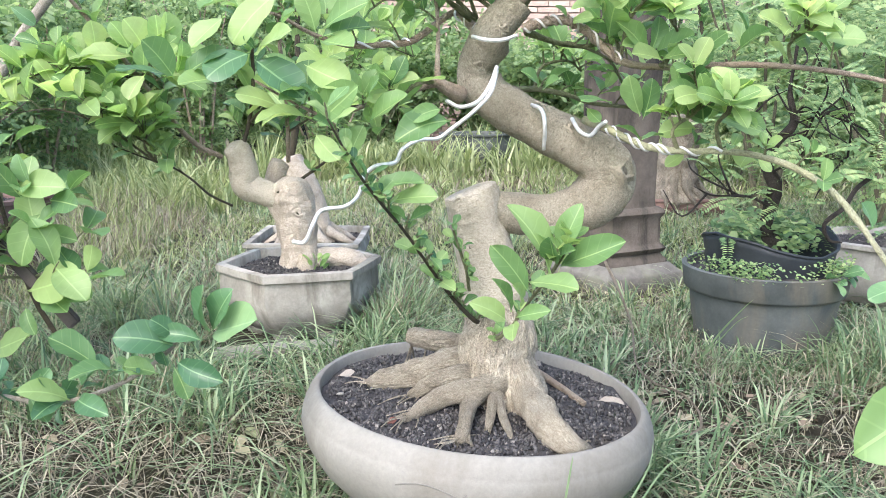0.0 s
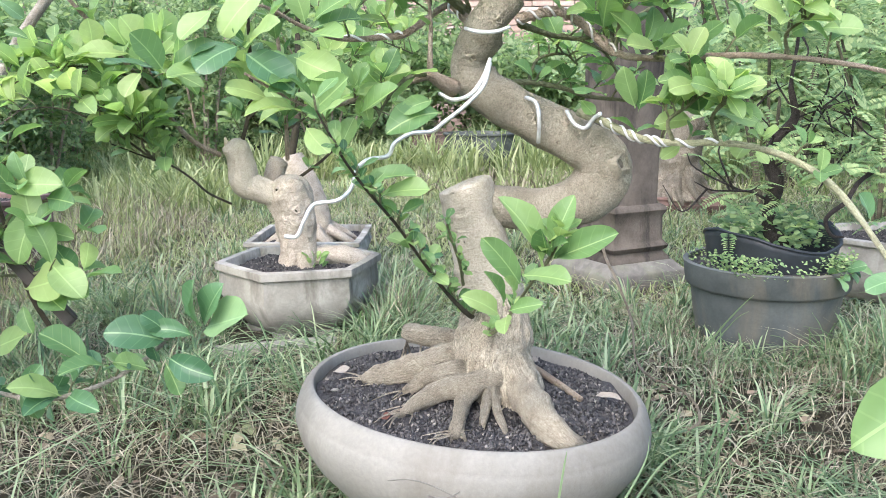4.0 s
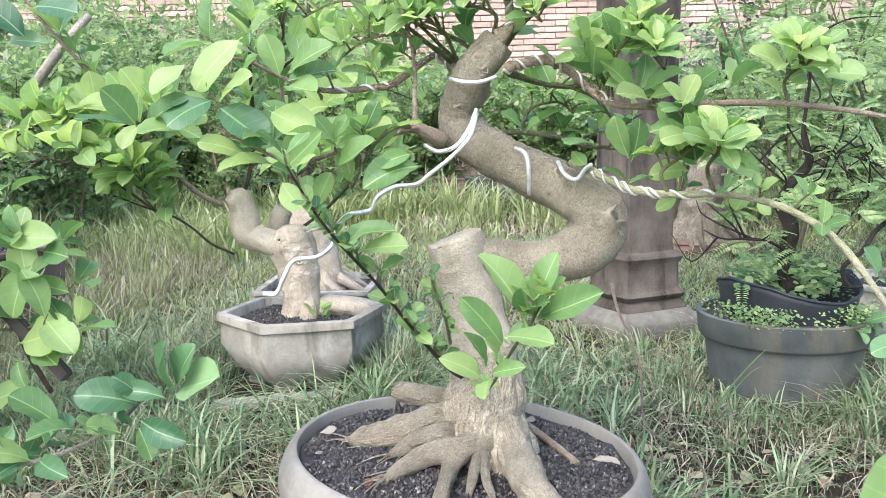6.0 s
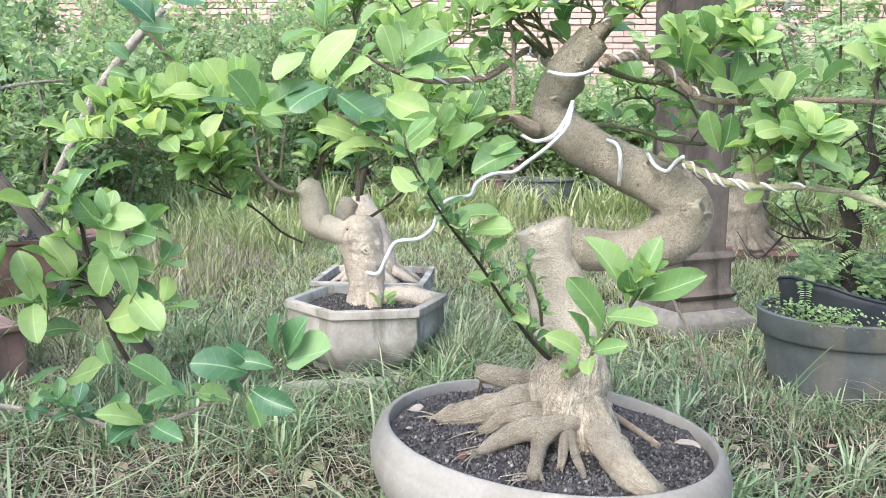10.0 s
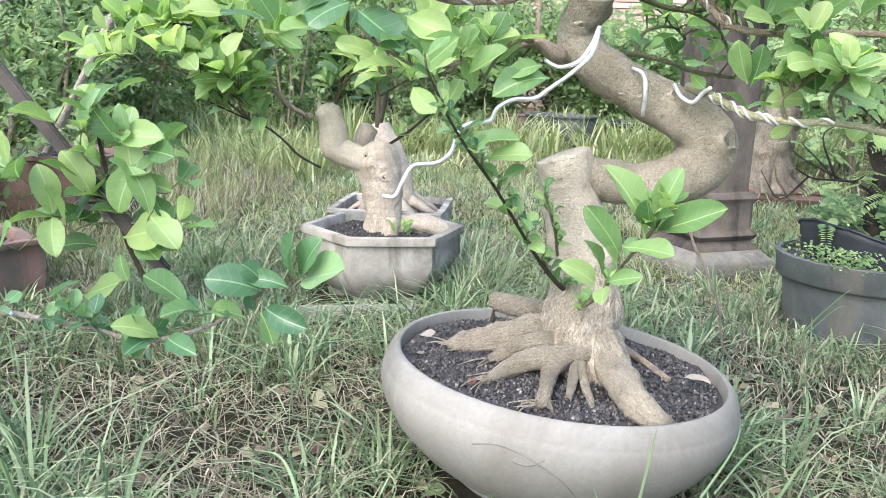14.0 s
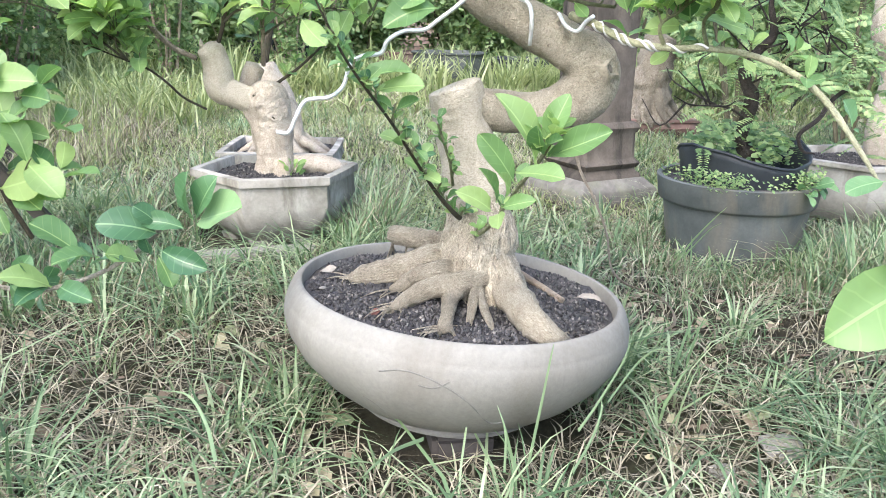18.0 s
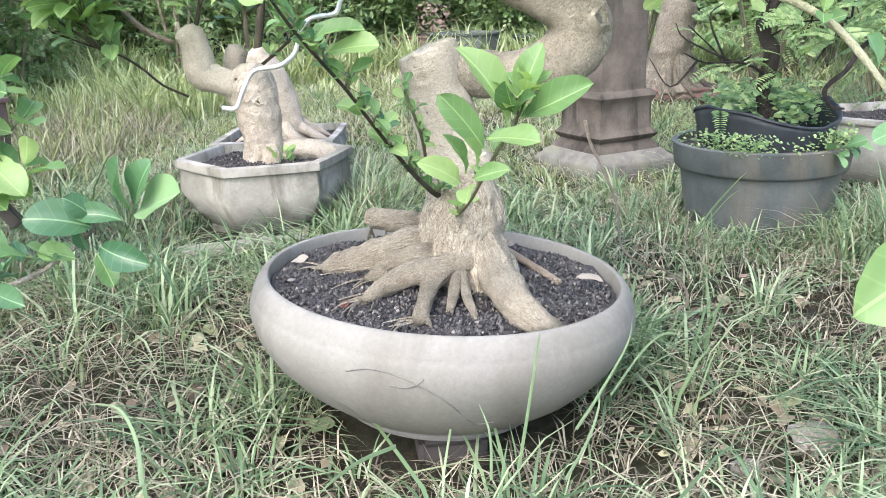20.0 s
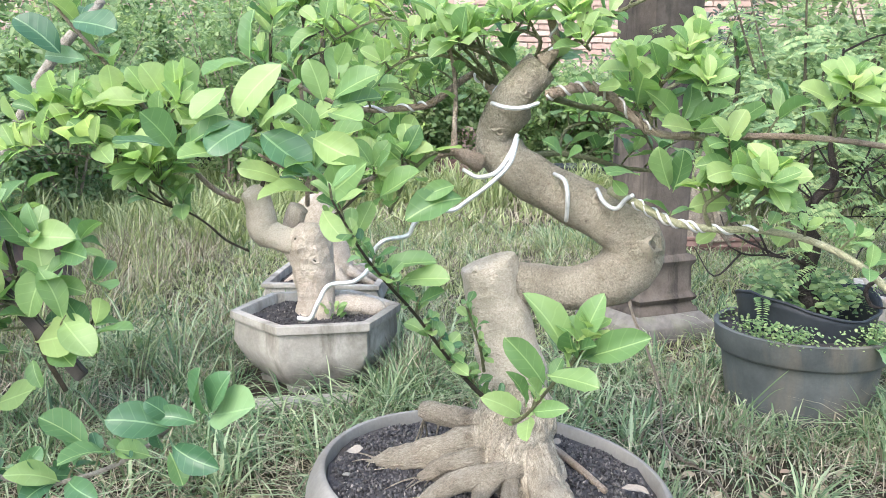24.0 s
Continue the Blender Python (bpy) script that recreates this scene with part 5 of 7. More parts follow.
dress(br, [(0.086, 1.125, 0.70, 0.004), (0.12, 1.12, 0.75, 0.003), (0.17, 1.1, 0.79, 0.0025), (0.23, 1.08, 0.82, 0.002)], INV, rng, (0.2, 0.4, 0.6, 0.8, 1.0), 0.042, GREEN, (2, 2))
br = branch([(0.086, 1.125, 0.70, 0.004), (0.05, 1.15, 0.74, 0.003), (-0.02, 1.16, 0.77, 0.0025), (-0.1, 1.15, 0.80, 0.002)], M_TWIG_GREEN, tree, INV)
dress(br, [(0.086, 1.125, 0.70, 0.004), (0.05, 1.15, 0.74, 0.003), (-0.02, 1.16, 0.77, 0.0025), (-0.1, 1.15, 0.80, 0.002)], INV, rng, (0.15, 0.3, 0.45, 0.6, 0.8, 1.0), 0.045, GREEN, (2, 2))



def shoot(parent, inv, row, rng, size, mats, material, count=5, sag=0.06):
    """A thin leafy shoot from one point to another, bowed upwards, with rosettes on its outer part."""
    a_, b_ = Vector(row[:3]), Vector(row[3:])
    up = Vector((0, 0, sag * (b_ - a_).length / 0.3))
    rows = [(*a_, 0.003), (*(a_.lerp(b_, 0.35) + up + Vector((rng.gauss(0, 0.01), rng.gauss(0, 0.01), 0))), 0.0024), (*(a_.lerp(b_, 0.7) + up), 0.0019), (*b_, 0.0012)]
    ob = branch(rows, material, parent, inv, seg=6)
    dress(ob, rows, inv, rng, [0.35 + 0.65 * (k + 0.5 * rng.random()) / count for k in range(count)] + [1.0], size, mats, (1, 2), 0.5, 0.8)


GATHER[0] = True
for row in SH_MAIN:
    shoot(tree, INV, row, rng, 0.046, GREEN, M_TWIG_GREEN, 7)
gathered_foliage(tree, M_LEAF_J)

# training wires
for rows in (WIRE_A, WIRE_B, WIRE_C, WIRE_D, WIRE_E):
    w = part("training_wire", tube([(x, y, z, r * 0.85) for x, y, z, r in rows], 8, 6), M_WIRE)
    tagged(w, "bare aluminium training wire bent round the bonsai trunk", "wire", "training wires")
for rows, n, mm, ph in ((BR_UP[:5], 5, M_WIRE_OLD, 0), (BR_UP[:5], 5, M_TWIG, 2.1), (BR_LOW[1:5], 4, M_WIRE, 0), (BR_LOW[1:4], 3, M_WIRE, 3.1), (LEADER[1:6], 4, M_WIRE, 0), (BR_WIRED[3:6], 3, M_WIRE, 0), (BR_WIRED[:3], 3, M_WIRE, 0)):
    w = part("training_wire", coil([(x, y, z, r * 0.72) for x, y, z, r in rows], 0, n, 0.0018, phase=ph), mm)
    tagged(w, "aluminium wire wound along a thin bonsai branch", "wire", "training wires")
st = part("fallen_stick", tube(STICK, 8, 4, 0.1, 60), M_TWIG)
tagged(st, "short dry brown stick lying on the soil", "stick")


def pebble(name, label, cat, at, size, material, seed, turn=0):
    verts = []
    me = vessel([(0.05, -0.5), (0.7, -0.45), (1.0, -0.1), (0.95, 0.25), (0.6, 0.48), (0.1, 0.5)], seg=14)
    for v in me.vertices:
        v.co *= 1 + 0.35 * noise.noise(v.co * 1.3 + Vector((seed, 0, 0)))
    ob = part(name, me, material, m=pose(*at, rz=turn) @ Matrix.Diagonal((*size, 1)))
    return tagged(ob, label, cat)


pebble("stone", "flat grey stone lying in the grass", "stone", (0.50, 1.02, 0.012), (0.038, 0.03, 0.02), M_SLAB, 2, 60)
pebble("stone", "small grey stone lying in the grass", "stone", (0.40, 0.97, 0.006), (0.022, 0.016, 0.012), M_SLAB, 7, 20)
pebble("stone", "tiny white stone on the potting soil", "stone", (-0.14, 1.09, 0.217), (0.005, 0.004, 0.003), M_POT, 5)
M_FALLEN = leaf_like("faded_fallen_leaf", (0.20, 0.235, 0.12), (0.27, 0.29, 0.15), (0.33, 0.33, 0.19), gloss=0.6, thin=0.25)
M_RED = stone_like("dull_red_scrap", (0.10, 0.04, 0.03), (0.17, 0.075, 0.055), 60, 200, 0.8)
tagged(part("dry_leaf", leaf_data(M_RED, 1), None, m=leaf_pose((-0.07, 0.996, 0.213), (-0.058, 0.998, 0.218), width=1.3)), "small dull red dry leaf on the soil", "leaf")
M_PALE = stone_like("papery_dry_leaf", (0.22, 0.19, 0.155), (0.36, 0.33, 0.28), 60, 200, 0.8)
tagged(part("dry_leaf", leaf_data(M_PALE, 2), None, m=leaf_pose((0.212, 1.10, 0.203), (0.248, 1.092, 0.206), width=0.6)), "papery dry leaf beside the stick", "leaf")
tagged(part("dry_leaf", leaf_data(M_PALE, 3), None, m=leaf_pose((0.13, 1.22, 0.212), (0.148, 1.212, 0.217))), "pale dry leaf scrap on the soil", "leaf")
tagged(part("dry_leaf", leaf_data(M_PALE, 4), None, m=leaf_pose((-0.15, 1.15, 0.222), (-0.126, 1.147, 0.228))), "pale pinkish dry leaf scrap on the soil", "leaf")
stalk = part("dry_stalk", tube([(x, y, z, r * 0.55) for x, y, z, r in STALK], 7, 5, 0.3, 90), M_STRAW)
tagged(stalk, "dry brown stalk bending down into the grass", "stalk")
block = part("concrete_block", box((0.085, 0.15, 0.05), 0.008), M_BOARD, m=pose(0.045, 1.075, 0.012, 0, 1.5, 8))
tagged(block, "rough concrete block propping the bowl off the earth", "block", "props under the bowl")
for px, py, turn in ((-0.06, 1.17, 30), (0.13, 1.2, -25)):
    tagged(part("concrete_block", box((0.08, 0.09, 0.052), 0.008), M_PLINTH, m=pose(px, py, 0.016, 0, 2, turn)), "rough concrete block propping the bowl off the earth", "block", "props under the bowl")
for (lx, ly), ln, turn, sd in (((-0.252, 1.127), 0.045, 70, 1), ((-0.16, 1.01), 0.045, 100, 2), ((-0.13, 1.06), 0.035, 20, 3), ((-0.30, 1.30), 0.04, 140, 4), ((0.30, 1.30), 0.04, 30, 2), ((0.52, 1.10), 0.045, 200, 0)):
    lz = ground_height(lx, ly) + 0.014
    tip = (lx + ln * math.cos(radians(turn)), ly + ln * math.sin(radians(turn)), lz + 0.006)
    tagged(part("fallen_leaf", leaf_data(M_FALLEN, sd), None, m=leaf_pose((lx, ly, lz), tip, (0.2, -0.6, 0.8), 0.85)), "faded yellow-green fallen leaf among the grass", "leaf", "fallen leaves")
slab = part("concrete_strip", box((0.25, 0.045, 0.018), 0.004), M_SLAB, m=pose(-0.34, 1.655, 0.098, 3, -2, 9))
tagged(slab, "pale broken concrete strip lying before the six-sided pot", "slab")


# ---------------------------------------------------------------- further pots
def low_pot(name, label, at, z, height, r, n, rot, mat, soft=0.12, seg=48, taper=0.8, lip=0.012, soil_label="", feet=True, belly=0.06, group="", broken=0.0, crumb=0.003):
    """A cast pot with an outward lip, a curved wall and small feet; r is the rim's corner radius."""
    pot = thing(name, label, "pot", pose(at[0], at[1], z, rz=rot), group)
    h, w = height, r
    prof = [(0.02, 0.012), (w * taper * 0.94, 0.01), (w * taper, 0.016), (w * (taper + (0.96 - taper) * 0.45 + belly * 0.5), h * 0.30), (w * (taper + (0.96 - taper) * 0.8 + belly), h * 0.6), (w * 0.945, h * 0.86), (w * 0.95, h - lip * 1.2),
            (w * 0.995, h - lip), (w, h - lip * 0.6), (w * 0.995, h - 0.001), (w * 0.97, h), (w * 0.885, h), (w * 0.87, h - 0.004), (w * 0.86, h - 0.035), (w * 0.5, h - 0.04), (0.02, h - 0.04)]
    me = vessel(prof, n, soft, seg, 0.006)
    if broken:
        for v in me.vertices:
            if v.co.z > h * 0.8:
                v.co.z -= broken * max(0.0, noise.noise(Vector((v.co.x * 14 + at[0], v.co.y * 14, 2))) + 0.1)
    part("body", me, mat, pot)
    if feet:
        for k in range(max(n, 4)):
            a = 2 * math.pi * k / max(n, 4)
            part("foot", vessel([(0.026, 0.0), (0.03, 0.004), (0.034, 0.018)], 4, 0.3, 16), mat, pot, m=pose(w * taper * 0.8 * math.cos(a), w * taper * 0.8 * math.sin(a), 0, rz=math.degrees(a)))
    if soil_label:
        so = thing("potting_soil", soil_label, "soil", pose(at[0], at[1], z + h - 0.022, rz=rot))
        part("soil_surface", soil_disc(w * 0.87, 0, n, soft, seg=seg), M_SOIL, so)
        tagged(part("crumb_layer", granules(w * 0.85, 0.001, int(2600 * (0.003 / crumb) ** 2), crumb, rng, n, soft), M_GRANULE, so), kind="stuff")
    return pot


low_pot("bonsai_pot", "six-sided weathered white bonsai pot with a flat lip, on the grass", (-0.326, 1.885), 0.075, 0.165, 0.190, 6, 15, M_POT_OLD, soil_label="dark soil in the six-sided pot", taper=0.62, belly=0.07, lip=0.017)

tree2 = thing("bonsai_tree", "stout pale bonsai stump with cut limbs and long leafy shoots", "tree", pose(-0.29, 1.9, 0.22))
INV2 = pose(-0.29, 1.9, 0.22).inverted()
grow("trunk", H_TRUNK, M_BARK_PALE, tree2, INV2, seg=64, sub=12, bump=0.12, freq=26, dome=0.3, furrow=(0.14, 0.07), lumps=((0.70, 1.5, 0.004, 0.006), (0.76, 2.0, 0.004, 0.006), (0.80, 1.3, 0.004, 0.006), (0.84, 1.8, -0.005, 0.005), (0.68, 2.7, 0.005, 0.007), (0.35, 1.2, 0.004, 0.012), (0.22, 2.4, 0.006, 0.010), (0.12, 1.6, -0.008, 0.007)))
grow("limb", H_LIMB, M_BARK, tree2, INV2, seg=36, sub=8, bump=0.08, freq=22, dome=0.25, lumps=((0.93, 1.9, 0.006, 0.008), (0.88, 2.6, 0.005, 0.007), (0.45, 1.2, 0.005, 0.014)))
for point, size in (((-0.346, 1.838, 0.280), 0.009), ((-0.350, 1.835, 0.395), 0.006), ((-0.317, 1.835, 0.356), 0.009), ((-0.36, 1.84, 0.40), 0.005)):
    knot_at(tree2, INV2, H_TRUNK, point, size, M_BARK_PALE, rotten=True)
dress(tree2, H_TRUNK, INV2, rng, (0.5, 0.55, 0.6, 0.66, 0.72, 0.78), 0.022, (M_LEAF, M_LEAF_DARK), (1, 2), 0.6, 0.6)
for s, turn, size in ((0.95, 1.9, 0.008), (0.55, 1.4, 0.006)):
    knot(tree2, INV2, H_LIMB, s, turn, size, M_BARK)
grow("stub", H_STUB, M_BARK_PALE, tree2, INV2, seg=16, sub=5, bump=0.08, freq=22)
for rows in (H_ROOTR, H_ROOTL, H_ROOTC):
    grow("root", rows, M_BARK_PALE, tree2, INV2, seg=22, sub=7, bump=0.16, freq=32, furrow=0.2)
wd2 = thing("weeds", "small green weeds sprouting in the six-sided pot", "weeds", pose(-0.285, 1.845, 0.222))
for k in range(16):
    a = k * 2.4
    add_leaf(wd2, Vector((0.012 * math.cos(a), 0.012 * math.sin(a), 0.002 * k)), Vector((0.012 * math.cos(a) + 0.02 * math.cos(a), 0.022 * math.sin(a), 0.014 + 0.002 * k)), rng.choice((M_LEAF, M_LEAF_LIGHT)), rng)
for rows, mm, spans, size in ((H_BR1, M_TWIG, (0.25, 0.32, 0.4, 0.47, 0.52, 0.58, 0.65, 0.72, 0.8, 0.9), 0.075), ([(x, y, z, r * 0.6) for x, y, z, r in H_BR2], M_TWIG_DARK, (0.5, 0.65, 0.75, 0.85, 0.95, 1.0), 0.06), (H_BR3, M_TWIG_DARK, (0.1, 0.2, 0.35, 0.5, 0.6, 0.7, 0.8, 0.9), 0.07), (H_BR4, M_TWIG, (0.05, 0.12, 0.25, 0.4, 0.5, 0.6, 0.7, 0.8, 0.9), 0.07), (H_BR5, M_TWIG_DARK, (0.2, 0.4, 0.6, 0.8, 1.0), 0.03)):
    br = branch(rows, mm, tree2, INV2)
    dress(br, rows, INV2, rng, spans, size, GREEN, (2, 3), 0.5, 0.7)

GATHER[0] = True
for row in SH_HEX[:3] + SH_HEX[5:12] + SH_HEX[13:14] + SH_HEX[15:] + SH_HEX_LOW[5:7]:
    goal = Vector(row[3:])
    near = min((along(rows, s)[0] for rows in (H_BR1, H_BR2, H_BR3, H_BR4) for s in (0.15, 0.25, 0.35, 0.45, 0.55, 0.65, 0.75)), key=lambda p: (p - goal).length + 0.6 * max(0.0, p.z - goal.z))
    shoot(tree2, INV2, (*near, *goal), rng, 0.08, (M_LEAF, M_LEAF_LIGHT, M_LEAF_LIGHT), M_TWIG_STEM, 6, 0.04)
gathered_foliage(tree2, M_LEAF_J)

tray = low_pot("bonsai_pot", "low rectangular weathered tray pot behind the six-sided pot", (-0.40, 2.50), 0.085, 0.105, 0.235, 4, 44, M_POT_OLD, 0.05, taper=0.85, soil_label="dark soil in the low tray pot", feet=False)
tree3 = thing("bonsai_tree", "thick pale stump with spreading surface roots in a low tray", "tree", pose(-0.39, 2.47, 0.17))
INV3 = pose(-0.39, 2.47, 0.17).inverted()
grow("trunk", [(-0.391, 2.47, 0.165, 0.082), (-0.391, 2.47, 0.208, 0.068), (-0.392, 2.47, 0.241, 0.056), (-0.405, 2.47, 0.297, 0.052), (-0.431, 2.47, 0.367, 0.050), (-0.455, 2.47, 0.414, 0.042)], M_BARK_PALE, tree3, INV3, seg=28, sub=7, bump=0.12, freq=18, furrow=(0.25, 0.06))
for k in range(9):
    a = k * 0.7 + 0.2
    part("root", tube([(0.04 * math.cos(a), 0.04 * math.sin(a), 0.05, 0.020), (0.085 * math.cos(a), 0.075 * math.sin(a), 0.028, 0.015), (0.14 * math.cos(a + 0.2), 0.11 * math.sin(a + 0.2), -0.006, 0.007)], 10, 5, 0.15, furrow=0.2), M_BARK_PALE, tree3)
RW = [(-0.06, 0, 0.23, 0.012), (-0.03, 0, 0.4, 0.01), (-0.03, 0.03, 0.6, 0.008), (-0.02, 0.05, 0.85, 0.006)]
br = part("branch", tube(RW, 8, 4, 0.1), M_TWIG_DARK, tree3)
dress(br, RW, Matrix(), rng, (0.4, 0.5, 0.6, 0.7, 0.8, 0.9, 1.0), 0.06, GREEN, (2, 2))

# concrete pedestal pillar
pil = thing("garden_pillar", "stained grey concrete pedestal pillar on a stepped square plinth", "pillar", pose(0.488, 2.33, 0.075, rz=28))


def square_stack(prof, soft=0.06, seg=40):
    me = vessel([(r * math.sqrt(2), z) for r, z in prof], 4, soft, seg, 0.004)
    return me


part("plinth", square_stack([(0.02, 0), (0.132, 0.0), (0.134, 0.004), (0.134, 0.046), (0.130, 0.052), (0.12, 0.06), (0.104, 0.075), (0.02, 0.076)]), M_PLINTH, pil, m=pose(0, 0, 0, rz=45))
part("base", square_stack([(0.02, 0.07), (0.102, 0.072), (0.098, 0.085), (0.089, 0.092), (0.086, 0.10), (0.093, 0.106), (0.097, 0.114), (0.09, 0.122), (0.084, 0.13), (0.083, 0.195), (0.089, 0.205), (0.092, 0.212), (0.088, 0.222), (0.079, 0.228), (0.02, 0.23)]), M_PILLAR, pil, m=pose(0, 0, 0, rz=45))
part("shaft", square_stack([(0.02, 0.226), (0.075, 0.228), (0.073, 0.24), (0.079, 0.9), (0.086, 0.91), (0.086, 0.925), (0.02, 0.926)], 0.22), M_PILLAR, pil, m=pose(0, 0, 0, rz=45))
part("capital", square_stack([(0.02, 0.92), (0.087, 0.922), (0.092, 0.935), (0.108, 0.96), (0.12, 0.972), (0.122, 1.0), (0.118, 1.006), (0.02, 1.008)]), M_PILLAR, pil, m=pose(0, 0, 0, rz=45))

# black bucket with a smaller pot in it
bk = thing("plant_bucket", "dusty black plastic nursery bucket with a thick collar", "bucket", pose(0.682, 1.745, 0.05) @ Matrix.Diagonal((1.06, 1.06, 1.02, 1)))
part("bucket_wall", vessel([(0.02, 0.004), (0.118, 0.0), (0.124, 0.004), (0.142, 0.14), (0.144, 0.152), (0.152, 0.155), (0.155, 0.16), (0.159, 0.196), (0.1605, 0.203), (0.157, 0.206), (0.150, 0.204), (0.148, 0.18), (0.146, 0.165), (0.02, 0.16)], seg=64, uneven=0.008), M_PLASTIC, bk)
part("soil", soil_disc(0.147, 0.19), M_SOIL, bk)


def torn_pot(label, at, radius, height, seed):
    """A thin plastic pot with a torn, wavy rim, open over part of its round."""
    pt = thing("inner_pot", label, "pot", pose(*at))
    verts, faces = [], []
    for i in range(7):
        for k in range(61):
            a = radians(-200 + 5 * k)
            r = radius * (1 + 0.11 * i / 6)
            top = height * (1 + 0.2 * math.sin(a * 2.0 + 0.6 * seed) + 0.12 * noise.noise(Vector((a * 3, seed, 0))))
            verts.append((r * math.cos(a), r * math.sin(a), top * i / 6))
    for i in range(6):
        for k in range(60):
            faces.append((i * 61 + k, i * 61 + k + 1, (i + 1) * 61 + k + 1, (i + 1) * 61 + k))
    o = part("pot_wall", mesh_of("pot_wall", verts, faces), M_PLASTIC_DARK, pt)
    o.modifiers.new("thickness", "SOLIDIFY").thickness = 0.003
    part("rim", tube([(*verts[6 * 61 + k], 0.0032) for k in range(0, 61, 2)], 8, 2), M_PLASTIC_DARK, pt)


torn_pot("torn black plastic pot sunk into the bucket", (0.695, 1.765, 0.222), 0.122, 0.088, 1)
bt = thing("bonsai_tree", "dark twisted bonsai with fine feathery foliage", "tree", pose(0.72, 1.72, 0.24))
INVB = pose(0.72, 1.72, 0.24).inverted()
grow("trunk", [(x, y, z, r * 0.72) for x, y, z, r in BK_STEM], M_BARK_DARK, bt, INVB, seg=16, sub=7, bump=0.3, freq=34, furrow=0.3)
for rows in (BK_TWIG, BK_TWIG2, BK_TWIG3, BK_TWIG4):
    grow("branch", [(x, y, z, r * 0.34) for x, y, z, r in rows], M_BARK_DARK, bt, INVB, seg=8, sub=5, bump=0.2, freq=60)
for k in range(26):
    p, d = along(rng.choice((BK_STEM, BK_TWIG, BK_TWIG2, BK_TWIG3, BK_TWIG4)), rng.uniform(0.35, 1.0))
    v = Vector((rng.gauss(0, 1), rng.gauss(0, 0.7), rng.gauss(0.1, 0.8))).normalized() * rng.uniform(0.06, 0.14)
    w = Vector((rng.gauss(0, 0.02), rng.gauss(0, 0.02), rng.gauss(0, 0.02)))
    grow("twig", [(*p, 0.0024), (*(p + v * 0.5 + w), 0.0017), (*(p + v), 0.0009)], M_BARK_DARK, bt, INVB, seg=5, sub=4)
grow("branch", [(x, y, z, r * 0.6) for x, y, z, r in CURVY], M_BARK_DARK, bt, INVB, seg=10, sub=5, bump=0.1, freq=60)


def fronds(name, parent, anchors, count, length, leaflet, rng, material, inv=Matrix()):
    """Feather-like leaves: a thin rib with two rows of small leaflets, all joined."""
    B, D, N, S = [], [], [], []
    for _ in range(count):
        c, spread = rng.choice(anchors)
        p = inv @ (Vector(c) + Vector((rng.gauss(0, 1) * spread, rng.gauss(0, 1) * spread, rng.gauss(0, 1) * spread)))
        d = Vector((rng.gauss(0, 1), rng.gauss(0, 1), rng.uniform(-0.4, 0.5))).normalized()
        n = Vector((rng.uniform(-0.4, 0.4), rng.uniform(-0.9, 0), 0.8))
        n = (n - d * n.dot(d)).normalized()
        w = n.cross(d)
        ln = length * rng.uniform(0.6, 1.3)
        m_ = 15
        for i in range(m_):
            q = p + d * ln * i / m_ - Vector((0, 0, 0.35 * ln * (i / m_) ** 2))
            for s in (-1, 1):
                B.append(q), D.append(w * s + d * 0.35), N.append(n), S.append(leaflet * rng.uniform(0.8, 1.2) * (1.1 - 0.5 * i / m_))
    ob = many_leaves(name, np.array(B), np.array(D), np.array(N), np.array(S), material, parent, 0.30)
    return tagged(ob, kind="stuff")


fronds("foliage", bt, [((0.62, 1.68, 0.47), 0.06), ((0.82, 1.68, 0.47), 0.07), ((0.78, 1.7, 0.58), 0.1), ((0.9, 1.66, 0.52), 0.08), ((0.68, 1.7, 0.62), 0.1), ((0.85, 1.72, 0.75), 0.12), ((0.98, 1.75, 0.62), 0.12), ((0.75, 1.8, 0.82), 0.14), ((1.0, 1.8, 0.85), 0.14)], 210, 0.085, 0.0155, rng, M_LEAF_FEATHER, INVB)
wd = thing("weeds", "small green and purplish weeds growing over the bucket rim", "weeds", pose(0.684, 1.735, 0.258))
B, D, N, S = [], [], [], []
for k in range(1100):
    a, r = rng.uniform(0, 6.28), rng.uniform(0.125, 0.165)
    if rng.random() < 0.7:
        a = rng.choice((3.7, 4.0, 4.2, 5.3, 5.6)) + rng.gauss(0, 0.2)
    p = Vector((r * math.cos(a), r * math.sin(a), rng.uniform(-0.01, 0.03)))
    B.append(p), D.append((rng.gauss(0, 1), rng.gauss(0, 1), rng.uniform(0, 1))), N.append((rng.gauss(0, 0.4), -0.5, 1)), S.append(rng.uniform(0.004, 0.0095))
tagged(many_leaves("foliage", B, D, N, S, M_LEAF_FEATHER, wd, 0.5), kind="stuff")
B, D, N, S = [], [], [], []
for k in range(620):
    a, r = rng.uniform(0, 6.28), math.sqrt(rng.random()) * 0.105
    p = Vector((0.0 + r * math.cos(a), 0.035 + r * math.sin(a), 0.03 + rng.uniform(0, 0.085) * (1.3 - 6 * r)))
    B.append(p), D.append((rng.gauss(0, 1), rng.gauss(0, 1), rng.uniform(0, 0.6))), N.append((rng.gauss(0, 0.4), -0.5, 1)), S.append(rng.uniform(0.011, 0.021))
tagged(many_leaves("foliage", B, D, N, S, M_LEAF_HEDGE, wd, 0.6), kind="stuff")
for k in range(7):
    a = -1.15 + 0.12 * k
    add_leaf(wd, Vector((0.15 * math.cos(a), 0.15 * math.sin(a), 0.0)), Vector((0.18 * math.cos(a) + rng.uniform(-0.02, 0.02), 0.18 * math.sin(a), rng.uniform(-0.03, 0.02))), M_LEAF_DARK, rng)

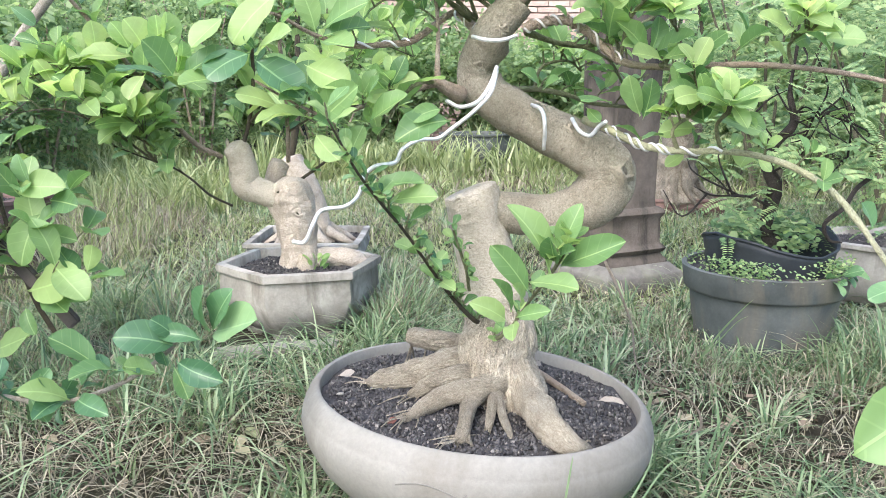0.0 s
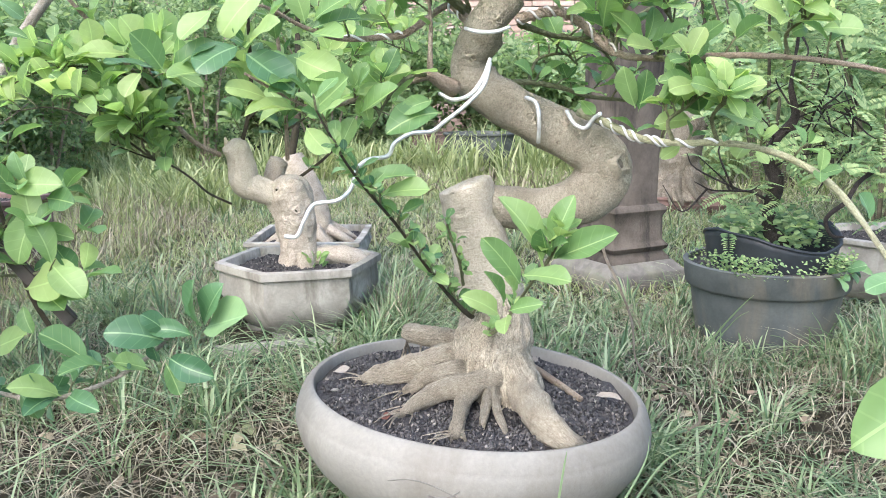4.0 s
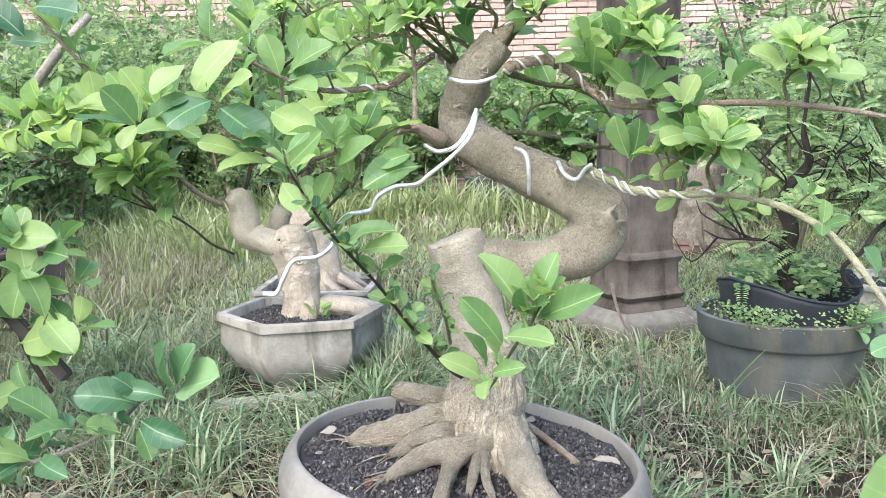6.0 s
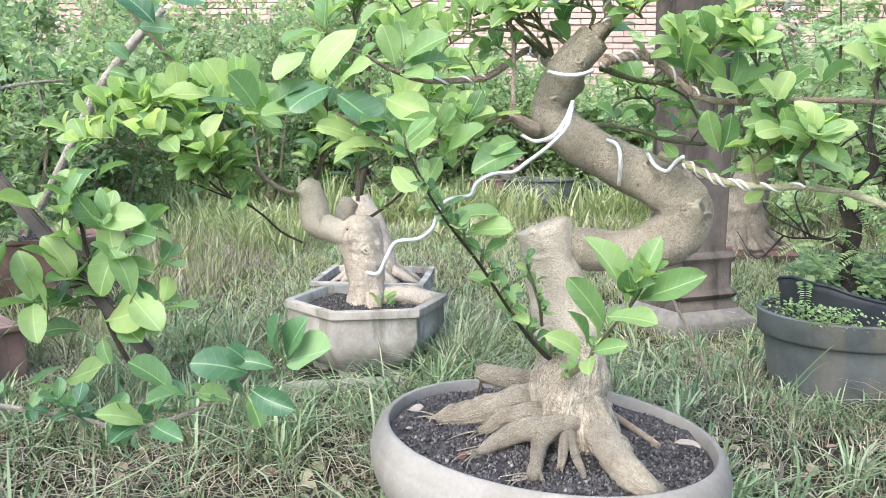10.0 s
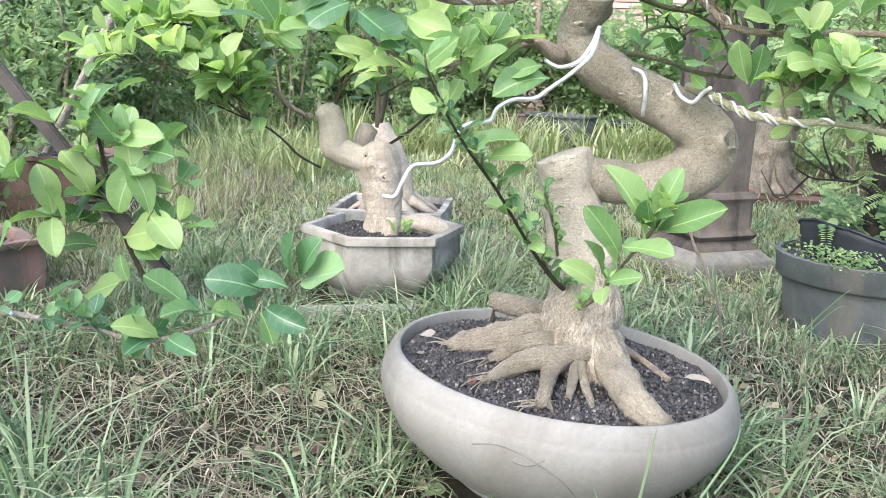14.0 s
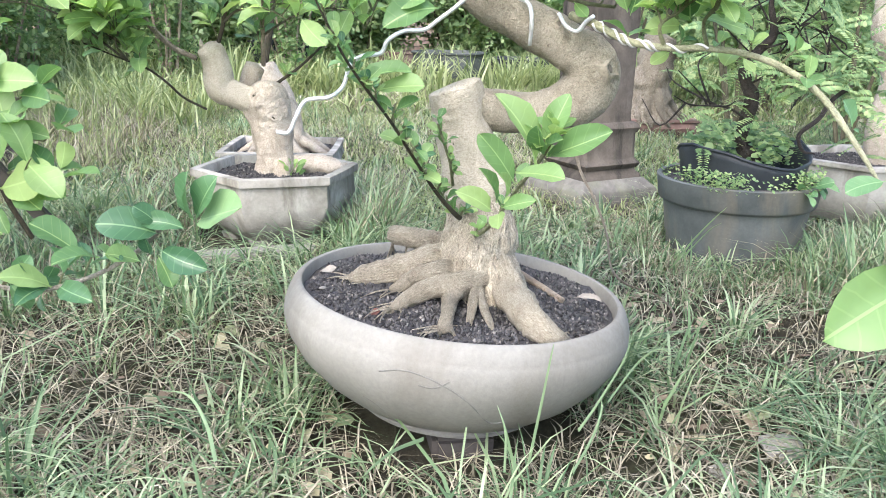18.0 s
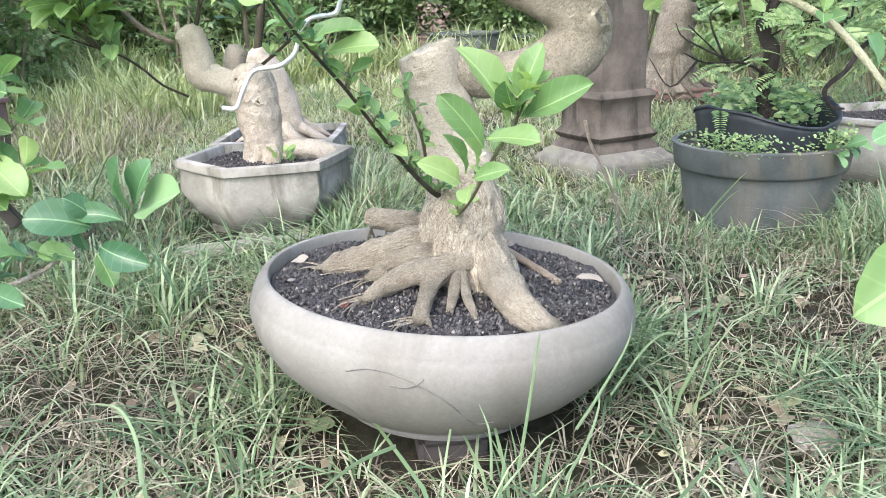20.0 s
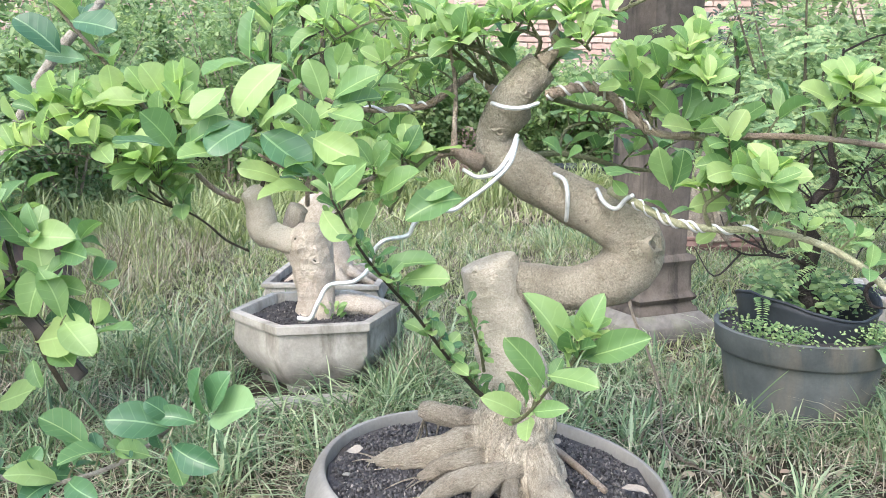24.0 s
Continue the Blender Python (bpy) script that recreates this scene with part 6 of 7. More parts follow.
# pot and stump on the far side of the bucket
low_pot("bonsai_pot", "six-sided white bonsai pot with a ribbed foot", (1.16, 2.14), 0.08, 0.165, 0.21, 6, 10, M_POT_OLD, soil_label="dark soil in the white pot")
tree4 = thing("bonsai_tree", "tall thick pale bonsai stump with a swollen waist", "tree", pose(1.22, 2.1, 0.23))
INV4 = pose(1.22, 2.1, 0.23).inverted()
grow("trunk", [(x, y, z, r * 0.8) for x, y, z, r in R_TRUNK], M_BARK_PALE, tree4, INV4, seg=18, sub=6, bump=0.1, freq=16)
RW = [(1.27, 2.1, 0.68, 0.01), (1.2, 2.05, 0.8, 0.008), (1.1, 2.0, 0.92, 0.006)]
br = branch(RW, M_TWIG, tree4, INV4)
dress(br, RW, INV4, rng, (0.2, 0.4, 0.6, 0.8, 1.0), 0.065, GREEN, (2, 3))
low_pot("bonsai_pot", "wide brown clay tray holding a rooty stump", (1.0, 3.6), 0.08, 0.09, 0.24, 4, 45, M_TERRA, 0.05, taper=0.85, feet=False, soil_label="soil in the brown tray")
tree5 = thing("bonsai_tree", "squat pale stump with a fan of exposed roots", "tree", pose(0.98, 3.55, 0.155))
part("trunk", tube([(0, 0, 0.0, 0.13), (0, 0, 0.05, 0.105), (0.0, 0, 0.12, 0.09), (0.01, 0, 0.2, 0.078), (0.02, 0, 0.28, 0.072), (0.03, 0, 0.34, 0.06)], 32, 7, 0.16, 14, furrow=0.22), M_BARK_OLD, tree5)
for k in range(18):
    a = k * 0.35 + rng.uniform(-0.12, 0.12)
    z1 = rng.uniform(0.05, 0.14)
    part("root", tube([(0.06 * math.cos(a), 0.06 * math.sin(a), z1, 0.022), (0.115 * math.cos(a), 0.105 * math.sin(a), z1 * 0.4, 0.015), (rng.uniform(0.15, 0.2) * math.cos(a + 0.15), 0.15 * math.sin(a + 0.15), -0.012, 0.007)], 9, 4, 0.2, furrow=0.2), M_BARK_OLD, tree5)
RW = [(0.03, 0, 0.33, 0.012), (0.08, -0.02, 0.6, 0.009), (0.05, -0.03, 0.8, 0.006)]
br = part("branch", tube(RW, 8, 4, 0.1), M_TWIG_DARK, tree5)
dress(br, RW, Matrix(), rng, (0.1, 0.25, 0.4, 0.5, 0.6, 0.7, 0.8, 0.9, 1.0), 0.07, GREEN, (2, 2))
panel = part("red_panel", box((0.3, 0.02, 0.34), 0.004), M_PINK, m=pose(1.72, 2.75, 0.28, 0, 0, 8))
tagged(panel, "faded red panel standing among the pots", "panel")

# ---------------------------------------------------------------- the tree and pots on the other side
low_pot("bonsai_pot", "angular white cast bonsai pot with chamfered corners", (-1.045, 0.69), 0.02, 0.185, 0.214, 8, 24, M_POT, 0.02, soil_label="dark soil in the angular white pot", taper=0.86, crumb=0.0019)
tree6 = thing("bonsai_tree", "thick pale bonsai trunk with a heavy side arm and wired shoots", "tree", pose(-1.0, 0.7, 0.2))
INV6 = pose(-1.0, 0.7, 0.2).inverted()
grow("trunk", L_TRUNK, M_BARK_CREAM, tree6, INV6, seg=64, sub=10, bump=0.07, freq=22, dome=0.25, furrow=(0.12, 0.03), lumps=((0.44, 1.3, 0.008, 0.010), (0.44, 1.3, -0.006, 0.004), (0.50, 2.2, 0.005, 0.009), (0.55, 1.6, -0.004, 0.007), (0.52, 0.6, 0.005, 0.010), (0.62, 1.4, 0.004, 0.007), (0.75, 2.4, 0.005, 0.008)))
for s, turn, size in ((0.44, 1.3, 0.009), (0.52, 2.2, 0.005), (0.60, 1.7, 0.004)):
    knot(tree6, INV6, L_TRUNK, s, turn, size, M_BARK_CREAM, True, M_BARK_OLD)
for rows in (L_LIMBL, L_LIMBR, L_STUB):
    grow("limb", rows, M_BARK_CREAM, tree6, INV6, seg=18, sub=6, bump=0.08, freq=24)
for rows in (L_ROOT1, L_ROOT2, L_ROOT3, L_ROOT4, L_ROOT5):
    grow("root", rows, M_BARK_CREAM, tree6, INV6, seg=28, sub=8, bump=0.14, freq=34, furrow=0.14)
DEEP = (M_LEAF_DARK, M_LEAF_DARK, M_LEAF)
br = branch(L_BRANCH, M_BAMBOO, tree6, INV6)
hero(br, INV6, LV_SPRAY_A, rng, DEEP, (0.85, 1.1))
dress(br, L_BRANCH, INV6, rng, [0.3 + 0.035 * k for k in range(12)], 0.028, DEEP, (1, 2), 0.4, 0.8)
dress(br, L_BRANCH, INV6, rng, [0.62 + 0.03 * k for k in range(9)], 0.042, DEEP, (1, 2), 0.4, 0.8)
for rows in (L_TWIG1, L_TWIG2):
    br = branch([(x, y, z, r * 0.8) for x, y, z, r in rows], M_BAMBOO, tree6, INV6)
    hero(br, INV6, LV_NEARL_A if rows is L_TWIG1 else [], rng, DEEP)
    dress(br, rows, INV6, rng, [0.08 + 0.05 * k for k in range(19)], 0.036, (M_LEAF_DARK, M_LEAF, M_LEAF), (1, 2), 0.4, 0.8)
for rows, n in ((L_BRANCH[:8], 14), (L_TWIG1[4:8], 7), (L_TWIG1[1:3], 3), (L_TWIG2[2:5], 4), (L_LIMBR[4:7], 3), (L_LIMBR[2:5], 1.4), (L_STUB, 5)):
    w = part("training_wire", coil([(x, y, z, r * (0.85 if r < 0.008 else 0.99)) for x, y, z, r in rows], 0, n, 0.0026), M_WIRE)
    tagged(w, "pale wire wound round a bonsai shoot", "wire", "training wires")

sap = thing("sapling", "leafy sapling with broad dark green leaves", "sapling", pose(-0.74, 1.62, 0.08))
INVS = pose(-0.74, 1.62, 0.08).inverted()
st = branch(SAP_STEM, M_TWIG_DARK, sap, INVS)
hero(st, INVS, LV_SAP_A, rng, (M_LEAF_DARK, M_LEAF, M_LEAF), (0.85, 1.1))
dress(st, SAP_STEM, INVS, rng, (0.3, 0.5, 0.75, 1.0), 0.085, (M_LEAF, M_LEAF, M_LEAF_LIGHT), (1, 2), 0.3, 0.9)
for row in SH_SAP:
    shoot(sap, INVS, row, rng, 0.09, (M_LEAF, M_LEAF, M_LEAF_LIGHT), M_TWIG_GREEN, 1, 0.03)

BOARD_TOP = Vector(BOARD[3:])
BOARD_LOW = BOARD_TOP.lerp(Vector(BOARD[:3]), 0.78)
board = part("old_board", box((0.014, 0.027, (BOARD_TOP - BOARD_LOW).length), 0.003), M_BOARD, m=Matrix.Translation((BOARD_LOW + BOARD_TOP) / 2) @ (BOARD_TOP - BOARD_LOW).to_track_quat("Z", "Y").to_matrix().to_4x4())
tagged(board, "weathered grey board leaning at a slant", "board")
low_pot("clay_pot", "large faded terracotta planter with broken corners", (-1.235, 1.585), 0.03, 0.19, 0.255, 4, 12, M_TERRA, 0.06, taper=0.92, feet=False, belly=0.0, broken=0.013, soil_label="dry soil and bark chips in the planter")
low_pot("clay_pot", "tall faded terracotta planter behind the first", (-1.33, 2.35), 0.06, 0.26, 0.22, 4, 30, M_TERRA, 0.06, taper=0.85, feet=False, belly=0.0, broken=0.013, soil_label="dry soil in the tall planter")
low_pot("clay_pot", "small faded terracotta planter in the grass", (-1.62, 2.2), 0.06, 0.24, 0.16, 4, 40, M_TERRA, 0.06, taper=0.85, feet=False, belly=0.0, broken=0.013, soil_label="dry soil in the small planter")
low_pot("round_pot", "grey-green round pot with a pale lip at the hedge", (-2.34, 1.85), 0.05, 0.18, 0.21, 0, 0, M_POT_DULL, taper=0.8, feet=False, soil_label="soil in the grey pot")
M_CHIP = stone_like("bark_chip", (0.10, 0.08, 0.06), (0.24, 0.2, 0.16), 40, 200, 0.9)
ob = tagged(part("bark_chips", granules(0.2, 0, 320, 0.008, rng, 4, 0.06), M_CHIP, m=pose(-1.235, 1.585, 0.203, rz=12)), "dry brown bark chips covering the planter's soil", "bark chips", kind="stuff")
torn_pot("torn black nursery pot set into the terracotta planter", (-1.27, 1.555, 0.175), 0.135, 0.06, 2)
spk = thing("spiny_shrub", "upright shrub with knobbly grey stems and narrow leaves", "shrub", pose(-1.25, 1.55, 0.2))
INVK = pose(-1.25, 1.55, 0.2).inverted()
SPIKY.insert(0, (-1.315, 1.55, 0.18, 0.022))
SPIKY2.insert(0, (-1.275, 1.5, 0.18, 0.012))
grow("stem", [(x, y, z, r * 0.72) for x, y, z, r in SPIKY], M_BARK_SPIKY, spk, INVK, seg=12, sub=8, bump=0.25, freq=60)
grow("stem", SPIKY2, M_BARK_SPIKY, spk, INVK, seg=10, sub=8, bump=0.25, freq=60)
for k in range(75):
    p, d = along(SPIKY, rng.uniform(0.5, 1.0))
    v = Vector((rng.gauss(0, 0.7), rng.gauss(0, 0.7), rng.uniform(0.1, 1.1))).normalized() * rng.uniform(0.04, 0.085)
    add_leaf(spk, INVK @ p, INVK @ (p + v), rng.choice((M_LEAF, M_LEAF_LIGHT)), rng, 0.24)
for rows, lab in ((STAKE1, "pale weathered wooden stake"), (STAKE2, "split pale stake"), (STAKE3, "split pale stake")):
    a0, a1 = Vector(rows[0][:3]), Vector(rows[1][:3])
    low = a0 + (a0 - a1).normalized() * max(0.0, (a0.z - 0.05) / max(0.05, (a1 - a0).normalized().z))
    s = part("stake", tube([(*low, rows[0][3])] + list(rows), 9, 3, 0.08, 30), M_BAMBOO)
    tagged(s, lab + " stuck slantwise into the ground", "stake", "stakes")

# far row of pots
for x, y, r, h, mt, lab in ((-2.15, 6.9, 0.33, 0.2, M_PLASTIC_DARK, "black plastic pot"), (-1.5, 6.7, 0.3, 0.22, M_PLASTIC_DARK, "black plastic pot"), (-0.95, 6.3, 0.26, 0.26, M_PLASTIC_DARK, "black plastic pot"), (-0.1, 6.4, 0.2, 0.2, M_TERRA, "terracotta pot"), (0.22, 5.65, 0.25, 0.24, M_POT_GREY, "grey pot"), (0.72, 5.8, 0.22, 0.2, M_PLASTIC_DARK, "dark grey pot"), (1.2, 6.2, 0.25, 0.2, M_PLASTIC_DARK, "black plastic pot")):
    low_pot("nursery_pot", lab + " in the far row of shrubs", (x, y), 0.08, h, r, 0, 0, mt, seg=32, feet=False, group="far row of pots")


# ---------------------------------------------------------------- shrubs
def shrub(name, label, at, rx, ry, height, stems, leaves, size, material, rng, low=0.15, twig=0.35, slim=0.4, bark=None, fine=False):
    """Stems from one foot, twigs off them, and leaves set along the twigs, denser outside."""
    sh = thing(name, label, "shrub", pose(at[0], at[1], ground_height(*at) - 0.01))
    lines = []
    for k in range(stems):
        a = 2 * math.pi * (k + rng.random()) / stems
        q = rng.uniform(0.4, 1.0)
        top = Vector((rx * q * math.cos(a), ry * q * math.sin(a), height * rng.uniform(0.65, 1.0) * (1.1 - 0.35 * q)))
        mid = top * 0.5 + Vector((rng.gauss(0, 0.05), rng.gauss(0, 0.05), height * 0.08))
        rows = [(0.03 * math.cos(a), 0.03 * math.sin(a), 0, 0.010), (*mid, 0.006), (*top, 0.0022)]
        part("stem", tube(rows, 6, 4, 0.1), bark or M_TWIG_STEM, sh)
        lines.append(rows)
    n_tw = max(20, leaves // 14)
    B, D, N, S = [], [], [], []
    for _ in range(n_tw):
        p, d = along(rng.choice(lines), rng.uniform(low, 1.0))
        w = Vector((rng.gauss(0, 1), rng.gauss(0, 1), rng.gauss(0.35, 0.6))).normalized()
        ln = twig * rng.uniform(0.4, 1.2) * min(rx, height)
        m_ = 7
        for i in range(m_):
            q = p + w * ln * (i + 1) / m_ + Vector((0, 0, -0.15 * ln * (i / m_) ** 2))
            side = w.cross(Vector((rng.gauss(0, 1), rng.gauss(0, 1), 1))).normalized()
            for s in (-1, 1):
                B.append(q), D.append(side * s + w * 0.7 + Vector((0, 0, rng.uniform(-0.3, 0.3)))), N.append((rng.gauss(0, 0.45), -0.35 + rng.gauss(0, 0.4), 1)), S.append(size * rng.uniform(0.6, 1.25))
    tagged(many_leaves("foliage", np.array(B), np.array(D), np.array(N), np.array(S), material, sh, slim, not fine), kind="stuff")
    return sh


rng = random.Random(11)
BUSH = "bushy young nursery shrub with bright green oval leaves"
for x, y, rx, ry, h, n, sz, mt in (
        (-2.3, 3.9, 0.7, 0.6, 1.2, 5000, 0.055, M_LEAF_BACK), (1.75, 4.3, 0.7, 0.5, 1.2, 4500, 0.05, M_LEAF_BACK), (2.8, 5.0, 0.9, 0.7, 1.4, 5000, 0.06, M_LEAF_BACK),
        (-3.0, 5.4, 0.9, 0.7, 1.85, 6000, 0.06, M_LEAF_BACK), (-2.2, 6.1, 0.9, 0.6, 1.75, 7000, 0.06, M_LEAF_BACK), (-1.3, 6.4, 0.9, 0.6, 1.65, 7000, 0.06, M_LEAF_BACK), (-0.4, 6.6, 0.9, 0.6, 1.4, 6500, 0.06, M_LEAF_BACK), (0.5, 6.7, 0.9, 0.6, 1.25, 6000, 0.06, M_LEAF_BACK), (1.4, 6.5, 0.9, 0.6, 1.2, 6000, 0.06, M_LEAF_BACK), (2.4, 6.6, 0.9, 0.6, 1.35, 6000, 0.06, M_LEAF_BACK), (3.4, 6.6, 0.9, 0.6, 1.6, 6000, 0.06, M_LEAF_BACK),
        (-4.3, 6.6, 1.2, 0.8, 2.4, 6000, 0.07, M_LEAF_BACK), (-3.0, 7.4, 1.2, 0.8, 2.35, 6000, 0.07, M_LEAF_BACK), (-1.7, 7.7, 1.1, 0.7, 2.3, 6500, 0.07, M_LEAF_BACK), (-0.6, 7.8, 1.0, 0.7, 1.6, 6000, 0.07, M_LEAF_BACK), (0.8, 7.9, 1.0, 0.6, 1.3, 5500, 0.07, M_LEAF_BACK), (2.1, 7.8, 1.0, 0.7, 1.75, 5500, 0.07, M_LEAF_PURPLE), (3.2, 7.6, 1.2, 0.8, 1.7, 5500, 0.07, M_LEAF_BACK), (4.4, 7.2, 1.3, 0.8, 2.0, 5000, 0.07, M_LEAF_HEDGE), (5.8, 7.4, 1.3, 0.8, 2.1, 4000, 0.07, M_LEAF_HEDGE),
        ):
    shrub("shrub", BUSH, (x, y), rx, ry, h, 9, int(n * 1.3), sz * 0.84, mt, rng, 0.06 if y > 4.5 else 0.3)
for x, y, rx, ry, h, n in ((-4.8, 1.2, 1.0, 1.0, 2.7, 7000), (-3.1, 2.7, 0.7, 0.6, 1.5, 6500), (-3.1, 1.5, 0.7, 0.7, 1.5, 6500), (-3.4, 3.8, 0.8, 0.7, 1.8, 9000), (-2.7, 3.2, 0.5, 0.5, 1.3, 6000), (-4.4, 2.6, 1.0, 1.2, 2.3, 9000), (-4.6, 4.6, 1.2, 1.0, 2.4, 9000), (-3.9, 0.9, 0.9, 0.9, 2.1, 8000), (-5.6, 3.4, 1.2, 1.2, 2.8, 7000), (-6.6, 5.0, 1.3, 1.2, 3.0, 6000), (-6.2, 1.9, 1.2, 1.2, 2.8, 6000)):
    shrub("hedge_shrub", "dense dark green hedge shrub with small narrow leaves", (x, y), rx, ry, h, 10, n, 0.062, M_LEAF_HEDGE, rng, 0.15, 0.45, 0.32)
for x, y, rx, h, n in ((-1.75, 2.85, 0.45, 0.95, 3600), (-1.45, 1.95, 0.3, 0.75, 1500), (-2.2, 2.6, 0.4, 1.0, 3000)):
    shrub("shrub", "loose shrub with small grey-green leaves among the planters", (x, y), rx, rx * 0.8, h, 8, n, 0.032, M_LEAF_BACK, rng, 0.2, 0.5, 0.34, M_TWIG)
for k, x in enumerate(np.arange(-3.4, 3.6, 0.62)):
    shrub("low_shrub", "low fine-leaved pale green shrub at the foot of the row", (x + rng.uniform(-0.1, 0.1), 7.0 + rng.uniform(-0.15, 0.15)), 0.5, 0.3, 0.95 + rng.uniform(-0.1, 0.15), 8, 3600, 0.042, M_LEAF_BACK, rng, 0.0, 0.4)
for x, y, h in ((-2.2, 4.9, 1.5), (-1.45, 5.1, 1.5), (-2.0, 4.2, 1.0), (-0.8, 5.6, 1.3), (-2.9, 4.6, 1.5)):
    shrub("fine_shrub", "dense shrub with small pale green leaves on thin grey stems", (x, y), 0.5, 0.45, h, 10, 5200, 0.034, M_LEAF_BACK, rng, 0.12, 0.4, 0.36, M_TWIG)
shrub("shrub", "small yellow-green shoot with broad leaves before the hedge", (-2.1, 1.62), 0.13, 0.12, 0.56, 4, 170, 0.07, M_LEAF_J, rng, 0.7, 0.6, 0.26, fine=True)
for x, y, h in ((2.0, 4.4, 1.15), (2.5, 6.6, 1.6), (1.5, 2.9, 0.95), (1.15, 3.0, 1.0), (1.9, 3.3, 1.1), (1.0, 4.2, 1.0)):
    sh = thing("feathery_shrub", "light shrub with feather-like leaves on thin dark stems", "shrub", pose(x, y, 0.08))
    for k in range(6):
        a = k * 1.05
        part("stem", tube([(0, 0, 0, 0.008), (0.12 * math.cos(a), 0.12 * math.sin(a), h * 0.5, 0.006), (0.3 * math.cos(a), 0.3 * math.sin(a), h, 0.003)], 6, 4, 0.1), M_TWIG_STEM, sh)
    fronds("foliage", sh, [((0.2 * math.cos(k), 0.2 * math.sin(k), h * (0.45 + 0.09 * k)), 0.13) for k in range(7)], 190, 0.11, 0.024, rng, M_LEAF_FEATHER)


# ---------------------------------------------------------------- grass and litter
def keep_off(x, y):
    for cx, cy, r in ((0.053, 1.119, 0.17), (-0.33, 1.885, 0.17), (0.492, 2.33, 0.17), (0.685, 1.70, 0.125), (1.16, 2.14, 0.18), (-1.02, 0.70, 0.21), (-1.235, 1.585, 0.2), (-0.40, 2.50, 0.2), (-1.33, 2.35, 0.17), (-1.62, 2.2, 0.12), (-2.34, 1.85, 0.18), (-0.46, 1.65, 0.06), (-0.36, 1.66, 0.06), (-0.25, 1.68, 0.06), (-0.33, 1.74, 0.13)):
        if (x - cx) ** 2 + (y - cy) ** 2 < r * r:
            return True
    return False


BARE = ((-0.07, 0.99, 0.13, 0.10), (-0.25, 1.33, 0.10, 0.14), (0.36, 1.0, 0.16, 0.16), (-0.55, 1.2, 0.22, 0.16), (0.06, 0.93, 0.16, 0.07), (0.75, 1.3, 0.2, 0.12), (-0.95, 1.25, 0.16, 0.12))


def bare(x, y, chance):
    """Trodden patches where little grass grows."""
    return any(((x - cx) / rx) ** 2 + ((y - cy) / ry) ** 2 < 1 for cx, cy, rx, ry in BARE) and chance < 0.8


def blades(name, label, count, area, height, width, material, seed, bend=0.6, flat=0.0, clump=0.0, tufts=0):
    """Narrow curved ribbons rooted in the ground, each with its own lean."""
    r_ = np.random.RandomState(seed)
    P = []
    while len(P) < count:
        q = area[r_.randint(len(area))] if isinstance(area[0], tuple) else area
        x, y = r_.uniform(q[0], q[1]), q[2] + (q[3] - q[2]) * r_.rand()
        if keep_off(x, y) or (material is not M_GRASS_DRY and bare(x, y, r_.rand())):
            continue
        if clump and noise.noise(Vector((x * 2.3, y * 2.3, seed))) + 0.5 * noise.noise(Vector((x * 7, y * 7, seed))) < r_.uniform(-0.9, clump):
            continue
        P.append((x, y, ground_height(x, y) - 0.004))
    P = np.array(P)
    n = len(P)
    if tufts:
        own = r_.randint(0, tufts, n)
        off = r_.normal(0, 0.014, (n, 2))
        P[:, :2] = P[own, :2] + off
        P[:, 2] = [ground_height(x, y) - 0.004 for x, y in P[:, :2]]
        out_ = np.arctan2(off[:, 1], off[:, 0]) + r_.normal(0, 0.5, n)
    tuft = np.array([noise.noise(Vector((x * 3.1, y * 3.1, 5.5))) for x, y, _ in P])
    h = height * r_.uniform(0.45, 1.3, n) * (1 + 0.7 * tuft)
    w = width * r_.uniform(0.6, 1.3, n)
    a = r_.uniform(0, 2 * np.pi, n)
    d = np.stack([np.cos(a), np.sin(a), np.zeros(n)], 1)
    tw = a + np.pi / 2 + r_.normal(0, 0.5, n)
    s = np.stack([np.cos(tw), np.sin(tw), np.zeros(n)], 1)
    lean = bend * r_.uniform(0.2, 1.5, n)
    if tufts:
        a = np.where(r_.rand(n) < 0.75, out_, a)
        d = np.stack([np.cos(a), np.sin(a), np.zeros(n)], 1)
        s = np.stack([-np.sin(a), np.cos(a), np.zeros(n)], 1)
    V = np.zeros((n, 7, 3))
    for i, (q, ww) in enumerate(((0, 0.8), (0.4, 1.0), (0.75, 0.75), (1.0, 0.0))):
        c = P + d * (lean * h * q ** 1.7)[:, None]
        c[:, 2] += h * (q * (1 - flat) - 0.35 * np.minimum(lean, 1.6) * (1 - flat) * q ** 3) + flat * 0.012 * np.sin(q * 3.1) + flat * r_.uniform(0.004, 0.03, n)
        if i < 3:
            V[:, 2 * i], V[:, 2 * i + 1] = c - s * (w * ww / 2)[:, None], c + s * (w * ww / 2)[:, None]
        else:
            V[:, 6] = c
    uv = np.tile(np.array([(0, 0.4), (0, 0.6), (0.4, 0.4), (0.4, 0.6), (0.75, 0.4), (0.75, 0.6), (1, 0.5)]), (n, 1))
    ob = part(name, joined(V.reshape(-1, 3), [(0, 1, 3, 2), (2, 3, 5, 4), (4, 5, 6)], 7, n, uv), material)
    return tagged(ob, label, "grass", kind="stuff")


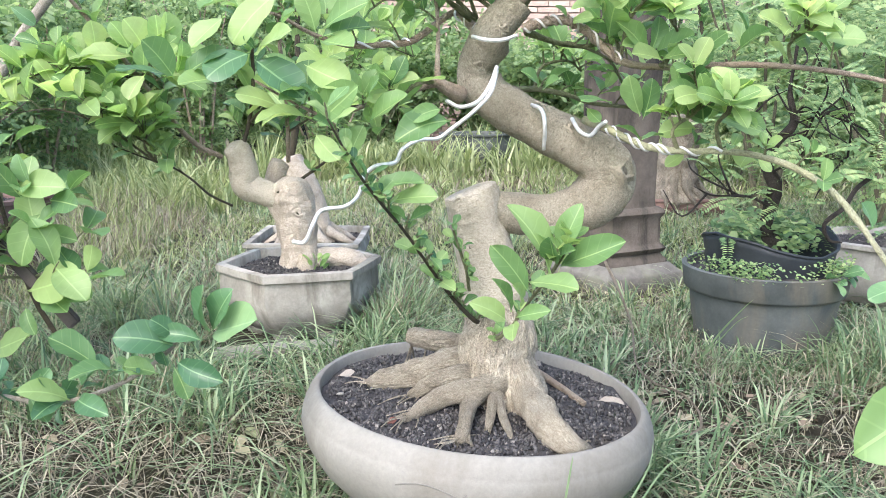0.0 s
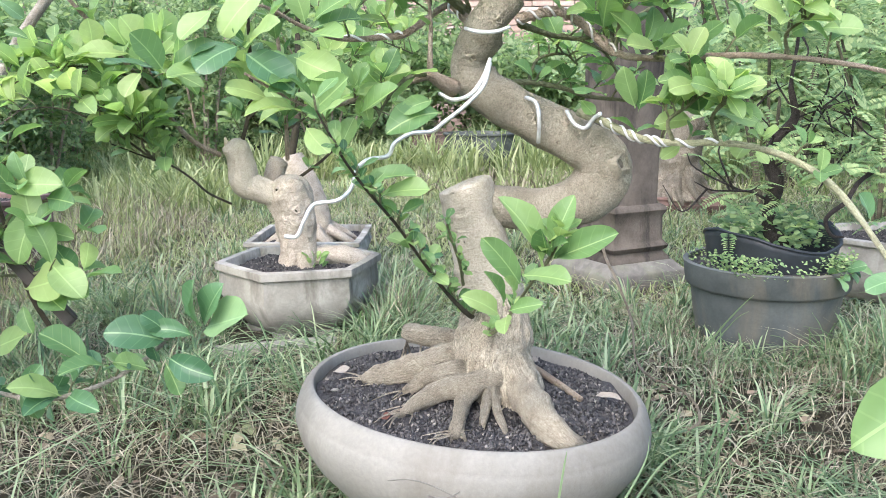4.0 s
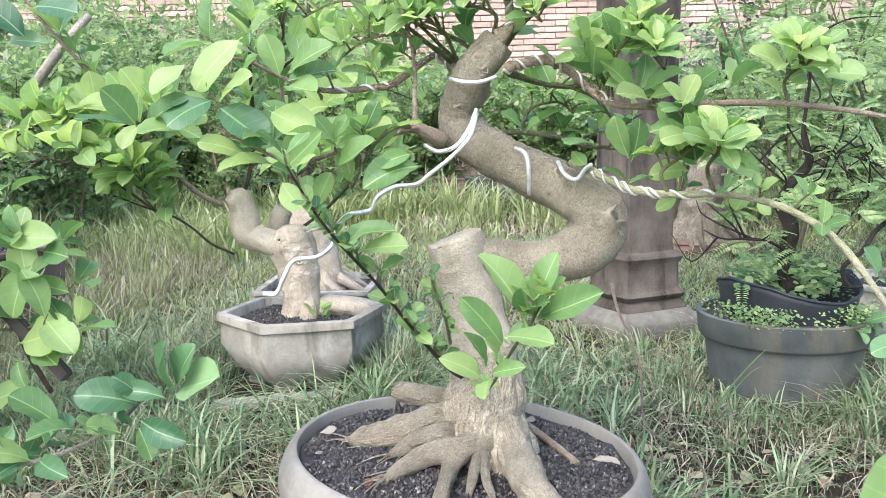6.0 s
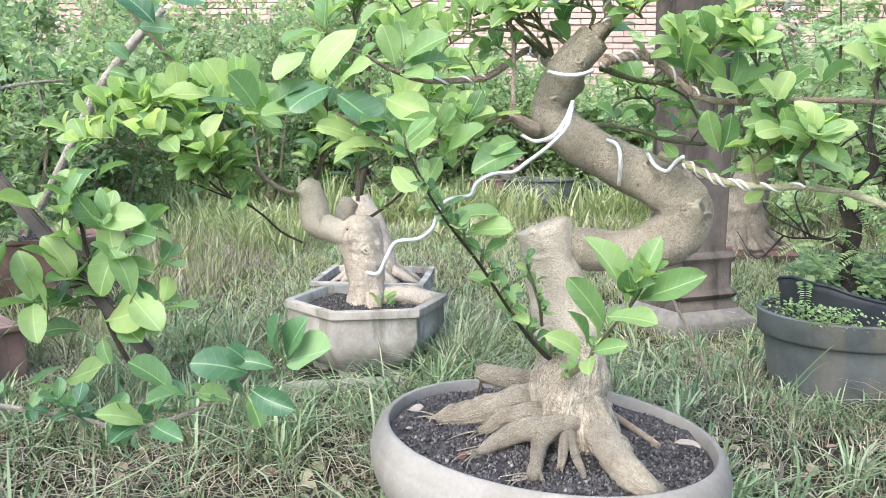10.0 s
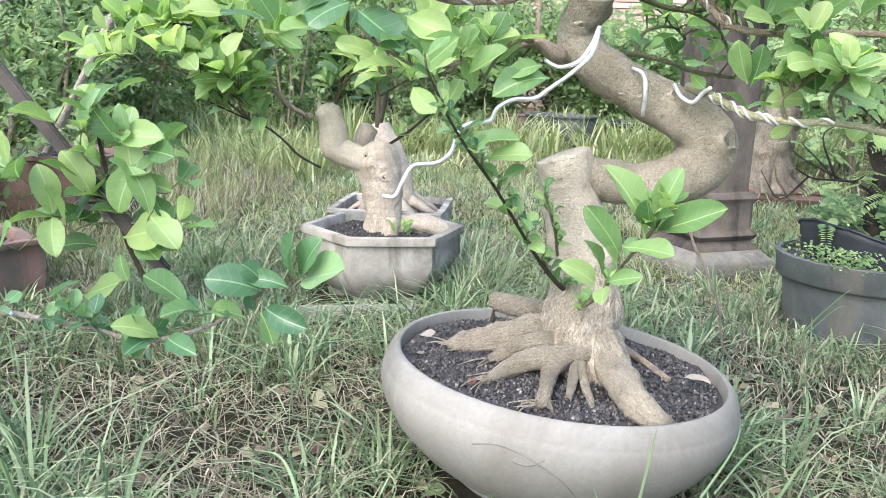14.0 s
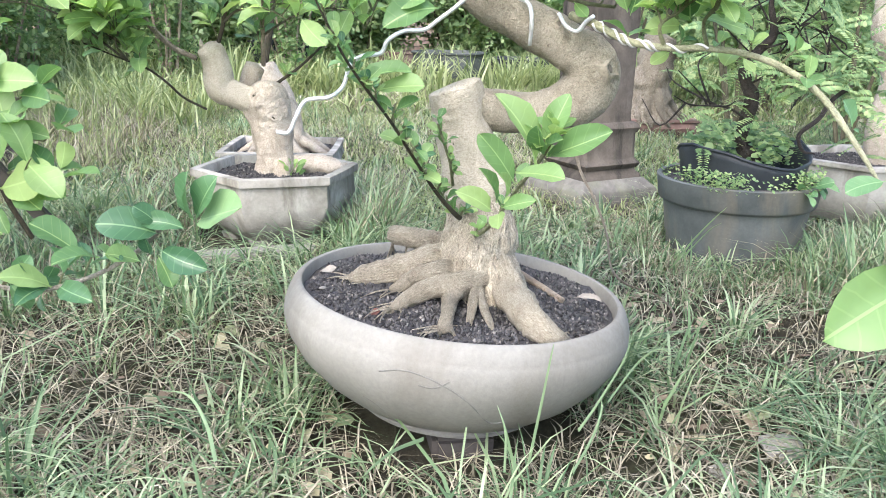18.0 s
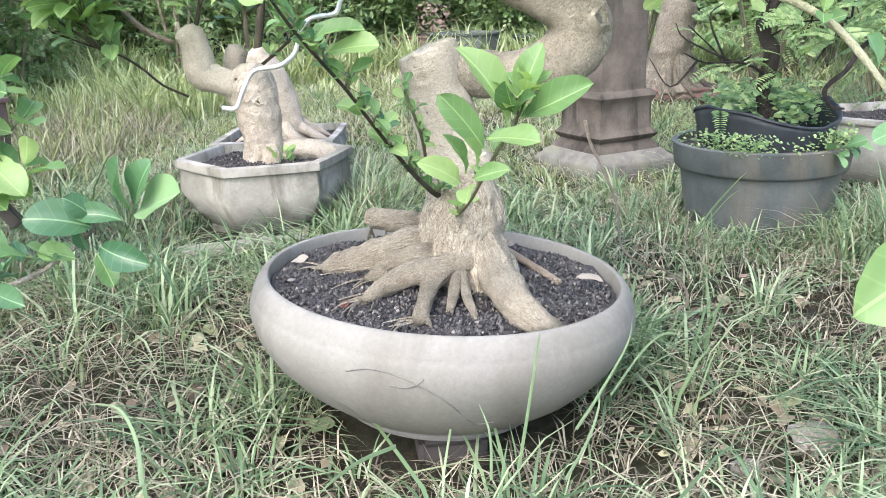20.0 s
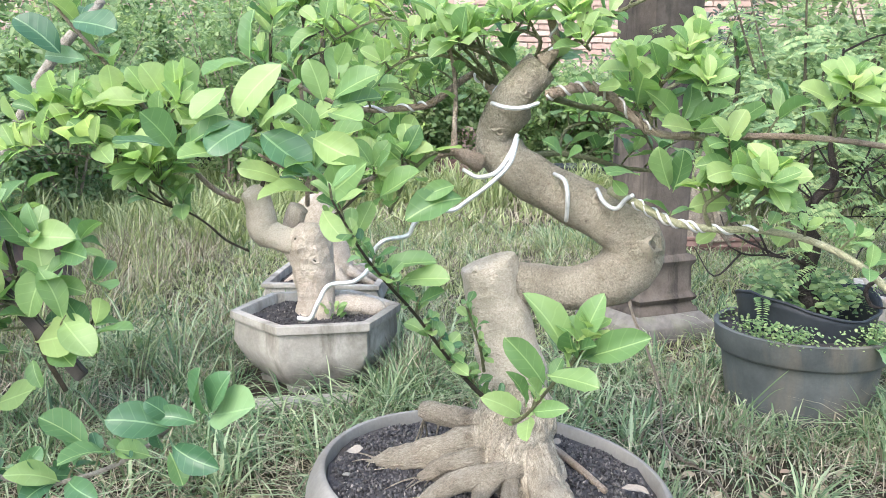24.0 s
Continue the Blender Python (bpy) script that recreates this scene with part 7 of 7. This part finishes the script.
NEAR = (-1.7, 1.7, 0.25, 2.0)
MID = (-2.6, 2.6, 1.9, 4.2)
FAR = (-4.5, 4.5, 4.0, 8.6)
blades("grass", "short green grass with narrow blades", 20000, NEAR, 0.058, 0.0032, M_GRASS, 1, 1.2, 0, 0.45)
blades("grass_tufts", "arching green grass growing in tufts", 20000, NEAR, 0.095, 0.0037, M_GRASS, 2, 1.4, 0, 0.55, 820)
blades("grass_tufts", "taller grass tufts round the pots", 3000, NEAR, 0.14, 0.0042, M_GRASS, 12, 1.1, 0, 0.9, 190)
SPOTS = [(0.48, 0.9, 1.44, 1.58), (0.44, 0.55, 1.55, 1.9), (-0.62, -0.5, 1.7, 2.05), (-0.16, -0.06, 1.72, 2.0), (-0.95, -0.45, 1.36, 1.6), (1.0, 1.35, 1.84, 1.95), (-0.68, -0.12, 2.18, 2.3), (-1.6, -1.0, 1.9, 2.15)]
blades("grass_tufts", "long arching grass round the feet of the pots", 2000, SPOTS, 0.10, 0.0036, M_GRASS, 21, 0.8, 0, 0.0, 330)
blades("dry_grass", "dry stalks standing round the feet of the pots", 1800, SPOTS, 0.11, 0.0022, M_GRASS_DRY, 22, 0.8, 0.05, 0.0)
blades("dry_grass", "straw-coloured dry grass lying between the green", 23000, NEAR, 0.08, 0.0024, M_GRASS_DRY, 3, 1.4, 0.82, 0.0)
blades("dry_grass", "dry upright grass stalks", 9000, NEAR, 0.075, 0.002, M_GRASS_DRY, 13, 1.0, 0.15, 0.4)
blades("grass", "pale yellow-green lawn further back between the pots", 52000, MID, 0.055, 0.0036, M_GRASS_PALE, 4, 1.1, 0, 0.2)
blades("grass_tufts", "scattered green tufts in the lawn further back", 9000, MID, 0.085, 0.004, M_GRASS, 8, 1.1, 0, 0.4, 600)
blades("dry_grass", "yellowing dry grass further back", 26000, MID, 0.075, 0.0030, M_GRASS_DRY, 5, 1.1, 0.45, 0.1)
blades("grass", "distant pale green grass", 42000, FAR, 0.10, 0.008, M_GRASS_PALE, 6, 0.7, 0, 0.3)
blades("dry_grass", "distant dry grass", 22000, FAR, 0.12, 0.009, M_GRASS_DRY, 7, 0.8, 0.3, 0.1)


blades("grass_tufts", "tall pale grass between the planters", 3600, (-2.7, -0.95, 1.65, 3.4), 0.16, 0.004, M_GRASS_PALE, 31, 0.7, 0, 0.0, 500)
blades("dry_grass", "dry tall grass between the planters", 7000, (-2.7, -0.95, 1.65, 3.4), 0.15, 0.0028, M_GRASS_DRY, 32, 0.8, 0.1, 0.0)
blades("grass_tufts", "long pale grass before the terracotta planter", 420, (-1.6, -0.8, 0.95, 1.32), 0.15, 0.0034, M_GRASS_PALE, 33, 0.8, 0, 0.0, 110)


OUTER = [(-3.4, -1.7, 0.7, 2.0), (-3.4, -1.7, 0.7, 2.0), (-7, -3.4, -4, 2), (1.7, 7, -4, 1.9), (-3.4, 1.7, -4, 0.25), (-7, -2.6, 1.9, 4.2), (2.6, 7, 1.9, 4.2), (4.5, 8, 4.2, 8.6)]
blades("grass", "rough lawn stretching away round the pots", 34000, OUTER, 0.075, 0.006, M_GRASS_PALE, 41, 1.0, 0, 0.2)
blades("dry_grass", "dry grass in the rough lawn", 26000, OUTER, 0.08, 0.005, M_GRASS_DRY, 42, 1.1, 0.5, 0.1)


blades("grass_tufts", "tall weedy grass along the far row of pots", 9000, (-3.6, 3.2, 4.7, 6.0), 0.26, 0.011, M_GRASS_PALE, 43, 0.8, 0, 0.1, 900)


blades("grass_tufts", "tall weedy grass at the foot of the left shrubs", 4500, (-3.2, -0.9, 3.4, 4.7), 0.24, 0.008, M_GRASS_PALE, 44, 0.8, 0, 0.1, 500)


def long_blade(rows, width):
    """One broad blade of grass as a folded ribbon along its own line."""
    a = spline(rows, 5)
    t, n1, n2 = frames_along(a)
    s = np.cross(t, np.array([0.3, -1.0, 0.2]))
    s /= np.linalg.norm(s, axis=1)[:, None]
    verts, faces = [], []
    for i, p in enumerate(a):
        w = width * (1 - (i / (len(a) - 1)) ** 2.2) * 0.5 + 0.0002
        verts += [p - s[i] * w, p + np.cross(s[i], t[i]) * w * 0.35, p + s[i] * w]
    for i in range(len(a) - 1):
        faces += [(3 * i, 3 * i + 1, 3 * i + 4, 3 * i + 3), (3 * i + 1, 3 * i + 2, 3 * i + 5, 3 * i + 4)]
    ob = part("grass_blade", mesh_of("blade", verts, faces, [(0.5, 0.5)] * len(verts)), M_GRASS)
    return tagged(ob, "single long green blade of grass", "grass blade", "long grass blades")


for rows, w in (BLADES):
    long_blade(rows, w * 0.7)
r_ = np.random.RandomState(9)
n = 2600
P = np.stack([r_.uniform(-1.6, 1.6, n), r_.uniform(0.3, 2.2, n), np.zeros(n)], 1)
P = np.array([p for p in P if not keep_off(p[0], p[1])])
P[:, 2] = [ground_height(x, y) + 0.008 for x, y, _ in P]
n = len(P)
a = r_.uniform(0, 6.28, n)
ob = many_leaves("leaf_litter", P, np.stack([np.cos(a), np.sin(a), r_.normal(0, 0.15, n)], 1), np.stack([r_.normal(0, 0.3, n), r_.normal(0, 0.3, n), np.ones(n)], 1), r_.uniform(0.012, 0.04, n), M_LITTER, None, 0.4)
tagged(ob, "scattered dry fallen leaves and scraps", "leaf litter", kind="stuff")

# ---------------------------------------------------------------- bricks
BW, BH, J = 0.21, 0.052, 0.009
me = bpy.data.meshes.new("brick")
bm = box((BW, 0.05, BH), 0.004)
bm.to_mesh(me)
bm.free()
me.materials.append(M_BRICK)
rows_z = np.arange(0.05, 2.85, BH + J)
rest = []
count = 0
for j, z in enumerate(rows_z):
    for i, x in enumerate(np.arange(-6.8, 7.9, BW + J)):
        x0 = x + (0.5 * (BW + J) if j % 2 else 0)
        jit = Vector((random.uniform(-0.003, 0.003), random.uniform(-0.006, 0.006), random.uniform(-0.002, 0.002)))
        if -0.9 < x0 < 3.4 and 1.28 < z < 2.2 and count < 300:
            o = part("brick", me, None, wall, m=pose(x0 - 0.5 + jit.x, -0.10 + jit.y, z - 1.45 + jit.z, 0, random.uniform(-0.5, 0.5), 0))
            count += 1
        else:
            rest.append((x0 - 0.5 + jit.x, -0.10 + jit.y, z - 1.45 + jit.z))
tv = np.array([(sx * BW / 2, sy * 0.025, sz * BH / 2) for sx in (-1, 1) for sy in (-1, 1) for sz in (-1, 1)])
tf = [(0, 1, 3, 2), (4, 6, 7, 5), (0, 4, 5, 1), (2, 3, 7, 6), (1, 5, 7, 3), (0, 2, 6, 4)]
V = (np.array(rest)[:, None, :] + tv[None]).reshape(-1, 3)
jb = joined(V, tf, 8, len(rest))
jb.polygons.foreach_set("use_smooth", [False] * len(jb.polygons))
tagged(part("brickwork", jb, M_BRICK_J, wall), kind="stuff")
